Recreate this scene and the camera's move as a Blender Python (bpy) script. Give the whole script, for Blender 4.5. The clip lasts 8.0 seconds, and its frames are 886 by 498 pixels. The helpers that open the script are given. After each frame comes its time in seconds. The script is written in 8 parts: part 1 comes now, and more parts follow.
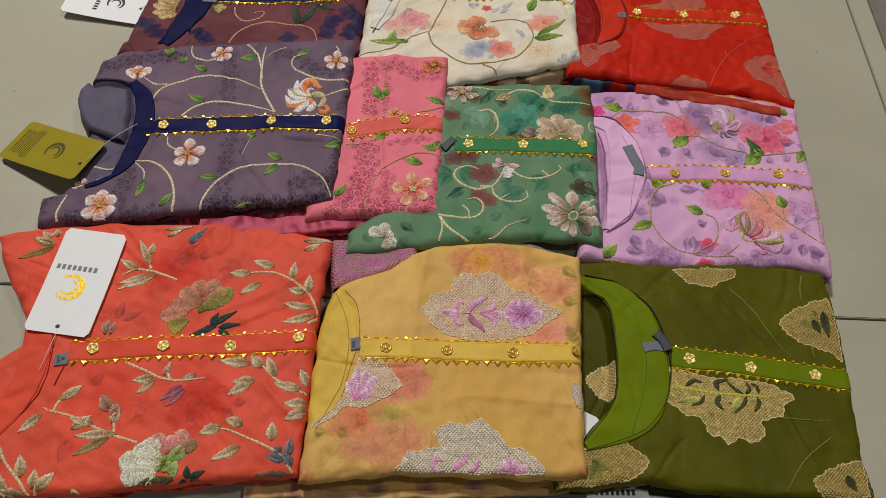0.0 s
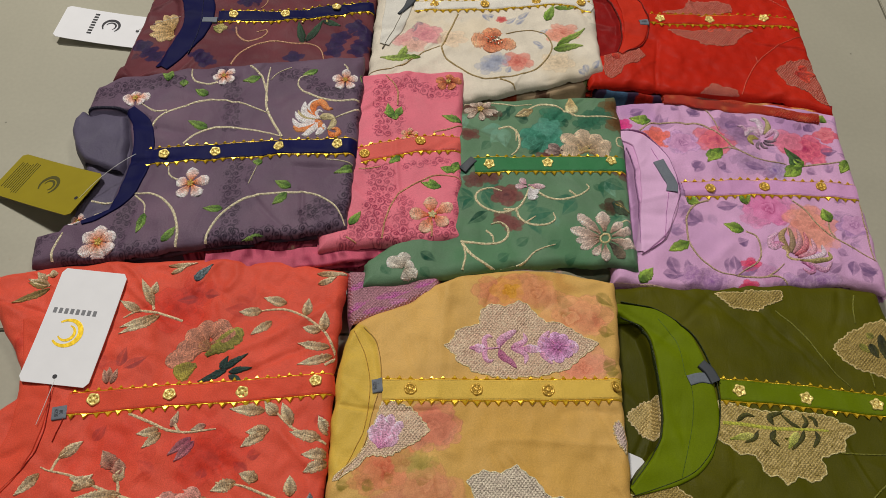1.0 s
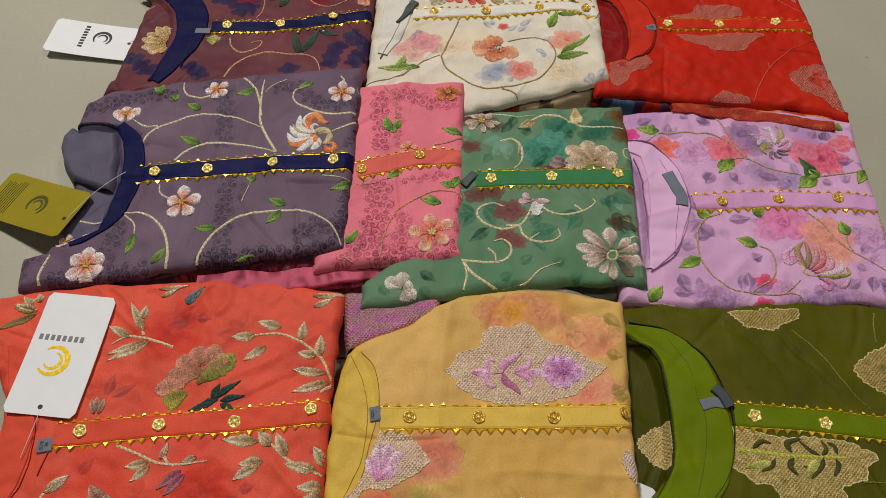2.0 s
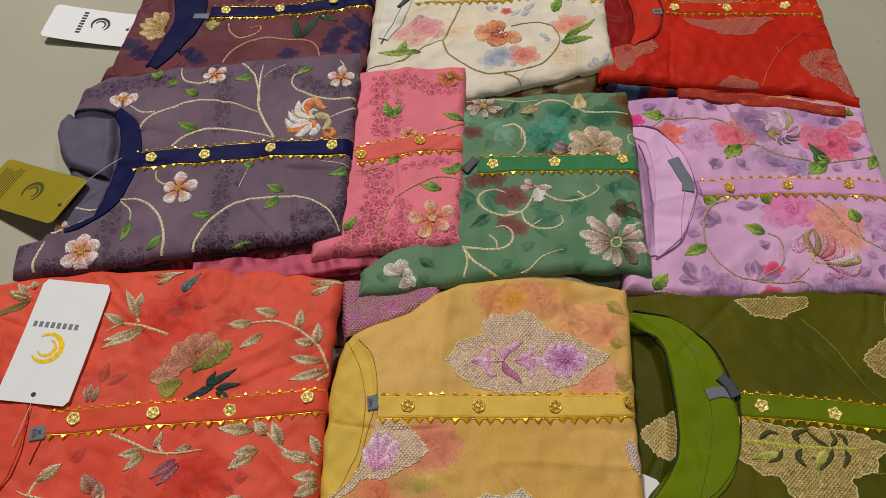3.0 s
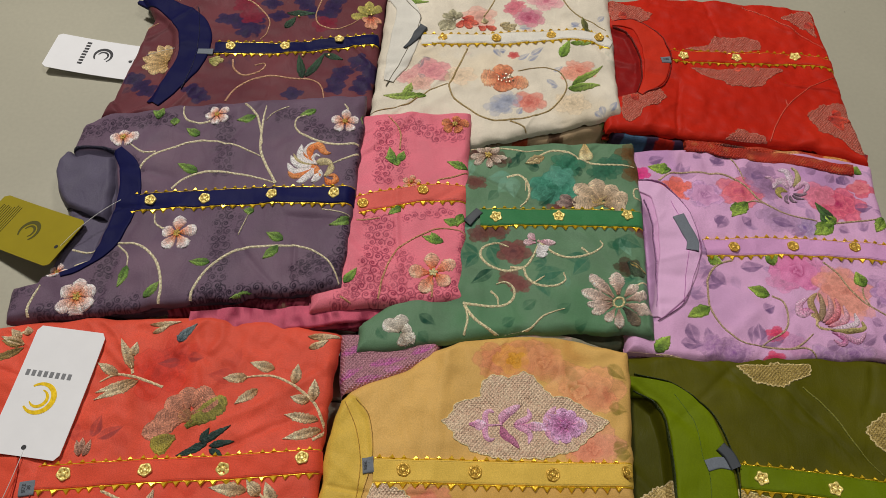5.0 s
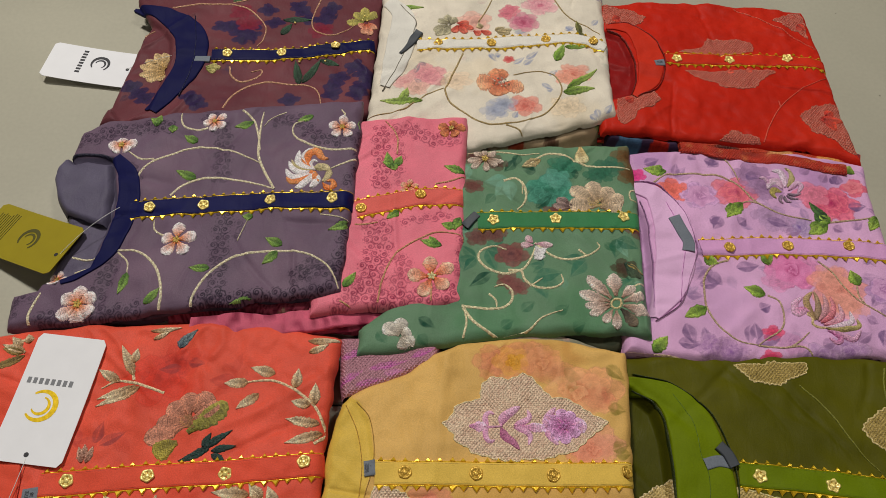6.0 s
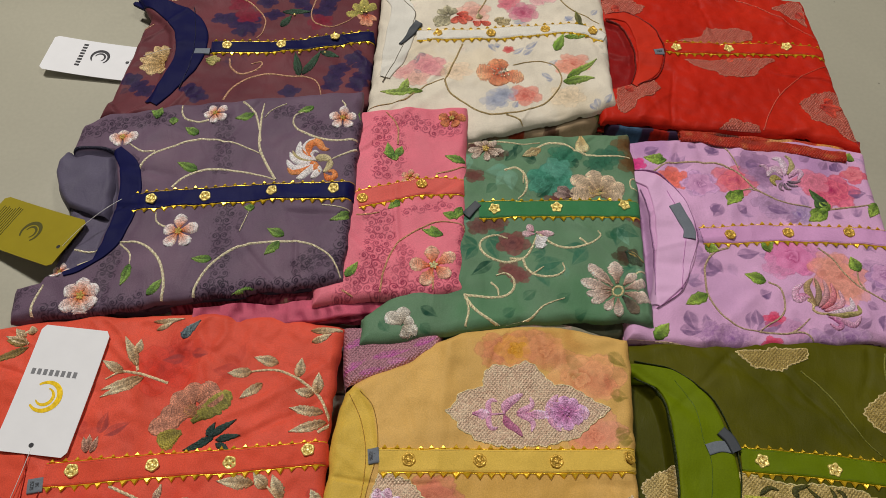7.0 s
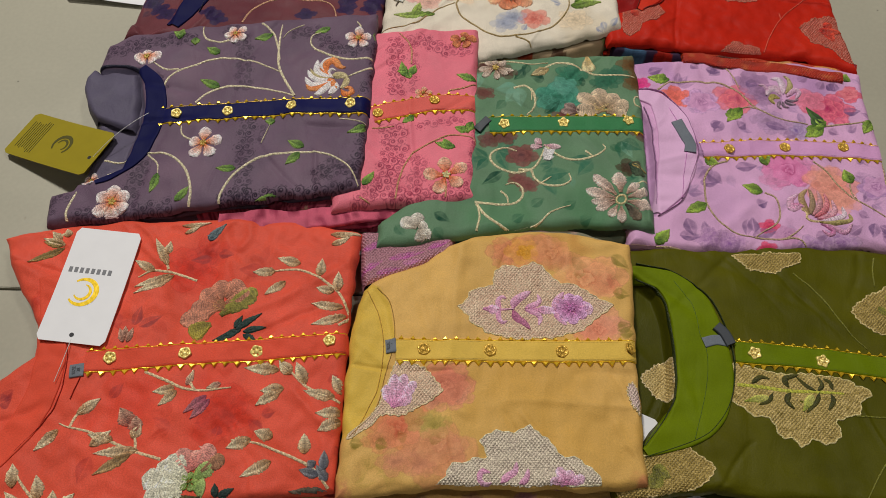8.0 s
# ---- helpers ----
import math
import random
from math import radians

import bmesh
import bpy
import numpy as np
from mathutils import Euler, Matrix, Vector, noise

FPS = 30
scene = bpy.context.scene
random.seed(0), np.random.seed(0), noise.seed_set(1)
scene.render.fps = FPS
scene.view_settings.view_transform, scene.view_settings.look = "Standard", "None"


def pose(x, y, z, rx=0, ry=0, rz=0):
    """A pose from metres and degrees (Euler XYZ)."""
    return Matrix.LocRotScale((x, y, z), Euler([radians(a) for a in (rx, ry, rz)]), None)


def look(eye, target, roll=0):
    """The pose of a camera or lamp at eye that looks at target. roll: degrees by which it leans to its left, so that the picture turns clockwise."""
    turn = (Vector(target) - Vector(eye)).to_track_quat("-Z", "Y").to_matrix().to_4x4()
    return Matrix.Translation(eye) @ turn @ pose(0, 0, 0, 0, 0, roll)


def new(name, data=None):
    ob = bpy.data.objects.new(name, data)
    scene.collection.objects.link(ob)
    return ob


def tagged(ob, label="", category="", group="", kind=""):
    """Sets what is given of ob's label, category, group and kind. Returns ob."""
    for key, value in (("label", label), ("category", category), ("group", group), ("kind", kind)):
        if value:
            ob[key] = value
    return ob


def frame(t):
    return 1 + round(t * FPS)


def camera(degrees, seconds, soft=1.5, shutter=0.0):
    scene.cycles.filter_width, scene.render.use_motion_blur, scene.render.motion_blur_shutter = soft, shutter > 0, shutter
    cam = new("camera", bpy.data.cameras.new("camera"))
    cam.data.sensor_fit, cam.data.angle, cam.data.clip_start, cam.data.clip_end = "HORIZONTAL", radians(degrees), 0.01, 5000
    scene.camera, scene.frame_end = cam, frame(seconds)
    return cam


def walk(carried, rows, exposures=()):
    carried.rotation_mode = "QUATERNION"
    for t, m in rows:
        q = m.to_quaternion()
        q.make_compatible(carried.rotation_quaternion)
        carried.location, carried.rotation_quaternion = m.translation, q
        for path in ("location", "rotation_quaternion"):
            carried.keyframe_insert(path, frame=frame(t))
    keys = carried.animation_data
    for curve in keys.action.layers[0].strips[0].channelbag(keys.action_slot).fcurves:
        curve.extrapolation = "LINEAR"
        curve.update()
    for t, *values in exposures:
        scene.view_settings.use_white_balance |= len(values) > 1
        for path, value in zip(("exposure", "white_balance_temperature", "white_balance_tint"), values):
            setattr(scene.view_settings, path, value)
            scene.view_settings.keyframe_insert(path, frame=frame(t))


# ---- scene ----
cam = camera(60.8, 8.0, soft=0.5)
PATH = [
    (0, (-0.112, -0.332, 0.641), (-0.096, 0.682, -1.083), 5.5),
    (0.5, (-0.104, -0.332, 0.642), (-0.094, 0.695, -1.074), 3.6),
    (1, (-0.13, -0.294, 0.606), (-0.126, 0.745, -1.103), 3.2),
    (1.5, (-0.128, -0.266, 0.599), (-0.132, 0.774, -1.109), 2.4),
    (3, (-0.116, -0.266, 0.578), (-0.158, 0.762, -1.138), 0.5),
    (3.5, (-0.128, -0.262, 0.596), (-0.17, 0.761, -1.121), 0.9),
    (4, (-0.134, -0.248, 0.597), (-0.174, 0.771, -1.123), 1.8),
    (4.5, (-0.125, -0.226, 0.599), (-0.167, 0.797, -1.119), 2.1),
    (5, (-0.121, -0.222, 0.595), (-0.159, 0.804, -1.121), 2.3),
    (6.5, (-0.124, -0.228, 0.600), (-0.148, 0.81, -1.109), 2.0),
    (7, (-0.125, -0.231, 0.597), (-0.149, 0.796, -1.118), 1.9),
    (7.5, (-0.131, -0.241, 0.595), (-0.156, 0.749, -1.143), 1.9),
    (8, (-0.13, -0.294, 0.601), (-0.157, 0.66, -1.157), 1.8),
]
walk(cam, [(t, look(eye, target, roll)) for t, eye, target, roll in PATH])


# ---- world, light, exposure ----
world = bpy.data.worlds.new("world")
scene.world = world
world.use_nodes = True
world.node_tree.nodes["Background"].inputs["Color"].default_value = (0.9, 0.95, 1.0, 1)
world.node_tree.nodes["Background"].inputs["Strength"].default_value = 0.01
scene.view_settings.exposure = -0.06


def ceiling_lamp(x, y, w, d, power):
    data = bpy.data.lights.new("unseen_panel_light", "AREA")
    data.shape, data.size, data.size_y, data.energy, data.color = "RECTANGLE", w, d, power, (1.0, 0.96, 0.90)
    lamp = new("unseen_panel_light", data)
    lamp.matrix_world = pose(x, y, 2.655)
    return lamp


# unseen panels: one assumed overhead source, the other two added as fill
PANELS = [(-0.9, 1.3, 0.3, 0.3, 67), (1.0, 0.3, 0.3, 0.3, 14), (-0.5, -1.5, 0.3, 0.3, 5)]
for panel in PANELS:
    ceiling_lamp(*panel)


# ---- materials ----
def lin(h):
    """Linear colour from a hex string."""
    c = [int(h[i:i + 2], 16) / 255 for i in (0, 2, 4)]
    return tuple(x / 12.92 if x <= 0.04045 else ((x + 0.055) / 1.055) ** 2.4 for x in c)


def nodes_of(name):
    m = bpy.data.materials.new(name)
    m.use_nodes = True
    return m, m.node_tree.nodes, m.node_tree.links, m.node_tree.nodes["Principled BSDF"]


def noise_node(nodes, links, scale, detail=4.0, vec=None):
    n = nodes.new("ShaderNodeTexNoise")
    n.inputs["Scale"].default_value, n.inputs["Detail"].default_value = scale, detail
    if vec:
        links.new(vec, n.inputs["Vector"])
    return n


def bumped(nodes, links, bsdf, height, strength, distance):
    b = nodes.new("ShaderNodeBump")
    b.inputs["Strength"].default_value, b.inputs["Distance"].default_value = strength, distance
    links.new(height, b.inputs["Height"])
    links.new(b.outputs["Normal"], bsdf.inputs["Normal"])


def varied(nodes, links, colour, fac, low, high):
    """Colour times a value that follows fac between low and high."""
    r = nodes.new("ShaderNodeMapRange")
    r.inputs["From Min"].default_value, r.inputs["From Max"].default_value = 0.3, 0.7
    r.inputs["To Min"].default_value, r.inputs["To Max"].default_value = low, high
    links.new(fac, r.inputs["Value"])
    mix = nodes.new("ShaderNodeMix")
    mix.data_type, mix.blend_type = "RGBA", "MULTIPLY"
    mix.inputs["Factor"].default_value = 1.0
    links.new(colour, mix.inputs["A"])
    links.new(r.outputs["Result"], mix.inputs["B"])
    return mix.outputs["Result"]


def cloth(name, rough=0.46, sheen=0.0, weave=1200.0, colour=None, bump=0.3):
    """Woven cloth, coloured by the mesh's print attribute or by one dye."""
    m, nodes, links, bsdf = nodes_of(name)
    co = nodes.new("ShaderNodeTexCoord").outputs["Object"]
    if colour:
        rgb = nodes.new("ShaderNodeRGB")
        rgb.outputs[0].default_value = (*lin(colour), 1)
        col = rgb.outputs[0]
    else:
        at = nodes.new("ShaderNodeAttribute")
        at.attribute_name = "print"
        col = at.outputs["Color"]
    big = noise_node(nodes, links, 22, 5, co)
    fine = noise_node(nodes, links, weave, 2, co)
    col = varied(nodes, links, col, big.outputs["Fac"], 0.9, 1.06)
    col = varied(nodes, links, col, fine.outputs["Fac"], 0.88, 1.1)
    links.new(col, bsdf.inputs["Base Color"])
    bsdf.inputs["Roughness"].default_value = rough
    bsdf.inputs["Sheen Weight"].default_value = sheen
    bsdf.inputs["Sheen Roughness"].default_value = 0.4
    bsdf.inputs["Specular IOR Level"].default_value = 0.09
    add = nodes.new("ShaderNodeMath")
    add.operation = "MULTIPLY_ADD"
    links.new(fine.outputs["Fac"], add.inputs[0])
    add.inputs[1].default_value = 0.15
    # soft creases that run mostly across the placket
    stretch = nodes.new("ShaderNodeMapping")
    stretch.inputs["Scale"].default_value = (1.0, 0.45, 1.0)
    stretch.inputs["Rotation"].default_value = (0, 0, 0.35)
    links.new(co, stretch.inputs["Vector"])
    crumple = noise_node(nodes, links, 55, 5, stretch.outputs["Vector"])
    crumple.inputs["Distortion"].default_value = 0.6
    links.new(crumple.outputs["Fac"], add.inputs[2])
    bumped(nodes, links, bsdf, add.outputs[0], bump, 0.006)
    return m


def thread(name, metal, rough, stitch):
    """Stitched thread, coloured by the mesh's print attribute."""
    m, nodes, links, bsdf = nodes_of(name)
    co = nodes.new("ShaderNodeTexCoord").outputs["Object"]
    at = nodes.new("ShaderNodeAttribute")
    at.attribute_name = "print"
    n = noise_node(nodes, links, stitch, 3, co)
    col = varied(nodes, links, at.outputs["Color"], n.outputs["Fac"], 0.55, 1.4)
    links.new(col, bsdf.inputs["Base Color"])
    bsdf.inputs["Metallic"].default_value = metal
    bsdf.inputs["Roughness"].default_value = rough
    bumped(nodes, links, bsdf, n.outputs["Fac"], 0.9, 0.0016)
    return m


def plain(name, colour, rough=0.5, metal=0.0, low=0.95, high=1.05, scale=60):
    m, nodes, links, bsdf = nodes_of(name)
    co = nodes.new("ShaderNodeTexCoord").outputs["Object"]
    rgb = nodes.new("ShaderNodeRGB")
    rgb.outputs[0].default_value = (*lin(colour), 1)
    n = noise_node(nodes, links, scale, 4, co)
    links.new(varied(nodes, links, rgb.outputs[0], n.outputs["Fac"], low, high), bsdf.inputs["Base Color"])
    bsdf.inputs["Roughness"].default_value, bsdf.inputs["Metallic"].default_value = rough, metal
    bumped(nodes, links, bsdf, n.outputs["Fac"], 0.08, 0.002)
    return m


def tile_material():
    m, nodes, links, bsdf = nodes_of("polished_tile")
    co = nodes.new("ShaderNodeTexCoord").outputs["Object"]
    rgb = nodes.new("ShaderNodeRGB")
    rgb.outputs[0].default_value = (*lin("b0ac9a"), 1)
    cloud = noise_node(nodes, links, 3.5, 8, co)
    cloud.inputs["Distortion"].default_value = 0.8
    speck = noise_node(nodes, links, 240, 3, co)
    col = varied(nodes, links, rgb.outputs[0], cloud.outputs["Fac"], 0.87, 1.07)
    col = varied(nodes, links, col, speck.outputs["Fac"], 0.97, 1.03)
    # small dark specks of dirt
    dots = nodes.new("ShaderNodeTexVoronoi")
    dots.inputs["Scale"].default_value = 26
    links.new(co, dots.inputs["Vector"])
    ramp = nodes.new("ShaderNodeMapRange")
    ramp.inputs["From Min"].default_value, ramp.inputs["From Max"].default_value = 0.02, 0.035
    ramp.inputs["To Min"].default_value, ramp.inputs["To Max"].default_value = 0.55, 1.0
    links.new(dots.outputs["Distance"], ramp.inputs["Value"])
    mix = nodes.new("ShaderNodeMix")
    mix.data_type, mix.blend_type = "RGBA", "MULTIPLY"
    mix.inputs["Factor"].default_value = 1.0
    links.new(col, mix.inputs["A"])
    links.new(ramp.outputs["Result"], mix.inputs["B"])
    links.new(mix.outputs["Result"], bsdf.inputs["Base Color"])
    bsdf.inputs["Roughness"].default_value = 0.34
    bumped(nodes, links, bsdf, cloud.outputs["Fac"], 0.03, 0.004)
    return m


PRINTED = cloth("printed_chiffon")
SATIN = thread("satin_thread", 0.0, 0.5, 900)
METALLIC = thread("metallic_thread", 0.15, 0.34, 1000)


def woven_material():
    """Metallic weft floated in a fine diamond mesh over the ground cloth."""
    m, nodes, links, bsdf = nodes_of("woven_metallic")
    co = nodes.new("ShaderNodeTexCoord").outputs["Object"]
    at = nodes.new("ShaderNodeAttribute")
    at.attribute_name = "print"
    vals = []
    for turn in (0.7, -0.7):
        mp = nodes.new("ShaderNodeMapping")
        mp.inputs["Rotation"].default_value = (0, 0, turn)
        links.new(co, mp.inputs["Vector"])
        wv = nodes.new("ShaderNodeTexWave")
        wv.inputs["Scale"].default_value, wv.inputs["Distortion"].default_value, wv.inputs["Detail"].default_value = 150, 0.5, 1.5
        wv.inputs["Detail Scale"].default_value = 2.0
        links.new(mp.outputs["Vector"], wv.inputs["Vector"])
        vals.append(wv.outputs["Fac"])
    mx = nodes.new("ShaderNodeMath")
    mx.operation = "MULTIPLY"
    links.new(vals[0], mx.inputs[0])
    links.new(vals[1], mx.inputs[1])
    n = noise_node(nodes, links, 1000, 2, co)
    ad = nodes.new("ShaderNodeMath")
    ad.operation = "ADD"
    links.new(mx.outputs[0], ad.inputs[0])
    links.new(n.outputs["Fac"], ad.inputs[1])
    # bright ends of mesh and noise paint in the thread's sparkle
    col = varied(nodes, links, at.outputs["Color"], ad.outputs[0], 0.42, 1.6)
    links.new(col, bsdf.inputs["Base Color"])
    bsdf.inputs["Metallic"].default_value, bsdf.inputs["Roughness"].default_value = 0.1, 0.38
    bumped(nodes, links, bsdf, ad.outputs[0], 0.8, 0.0012)
    return m


WOVEN = woven_material()
GOLD = plain("gold_plastic", "f0c42c", 0.26, 0.5, 0.85, 1.15, 200)
GOLD_PALE = plain("pale_gold", "f0d880", 0.32, 0.3, 0.9, 1.1, 200)
BRASS = plain("brass", "d2a844", 0.34, 0.4, 0.8, 1.2, 300)
GOLD_FOIL = plain("gold_foil", "ecc400", 0.3, 0.3, 0.85, 1.15, 300)
DARK = plain("dark_recess", "b08a30", 0.5)
WHITE_CARD = plain("white_card", "e9e9ec", 0.55, 0, 0.98, 1.02)
OLIVE_CARD = plain("olive_card", "988808", 0.5, 0, 0.96, 1.04)
INK = plain("black_ink", "24242a", 0.6)
GREY_INK = plain("grey_ink", "77787c", 0.6)
OLIVE_INK = plain("olive_ink", "4e4a10", 0.6)
SILVER_BEAD = plain("silver_bead", "c8c4b0", 0.2, 0.9)
LABEL = plain("label_tape", "6f7680", 0.7, 0, 0.85, 1.1, 900)
LABEL_DARK = plain("dark_label_tape", "3c4148", 0.6, 0, 0.85, 1.1, 900)
NYLON = plain("clear_nylon", "d8d8d4", 0.3)
TILE = tile_material()
GROUT = plain("grout", "4c483f", 0.9, 0, 0.85, 1.1, 90)
# grey, darkened to cut bounce light from unseen walls and ceiling
PAINT = plain("wall_paint", "6c6961", 0.85, 0, 0.97, 1.03, 8)
STONE = plain("threshold_stone", "7f7b70", 0.5, 0, 0.85, 1.1, 40)
_cloths = {}


def dyed(colour, rough=0.6):
    """One material for each dye."""
    if (colour, rough) not in _cloths:
        _cloths[(colour, rough)] = cloth("dyed_cloth", rough=rough, colour=colour, bump=0.2)
    return _cloths[(colour, rough)]


# ---- mesh helpers ----
def mesh_part(name, verts, faces, material, parent, label="", colours=None, smooth=True, slots=None):
    me = bpy.data.meshes.new(name)
    v, f = np.asarray(verts, dtype=np.float32), np.asarray(faces, dtype=np.int32)
    me.vertices.add(len(v))
    me.vertices.foreach_set("co", v.ravel())
    me.loops.add(f.size)
    me.loops.foreach_set("vertex_index", f.ravel())
    me.polygons.add(len(f))
    me.polygons.foreach_set("loop_start", np.arange(0, f.size, f.shape[1], dtype=np.int32))
    me.update(calc_edges=True)
    for mat in (material if isinstance(material, list) else [material]):
        me.materials.append(mat)
    if smooth:
        me.polygons.foreach_set("use_smooth", [True] * len(me.polygons))
    if slots is not None:
        me.polygons.foreach_set("material_index", np.asarray(slots, dtype=np.int32))
    if colours is not None:
        at = me.color_attributes.new("print", "FLOAT_COLOR", "POINT")
        rgba = np.ones((len(verts), 4), dtype=np.float32)
        rgba[:, :3] = np.clip(colours, 0, 1)
        at.data.foreach_set("color", rgba.ravel())
    me.update()
    ob = new(name, me)
    if parent:
        ob.parent = parent
    if label:
        tagged(ob, label)
    return ob


def part(name, bm, material, parent, label=""):
    me = bpy.data.meshes.new(name)
    bmesh.ops.recalc_face_normals(bm, faces=bm.faces)
    bm.to_mesh(me)
    bm.free()
    me.materials.append(material)
    ob = new(name, me)
    if parent:
        ob.parent = parent
    if label:
        tagged(ob, label)
    return ob


def box_bm(x0, x1, y0, y1, z0, z1, bevel=0.0):
    bm = bmesh.new()
    bmesh.ops.create_cube(bm, size=1, matrix=Matrix.LocRotScale(((x0 + x1) / 2, (y0 + y1) / 2, (z0 + z1) / 2), None, (x1 - x0, y1 - y0, z1 - z0)))
    if bevel:
        bmesh.ops.bevel(bm, geom=bm.edges[:], offset=bevel, segments=2, affect="EDGES")
    return bm


def grid_faces(n, m):
    i, j = np.meshgrid(np.arange(n - 1), np.arange(m - 1), indexing="ij")
    a = (i * m + j).ravel()
    return np.stack([a, a + m, a + m + 1, a + 1], axis=1)


def along(path, n, smooth=0.0):
    """n points spread evenly along a polyline, softened."""
    p = np.asarray(path, float)
    s = np.concatenate([[0], np.cumsum(np.hypot(*np.diff(p, axis=0).T))])
    t = np.linspace(0, s[-1], n)
    q = np.stack([np.interp(t, s, p[:, 0]), np.interp(t, s, p[:, 1])], axis=1)
    for _ in range(int(smooth)):
        q[1:-1] = (q[:-2] + 2 * q[1:-1] + q[2:]) / 4
    return q


def curve_through(path, step=1.6):
    """A smooth curve through the points of a path."""
    p = np.asarray(path, float)
    if len(p) == 2:
        n = max(3, int(np.hypot(*(p[1] - p[0])) / step))
        return p[0] + (p[1] - p[0]) * np.linspace(0, 1, n)[:, None]
    e = np.vstack([2 * p[0] - p[1], p, 2 * p[-1] - p[-2]])
    got = []
    for i in range(1, len(e) - 2):
        n = max(2, int(np.hypot(*(e[i + 1] - e[i])) / step))
        t = np.linspace(0, 1, n, endpoint=False)[:, None]
        a, b, c, d = e[i - 1], e[i], e[i + 1], e[i + 2]
        got.append(0.5 * (2 * b + (c - a) * t + (2 * a - 5 * b + 4 * c - d) * t ** 2 + (3 * b - a - 3 * c + d) * t ** 3))
    return np.vstack(got + [p[-1:]])


def distance_in(points, poly):
    """Signed distance to a closed polygon, positive inside."""
    p, a = np.asarray(points, float), np.asarray(poly, float)
    b = np.roll(a, -1, axis=0)
    best = np.full(len(p), 1e9)
    inside = np.zeros(len(p), bool)
    for (ax, ay), (bx, by) in zip(a, b):
        dx, dy = bx - ax, by - ay
        t = np.clip(((p[:, 0] - ax) * dx + (p[:, 1] - ay) * dy) / (dx * dx + dy * dy + 1e-9), 0, 1)
        best = np.minimum(best, (p[:, 0] - ax - t * dx) ** 2 + (p[:, 1] - ay - t * dy) ** 2)
        cross = (ay > p[:, 1]) != (by > p[:, 1])
        inside ^= cross & (p[:, 0] < ax + (p[:, 1] - ay) * dx / (dy if abs(dy) > 1e-9 else 1e-9))
    return np.where(inside, 1, -1) * np.sqrt(best)


def step01(x):
    x = np.clip(x, 0, 1)
    return x * x * (3 - 2 * x)


def ripple(p, seed, wave, n=6):
    """Smooth uneven field with values around -1 to 1; wave in millimetres."""
    r = np.random.RandomState(seed)
    out = np.zeros(len(p))
    for _ in range(n):
        a, f, ph = r.rand() * 6.28, 6.28 / (wave * (0.6 + r.rand() * 1.2)), r.rand(3) * 6.28
        x, y = p[:, 0] * math.cos(a) + p[:, 1] * math.sin(a), p[:, 1] * math.cos(a) - p[:, 0] * math.sin(a)
        out += np.sin(x * f + ph[0] + 1.3 * np.sin(y * f * 0.7 + ph[1]))
    return out / n ** 0.5 * 0.8


def patch_grid(bottom, right, top_side, left, step, smooth=2):
    """Points of a sheet between four sides, spread evenly."""
    size = lambda q: np.hypot(*np.diff(np.asarray(q, float), axis=0).T).sum()
    n, m = int(max(size(bottom), size(top_side)) / step) + 2, int(max(size(left), size(right)) / step) + 2
    k = max(1, int(smooth * 3 / step))
    b, t, l, r = along(bottom, n, k), along(top_side, n, k), along(left, m, k), along(right, m, k)
    for q in (b, t, l, r):
        q += np.column_stack([0.9 * ripple(q, 11, 38) + 0.15 * ripple(q, 12, 9), 1.1 * ripple(q, 13, 42) + 0.15 * ripple(q, 14, 10)])
    s, w = np.linspace(0, 1, n)[:, None, None], np.linspace(0, 1, m)[None, :, None]
    g = (1 - w) * b[:, None] + w * t[:, None] + (1 - s) * l[None] + s * r[None]
    g -= (1 - s) * (1 - w) * b[0] + s * (1 - w) * b[-1] + (1 - s) * w * t[0] + s * w * t[-1]
    ring = np.vstack([b[:-1], r[:-1], t[::-1][:-1], l[::-1][:-1]])
    return g.reshape(-1, 2), n, m, ring[::max(1, len(ring) // 150)]


SEEDS = iter(range(1, 100000))


def button_mesh(lobes, shape, metal):
    """A stamped gold button with a raised rim, a petalled edge and two holes."""
    verts, faces, slots, nr = [], [], [], 60
    rings = [(1.0, 0.0), (1.0, 0.9), (0.93, 1.35), (0.84, 1.5), (0.72, 1.45), (0.6, 1.1), (0.5, 0.75), (0.4, 0.7), (0.34, 1.1), (0.24, 1.45), (0.1, 1.5)]
    for rad, z in rings:
        for i in range(nr):
            a = i / nr * 2 * math.pi
            lobe = math.cos(lobes * a)
            q = 1 + shape * lobe * min(1.0, max(0.0, rad * 2 - 0.7))
            sunk = 0.55 * max(0.0, -lobe) ** 2 if 0.35 < rad < 0.9 else 0.0
            verts.append((rad * q * math.cos(a) * 0.0050, rad * q * math.sin(a) * 0.0050, (z - sunk) * 0.001))
    for k in range(len(rings) - 1):
        for i in range(nr):
            j = (i + 1) % nr
            faces.append((k * nr + i, k * nr + j, (k + 1) * nr + j, (k + 1) * nr + i))
            # the pierced gaps between the petals
            gap = math.cos(lobes * (i + 0.5) / nr * 2 * math.pi) < -0.45
            slots.append(1 if 0.45 < rings[k][0] < 0.8 and gap else 0)
    faces.append(tuple(range((len(rings) - 1) * nr, len(rings) * nr)))
    slots.append(0)
    me = bpy.data.meshes.new("button")
    me.from_pydata(verts, [], faces)
    me.materials.append(metal)
    me.materials.append(DARK)
    me.polygons.foreach_set("material_index", slots)
    me.polygons.foreach_set("use_smooth", [True] * len(faces))
    return me


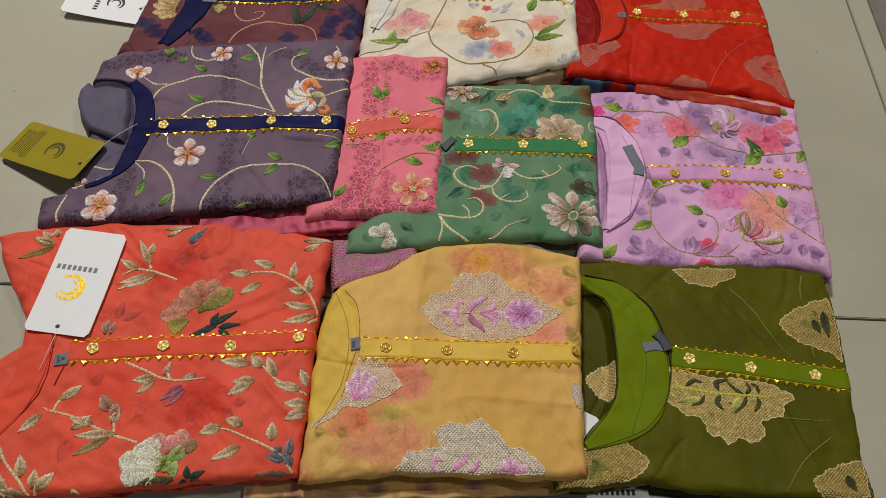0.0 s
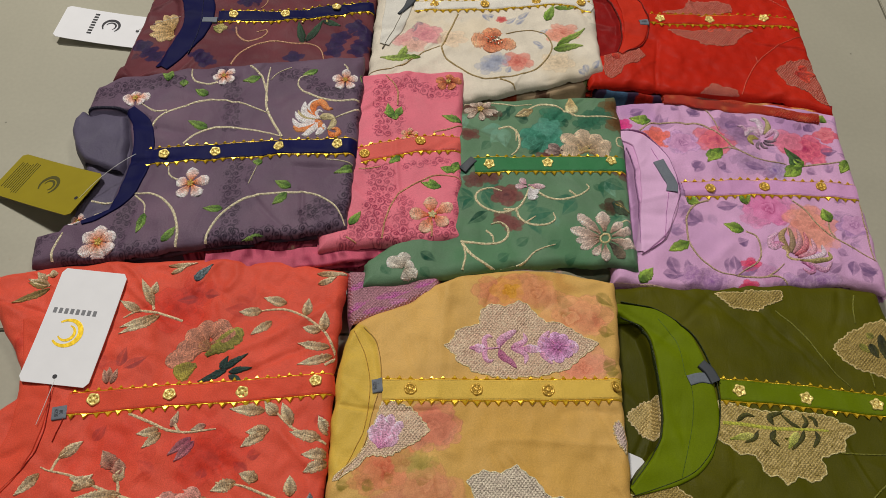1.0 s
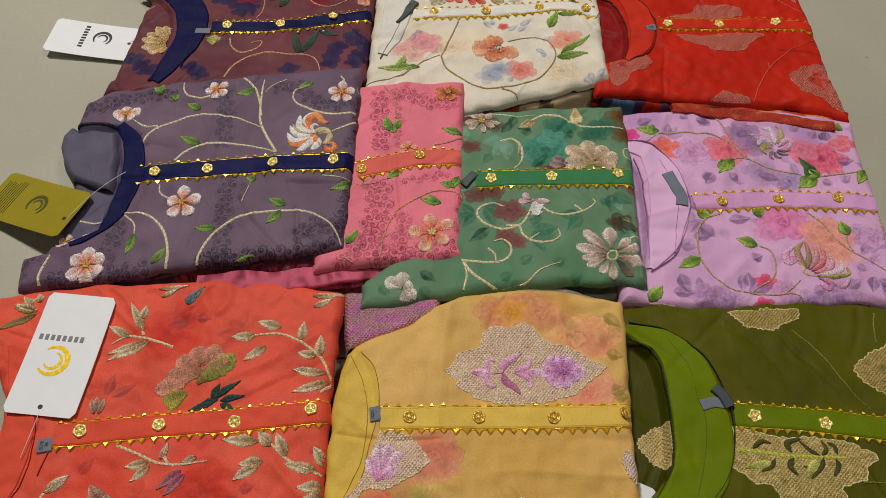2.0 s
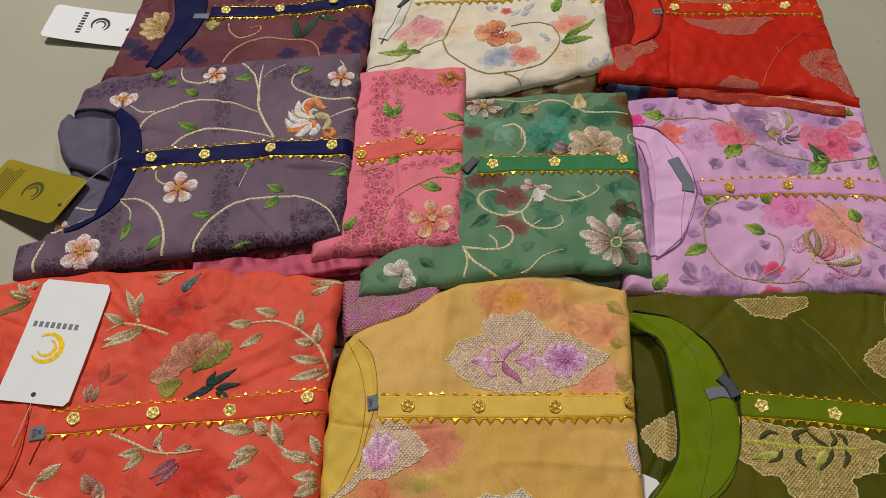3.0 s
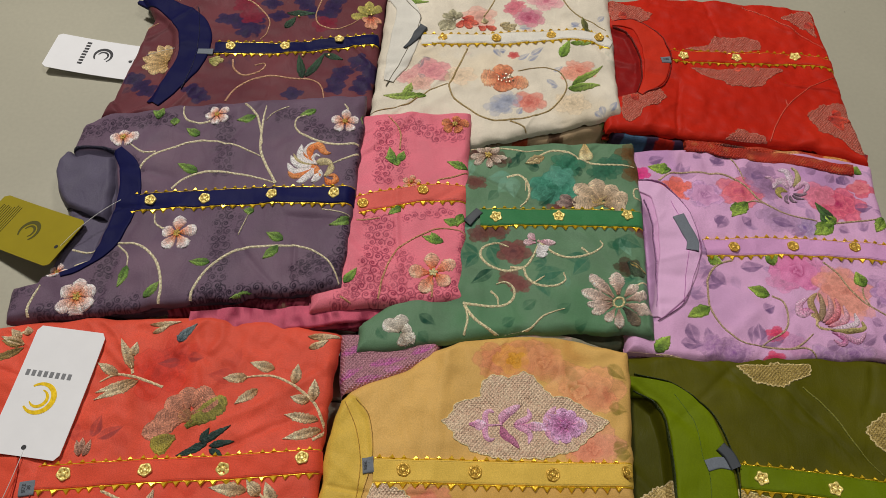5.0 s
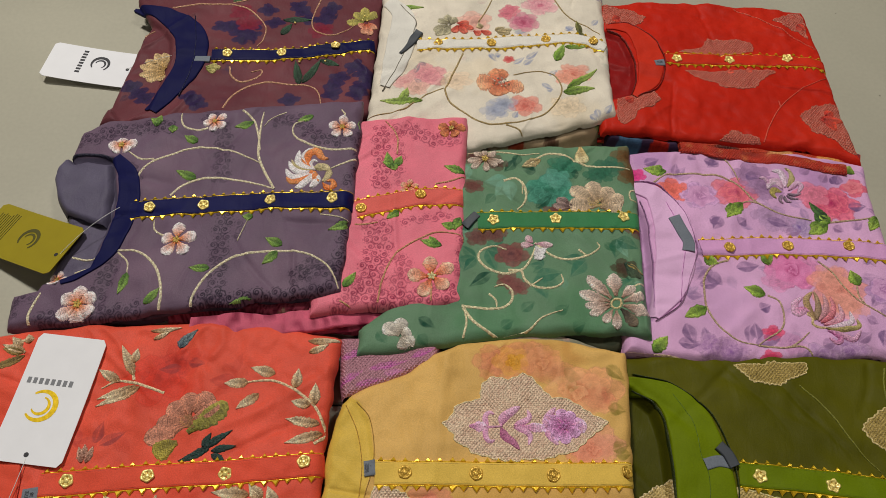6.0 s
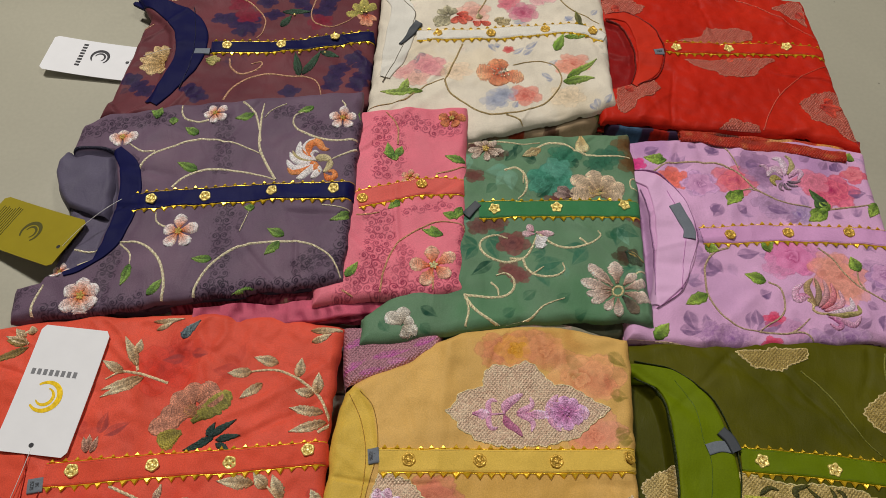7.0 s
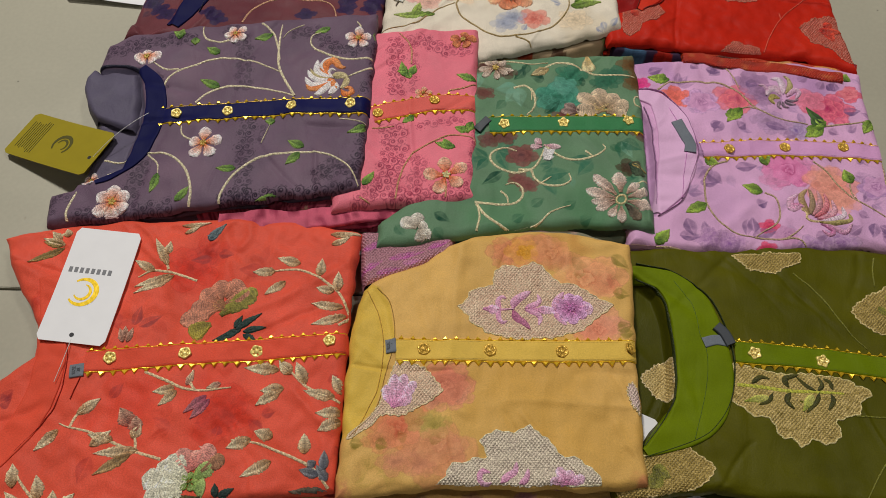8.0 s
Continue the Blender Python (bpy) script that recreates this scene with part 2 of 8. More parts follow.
BUTTONS = {"round": button_mesh(5, 0.07, GOLD_PALE), "star": button_mesh(5, 0.14, GOLD_PALE), "brass": button_mesh(6, 0.04, BRASS)}
_tri = bpy.data.meshes.new("gold_triangle")
_tri.from_pydata([(-0.0037, 0, 0), (0.0037, 0, 0), (0.0, 0.0054, 0), (-0.0025, 0.0006, 0.0011), (0.0025, 0.0006, 0.0011), (0, 0.0037, 0.0011)], [],
                 [(0, 1, 4, 3), (1, 2, 5, 4), (2, 0, 3, 5), (3, 4, 5)])
_tri.materials.append(GOLD)


class Kurta:
    """A folded kurta. Local millimetres: u along the placket, v across it."""

    def __init__(self, name, x, y, turn, top, tilt, bottom, right, top_side, left, base="808080", label="", mottle=0.05,
                 roll=9.0, creases=(), neck=None, neck_depth=9.0, prints=(), material=None, inner=None, rim=9.0, rough=1.7, fine=0.8):
        self.top, self.tilt, self.roll, self.rim = top * 1000, tilt, roll, rim
        self.neck, self.neck_depth, self.seed, self.rough = neck, neck_depth, next(SEEDS), rough
        self.base, self.bottom, self.right = base, bottom, right
        self.root = tagged(new(name), label, "kurta", "folded kurtas on the floor")
        self.root.matrix_world = pose(x, y, 0, 0, 0, turn)
        p, n, m, self.ring = patch_grid(bottom, right, top_side, left, fine)
        rnd = random.Random(self.seed)
        self.creases = list(creases)
        for _ in range(24):
            e = self.ring[rnd.randrange(len(self.ring))]
            mid = p.mean(axis=0) + np.array([rnd.uniform(-90, 90), rnd.uniform(-60, 60)])
            d = (mid - e) / np.hypot(*(mid - e))
            self.creases.append((tuple(e), tuple(e + d * rnd.uniform(30, 120)), rnd.uniform(1.8, 5.5), rnd.uniform(-1.7, 1.7)))
        mid = p.mean(axis=0)
        inset = [[tuple(mid + (np.array(q) - mid) * (1 - 7.0 / (1 + np.hypot(*(np.array(q) - mid))))) for q in side] for side in (bottom, right, top_side, left)]
        z = self.height(p)
        cols = np.tile(np.array(lin(base)), (len(p), 1))
        cols *= (1 + mottle * ripple(p, self.seed + 50, 45))[:, None]
        for fn, *args in sorted(prints, key=lambda one: 0 if one[0] is wash else 1):
            fn(p, cols, *args)
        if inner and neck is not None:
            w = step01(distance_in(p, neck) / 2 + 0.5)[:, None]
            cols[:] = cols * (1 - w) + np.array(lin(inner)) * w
        self.body = mesh_part("front_panel", np.column_stack([p, z]) * 0.001, grid_faces(n, m), material or PRINTED, self.root, colours=cols)
        self.fold("back_panel", (self.top - 4.5 - (neck_depth if neck is not None else 0)) * 0.001, *inset, colour=base)

    def height(self, p):
        p = np.asarray(p, float)
        d = np.maximum(distance_in(p, self.ring), 0)
        x = np.clip(d / self.roll, 0, 1)
        f = (1 - (1 - x) ** 2.2) ** 0.5
        top = self.top + self.tilt * p[:, 0]
        wr = self.rough * (0.55 * ripple(p, self.seed, 60) + 0.36 * ripple(p, self.seed + 9, 24) + 0.8 * np.exp(-d / 14) * ripple(p, self.seed + 5, 34))
        z = top - self.rim + self.rim * f + wr * np.clip(d / 5, 0, 1)
        for (ax, ay), (bx, by), width, amount in self.creases:
            dx, dy = bx - ax, by - ay
            ll = dx * dx + dy * dy
            t = ((p[:, 0] - ax) * dx + (p[:, 1] - ay) * dy) / ll
            e = ((p[:, 0] - ax) * -dy + (p[:, 1] - ay) * dx) / ll ** 0.5 + 2.5 * np.sin(t * 4 + ax)
            z += amount * np.exp(-(e / width) ** 2) * step01(t * 5 + 0.5) * step01((1 - t) * 5 + 0.5) * np.clip(d / 6, 0, 1)
        if self.neck is not None:
            z -= self.neck_depth * step01(distance_in(p, self.neck) / 7 + 0.3)
        return np.maximum(z, 1.0)

    def draped(self, uv, lift):
        uv = np.asarray(uv, float)
        return np.column_stack([uv, self.height(uv) + lift]) * 0.001

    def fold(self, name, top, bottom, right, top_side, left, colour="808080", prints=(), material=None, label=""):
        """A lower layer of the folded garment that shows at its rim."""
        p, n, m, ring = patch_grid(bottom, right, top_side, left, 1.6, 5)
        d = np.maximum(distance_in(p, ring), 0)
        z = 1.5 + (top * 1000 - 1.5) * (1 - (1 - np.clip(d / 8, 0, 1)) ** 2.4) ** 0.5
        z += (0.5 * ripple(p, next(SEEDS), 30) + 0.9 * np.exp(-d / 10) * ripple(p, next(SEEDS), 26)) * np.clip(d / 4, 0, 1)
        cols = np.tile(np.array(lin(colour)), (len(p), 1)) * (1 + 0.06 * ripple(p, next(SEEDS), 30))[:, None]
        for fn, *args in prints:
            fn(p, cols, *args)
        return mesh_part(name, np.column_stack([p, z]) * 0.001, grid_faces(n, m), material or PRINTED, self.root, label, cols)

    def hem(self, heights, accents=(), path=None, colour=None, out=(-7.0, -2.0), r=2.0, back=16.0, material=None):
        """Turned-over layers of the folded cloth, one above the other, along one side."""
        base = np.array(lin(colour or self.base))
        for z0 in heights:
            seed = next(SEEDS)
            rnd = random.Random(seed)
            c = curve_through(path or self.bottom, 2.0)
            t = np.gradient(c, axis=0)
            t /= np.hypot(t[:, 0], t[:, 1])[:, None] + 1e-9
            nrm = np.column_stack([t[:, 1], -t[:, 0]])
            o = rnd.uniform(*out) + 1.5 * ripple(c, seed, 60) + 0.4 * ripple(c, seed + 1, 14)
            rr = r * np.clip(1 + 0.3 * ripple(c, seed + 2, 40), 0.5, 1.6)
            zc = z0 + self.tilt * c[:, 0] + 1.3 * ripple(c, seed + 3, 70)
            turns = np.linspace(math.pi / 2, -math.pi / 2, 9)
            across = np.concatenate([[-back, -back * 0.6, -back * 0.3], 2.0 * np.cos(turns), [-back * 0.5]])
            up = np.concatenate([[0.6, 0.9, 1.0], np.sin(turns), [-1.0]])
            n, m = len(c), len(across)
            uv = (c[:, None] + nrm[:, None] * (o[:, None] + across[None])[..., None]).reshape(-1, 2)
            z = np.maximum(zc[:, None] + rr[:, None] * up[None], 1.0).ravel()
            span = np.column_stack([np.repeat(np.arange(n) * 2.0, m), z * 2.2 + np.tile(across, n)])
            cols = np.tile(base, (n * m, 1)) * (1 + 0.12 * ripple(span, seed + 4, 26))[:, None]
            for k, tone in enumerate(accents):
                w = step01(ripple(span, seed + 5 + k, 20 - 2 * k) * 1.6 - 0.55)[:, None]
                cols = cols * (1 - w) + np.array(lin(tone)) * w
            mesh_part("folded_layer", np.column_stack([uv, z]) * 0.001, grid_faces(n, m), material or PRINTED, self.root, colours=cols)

    def band(self, path, half, material, name="collar", lift=1.2, label="", parent=None):
        """A flat strip of cloth laid along a path; half is its half width, one number or one for each point."""
        c = curve_through(path, 2.0)
        h = np.interp(np.linspace(0, 1, len(c)), np.linspace(0, 1, len(half)), half) if not isinstance(half, (int, float)) else np.full(len(c), half)
        t = np.gradient(c, axis=0)
        t /= np.hypot(t[:, 0], t[:, 1])[:, None] + 1e-9
        nrm = np.column_stack([-t[:, 1], t[:, 0]])
        k = max(9, int(np.max(h) * 2 / 1.6))
        across = np.concatenate([[-1.0, -1.0, -0.97], np.linspace(-0.92, 0.92, k), [0.97, 1.0, 1.0]])
        up = np.concatenate([[-0.8, 0.45, 0.8], np.full(k, 1.0), [0.8, 0.45, -0.8]])
        uv = (c[:, None] + nrm[:, None] * (across[None, :, None] * h[:, None, None])).reshape(-1, 2)
        z = np.tile(up * lift, len(c))
        return mesh_part(name, self.draped(uv, z), grid_faces(len(c), len(across)), material, parent or self.root, label)

    def placket(self, path, half, colour, upper=0.6, lower=0.84, space=8.8, rough=0.55):
        """The button band with a gold cord and gold triangles along both edges."""
        strip = self.band(path, half, dyed(colour, rough), "placket", 1.5)
        c = curve_through(path, 1.0)
        t = np.gradient(c, axis=0)
        t /= np.hypot(t[:, 0], t[:, 1])[:, None]
        nrm = np.column_stack([-t[:, 1], t[:, 0]])
        for side in (1, -1):
            tone = "%02x%02x%02x" % tuple(int(int(colour[k:k + 2], 16) * 0.72) for k in (0, 2, 4))
            self.ribbon(c + nrm * side * (half - 1.3), 0.28, 1.75, [lin(tone)], SATIN, "stitching").parent = strip
        for side, size in ((1, upper), (-1, lower)):
            if not size:
                continue
            edge = c + nrm * side * (half + 0.4)
            cord = self.ribbon(edge, 0.55, 0.9, [lin("a8801f")], GOLD, "trim")
            s = np.concatenate([[0], np.cumsum(np.hypot(*np.diff(edge, axis=0).T))])
            r = random.Random(int(abs(path[0][0]) * 10) + side)
            for k in range(int(s[-1] / space)):
                at = (k + 0.5 + r.uniform(-0.06, 0.06)) * space
                u, v = np.interp(at, s, edge[:, 0]), np.interp(at, s, edge[:, 1])
                a = math.atan2(np.interp(at, s, t[:, 1]), np.interp(at, s, t[:, 0])) + (0 if side > 0 else math.pi)
                z0, z1 = self.height([(u, v), (u - math.sin(a) * 4, v + math.cos(a) * 4)])
                tri = new("gold_triangle", _tri)
                tri.parent = cord
                lean = math.degrees(math.atan2(z1 - z0, 4.0)) + r.uniform(-14, 10)
                tri.matrix_local = pose(u * 0.001, v * 0.001, (z0 + 0.9) * 0.001, 0, 0, math.degrees(a)) @ pose(0, 0, 0, lean, r.uniform(-8, 8), r.uniform(-7, 7)) @ Matrix.Diagonal((size * r.uniform(0.9, 1.08), size * r.uniform(0.85, 1.1), 1, 1))
        return strip

    def button(self, at, style="round"):
        z = self.height([at, (at[0] + 3, at[1]), (at[0], at[1] + 3)])
        b = new("button", BUTTONS[style])
        b.parent = self.root
        b.matrix_local = pose(at[0] * 0.001, at[1] * 0.001, (z[0] + 1.4) * 0.001, math.degrees(math.atan2(z[2] - z[0], 3)), -math.degrees(math.atan2(z[1] - z[0], 3)), (at[0] * 37) % 60)

    def ribbon(self, c, half, high, cols, material, name):
        """A raised cord along finished points."""
        c = np.asarray(c, float)
        t = np.gradient(c, axis=0)
        t /= np.hypot(t[:, 0], t[:, 1])[:, None] + 1e-9
        nrm = np.column_stack([-t[:, 1], t[:, 0]])
        across, up = np.array([-1, -0.7, 0, 0.7, 1]), np.array([-0.2, 0.7, 1.0, 0.7, -0.2])
        h = np.full(len(c), half) if isinstance(half, (int, float)) else half
        uv = (c[:, None] + nrm[:, None] * (across[None, :, None] * h[:, None, None])).reshape(-1, 2)
        cc = np.asarray(cols, float)
        x = np.linspace(0, len(cc) - 1, len(c))
        col = np.column_stack([np.interp(x, np.arange(len(cc)), cc[:, k]) for k in range(3)]) if len(cc) > 1 else np.tile(cc[0], (len(c), 1))
        col = np.repeat(col, 5, axis=0).reshape(len(c), 5, 3)
        # strand highlights and darker sides are painted into the cord's colour
        twist_shade = 1.3 + 0.42 * np.sin(np.arange(len(c))[:, None] * 2.1 + np.arange(5)[None] * 1.1) - 0.5 * np.array([1, 0, 0, 0, 1])[None]
        return mesh_part(name, self.draped(uv, np.tile(up * high, len(c))), self.on_cloth(uv, grid_faces(len(c), 5)), material, self.root, colours=(col * twist_shade[..., None]).reshape(-1, 3))

    def vine(self, path, width=2.4, colour="c2a272", taper=0.5, material=None):
        """A stem couched in thread; on olive, thin ones paint lit creases."""
        c = curve_through(path, 1.4)
        h = width * 0.42 * (1 - taper * np.abs(np.linspace(-0.2, 1, len(c))) ** 3)
        h = h * (1 + 0.12 * np.sin(np.arange(len(c)) * 1.9))
        return self.ribbon(c, h, 0.9, [lin(colour)], material or METALLIC, "vine_or_crease_light")

    def on_cloth(self, uv, faces):
        inside = distance_in(uv, self.ring) > 0.8
        kept = faces[inside[faces].all(axis=1)]
        return kept if len(kept) else faces[:1]

    def leaf_data(self, a, b, width, inner, outer, lift=1.0, blunt=0.0, bend=0.0, n=27, base=0):
        """One stitched leaf or petal from a to b, with a sunk middle vein."""
        a, b = np.asarray(a, float), np.asarray(b, float)
        d = b - a
        L = np.hypot(*d)
        nrm = np.array([-d[1], d[0]]) / (L + 1e-9)
        x = np.linspace(0, 1, n)
        w = np.sin(math.pi * np.clip(x, 0, 1) ** (0.75 + 0.55 * blunt)) ** (0.85 - 0.25 * blunt)
        if blunt > 0.7:
            w = (0.25 + 0.75 * step01(x / 0.6)) * np.sqrt(np.clip(1 - np.clip((x - 0.62) / 0.38, 0, 1) ** 2.2, 0, 1))
        w = np.maximum(w, 0.05)
        r = np.random.RandomState(next(SEEDS))
        w = w * (1 + 0.08 * r.randn(n) * (x > 0.15) * (x < 0.9))
        y = np.array([-1, -0.75, -0.4, 0, 0.4, 0.75, 1])
        up = np.array([-0.1, 0.9, 1.4, 0.6, 1.4, 0.9, -0.1])
        uv = a + d * x[:, None, None] + nrm * (y[None, :, None] * (w * width / 2)[:, None, None] + (bend * np.sin(math.pi * x))[:, None, None])
        c0, c1 = np.array(lin(inner)), np.array(lin(outer))
        f = np.clip(x[:, None] * 1.25 - 0.15 + 0.12 * np.abs(y)[None] + 0.10 * r.randn(n, 7), 0, 1)
        col = c0 + (c1 - c0) * f[..., None]
        # stitch ribbing painted as light and dark bands; one half is lighter
        rib_shade = 1.08 + 0.24 * np.cos(np.arange(n)[:, None] * math.pi + np.abs(y)[None] * 2.6) + 0.16 * np.sign(y)[None]
        # edges and vein darkened in the colour: outline thread and painted shade, ridges lighter
        col = col * (rib_shade + 0.16 * r.randn(n, 7))[..., None] * (1 - (0.18 if blunt > 0.7 else 0.4) * (y == 0) + 0.2 * (np.abs(y) == 0.75) - 0.42 * (np.abs(y) == 1))[None, :, None]
        return uv.reshape(-1, 2), (np.tile(up, (n, 1)) * lift).ravel(), grid_faces(n, 7) + base, np.clip(col, 0, 1).reshape(-1, 3)

    def plume(self, path, width, inner, outer, material=None):
        """A curved petal of satin stitch, full at its root and drawn out to a point."""
        c = curve_through(path, 0.9)
        n, y = len(c), np.array([-1, -0.7, -0.35, 0, 0.35, 0.7, 1])
        t = np.gradient(c, axis=0)
        t /= np.hypot(t[:, 0], t[:, 1])[:, None] + 1e-9
        nrm = np.column_stack([-t[:, 1], t[:, 0]])
        x = np.linspace(0, 1, n)
        w = np.maximum(step01(x / 0.35 + 0.25) * np.sqrt(np.clip(1 - x ** 2.6, 0, 1)), 0.06) * width / 2
        uv = (c[:, None] + nrm[:, None] * (y[None, :] * w[:, None])[..., None]).reshape(-1, 2)
        r = np.random.RandomState(next(SEEDS))
        f = np.clip(x[:, None] * 0.5 + 0.5 * (y[None] * 0.5 + 0.5) + 0.1 * r.randn(n, 7), 0, 1)[..., None]
        col = np.array(lin(inner)) * (1 - f) + np.array(lin(outer)) * f
        # rib bands and dark edges are painted into the petal's colour
        col = col * (1.06 + 0.2 * np.cos(np.arange(n)[:, None] * math.pi * 0.9 + y[None] * 2) + 0.12 * r.randn(n, 7) - 0.42 * (np.abs(y) == 1)[None])[..., None]
        up = np.tile(np.array([-0.1, 0.9, 1.4, 1.5, 1.4, 0.9, -0.1]), n)
        return mesh_part("embroidered_petal", self.draped(uv, up), self.on_cloth(uv, grid_faces(n, 7)), material or SATIN, self.root, colours=np.clip(col, 0, 1).reshape(-1, 3))

    def stitched(self, leaves, material, name):
        uv, z, f, c, base = [], [], [], [], 0
        for one in leaves:
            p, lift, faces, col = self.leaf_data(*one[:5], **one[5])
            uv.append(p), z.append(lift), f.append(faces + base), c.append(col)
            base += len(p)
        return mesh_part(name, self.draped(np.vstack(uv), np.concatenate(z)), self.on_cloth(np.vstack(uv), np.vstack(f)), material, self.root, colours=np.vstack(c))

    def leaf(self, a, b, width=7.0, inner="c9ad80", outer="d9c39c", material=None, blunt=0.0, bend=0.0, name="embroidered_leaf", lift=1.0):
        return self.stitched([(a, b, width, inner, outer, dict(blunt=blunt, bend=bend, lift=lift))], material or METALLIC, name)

    def flower(self, at, radius, petals=5, inner="e0803c", outer="f2e6e2", turn=0.0, wide=0.72, material=None, squash=1.0, core="d8b860", spread=360.0, lift=1.1):
        """A flower of stitched petals round a small knotted core."""
        r = random.Random(int(at[0] * 7 + at[1] * 13))
        leaves = []
        for k in range(petals):
            a = radians(turn + spread * k / petals + r.uniform(-6, 6))
            q = radius * r.uniform(0.88, 1.08)
            e = (at[0] + q * math.cos(a), at[1] + q * math.sin(a) * squash)
            s = (at[0] + 0.12 * q * math.cos(a), at[1] + 0.12 * q * math.sin(a) * squash)
            leaves.append((s, e, radius * wide, inner, outer, dict(blunt=1.0, lift=lift + 0.15 * (k % 2))))
        if core:
            for k in range(5):
                a = k * 1.2566
                leaves.append((at, (at[0] + radius * 0.2 * math.cos(a), at[1] + radius * 0.2 * math.sin(a)), radius * 0.16, core, core, dict(blunt=1.0, lift=lift + 0.8)))
        return self.stitched(leaves, material or SATIN, "embroidered_flower")

    def brocade(self, path, colour="a58f68", scallop=3.0, count=26, name="woven_motif", shade="8c7a62", lift=0.45, rim="cdb88c"):
        """A woven metallic motif with a scalloped outline, and the corded rim round it."""
        ring = along(list(path) + [path[0]], count * 6 + 1, 3)[:-1]
        mid = ring.mean(axis=0)
        k = np.arange(len(ring))
        r = np.random.RandomState(next(SEEDS))
        bump = np.abs(np.sin(k / 12 * math.pi)) * scallop * (0.6 + 0.9 * np.interp(k, np.arange(count) * 6, r.rand(count))) + 1.5 * np.abs((k % 4) - 2.0) / 2 + scallop * 0.4 * np.sin(k / 6 * math.pi / 2.5 + 1)
        out = ring - mid
        ring = ring + out / (np.hypot(out[:, 0], out[:, 1])[:, None] + 1e-9) * (bump - scallop * 0.5)[:, None]
        fr = np.linspace(0.03, 1, 22)
        uv = (mid + (ring - mid)[None] * fr[:, None, None]).reshape(-1, 2)
        n = len(ring)
        i, j = np.meshgrid(np.arange(len(fr) - 1), np.arange(n), indexing="ij")
        a, b = (i * n + j).ravel(), (i * n + (j + 1) % n).ravel()
        faces = np.stack([a, b, b + n, a + n], axis=1)
        inside = distance_in(uv, self.ring) > 1.5
        faces = faces[inside[faces].all(axis=1)]
        if not len(faces):
            return None
        c0, c1 = np.array(lin(colour)), np.array(lin(shade))
        f = np.clip(0.45 + 0.15 * ripple(uv, self.seed + 3, 9) + 0.3 * r.randn(len(uv)), 0, 1)[:, None]
        cols = c0 * (1 - f) + c1 * f
        used = np.unique(faces)
        remap = np.zeros(len(uv), int)
        remap[used] = np.arange(len(used))
        ob = mesh_part(name, self.draped(uv[used], lift), remap[faces], WOVEN, self.root, colours=cols[used])
        keep = distance_in(ring, self.ring) > 2.0
        runs = np.split(np.arange(n), np.where(~keep)[0])
        for run in runs:
            run = [q for q in run if keep[q]]
            if len(run) > 4:
                rimo = self.ribbon(np.vstack([ring[run], ring[:1]]) if len(run) == n else ring[run], 0.7, 0.8, [lin(rim)], METALLIC, "corded_rim")
                rimo.parent = ob
        return ob

    def thin_line(self, path, colour="3a2a20", width=1.1, lift=2.6):
        """Fine line for seams; under the purple flap it paints edge and shadow."""
        return self.ribbon(curve_through(path, 1.5), width / 2, lift, [lin(colour)], SATIN, "seam_or_shade_line")

    def bead(self, at, size, material):
        """A small sewn bead."""
        bm = bmesh.new()
        bmesh.ops.create_uvsphere(bm, u_segments=10, v_segments=6, radius=size * 0.0005)
        ob = part("bead", bm, material, self.root)
        ob.location = (at[0] * 0.001, at[1] * 0.001, (self.height([at])[0] + 1.2) * 0.001)
        return ob

    def label(self, a, b, half, material=None, text="", size=5.0, lift=2.2, turn=0):
        """A size label folded into the neckline, with its lettering."""
        ob = self.band([a, ((a[0] + b[0]) / 2, (a[1] + b[1]) / 2), b], half, material or LABEL, "size_label", lift)
        lines = text.split("|") if text else []
        for k, line in enumerate(lines):
            cu = bpy.data.curves.new("lettering", "FONT")
            cu.body, cu.size, cu.align_x, cu.align_y, cu.extrude = line, size * 0.001, "CENTER", "CENTER", 0.00005
            cu.materials.append(INK)
            tx = new("lettering", cu)
            tx.parent = ob
            mid = ((a[0] + b[0]) / 2, (a[1] + b[1]) / 2)
            ang = math.degrees(math.atan2(b[1] - a[1], b[0] - a[0])) + turn
            off = (len(lines) - 1) / 2 - k
            ox, oy = -math.sin(radians(ang)) * off * size, math.cos(radians(ang)) * off * size
            tx.matrix_local = pose((mid[0] + ox) * 0.001, (mid[1] + oy) * 0.001, (self.height([mid])[0] + lift + 0.25) * 0.001, 0, 0, ang)
        return ob


# ---- prints ----
def near(p, u, v, r):
    return np.where((np.abs(p[:, 0] - u) < r) & (np.abs(p[:, 1] - v) < r))[0]


def dab(p, cols, idx, m, colour):
    cols[idx] = cols[idx] * (1 - m[:, None]) + np.array(lin(colour)) * m[:, None]


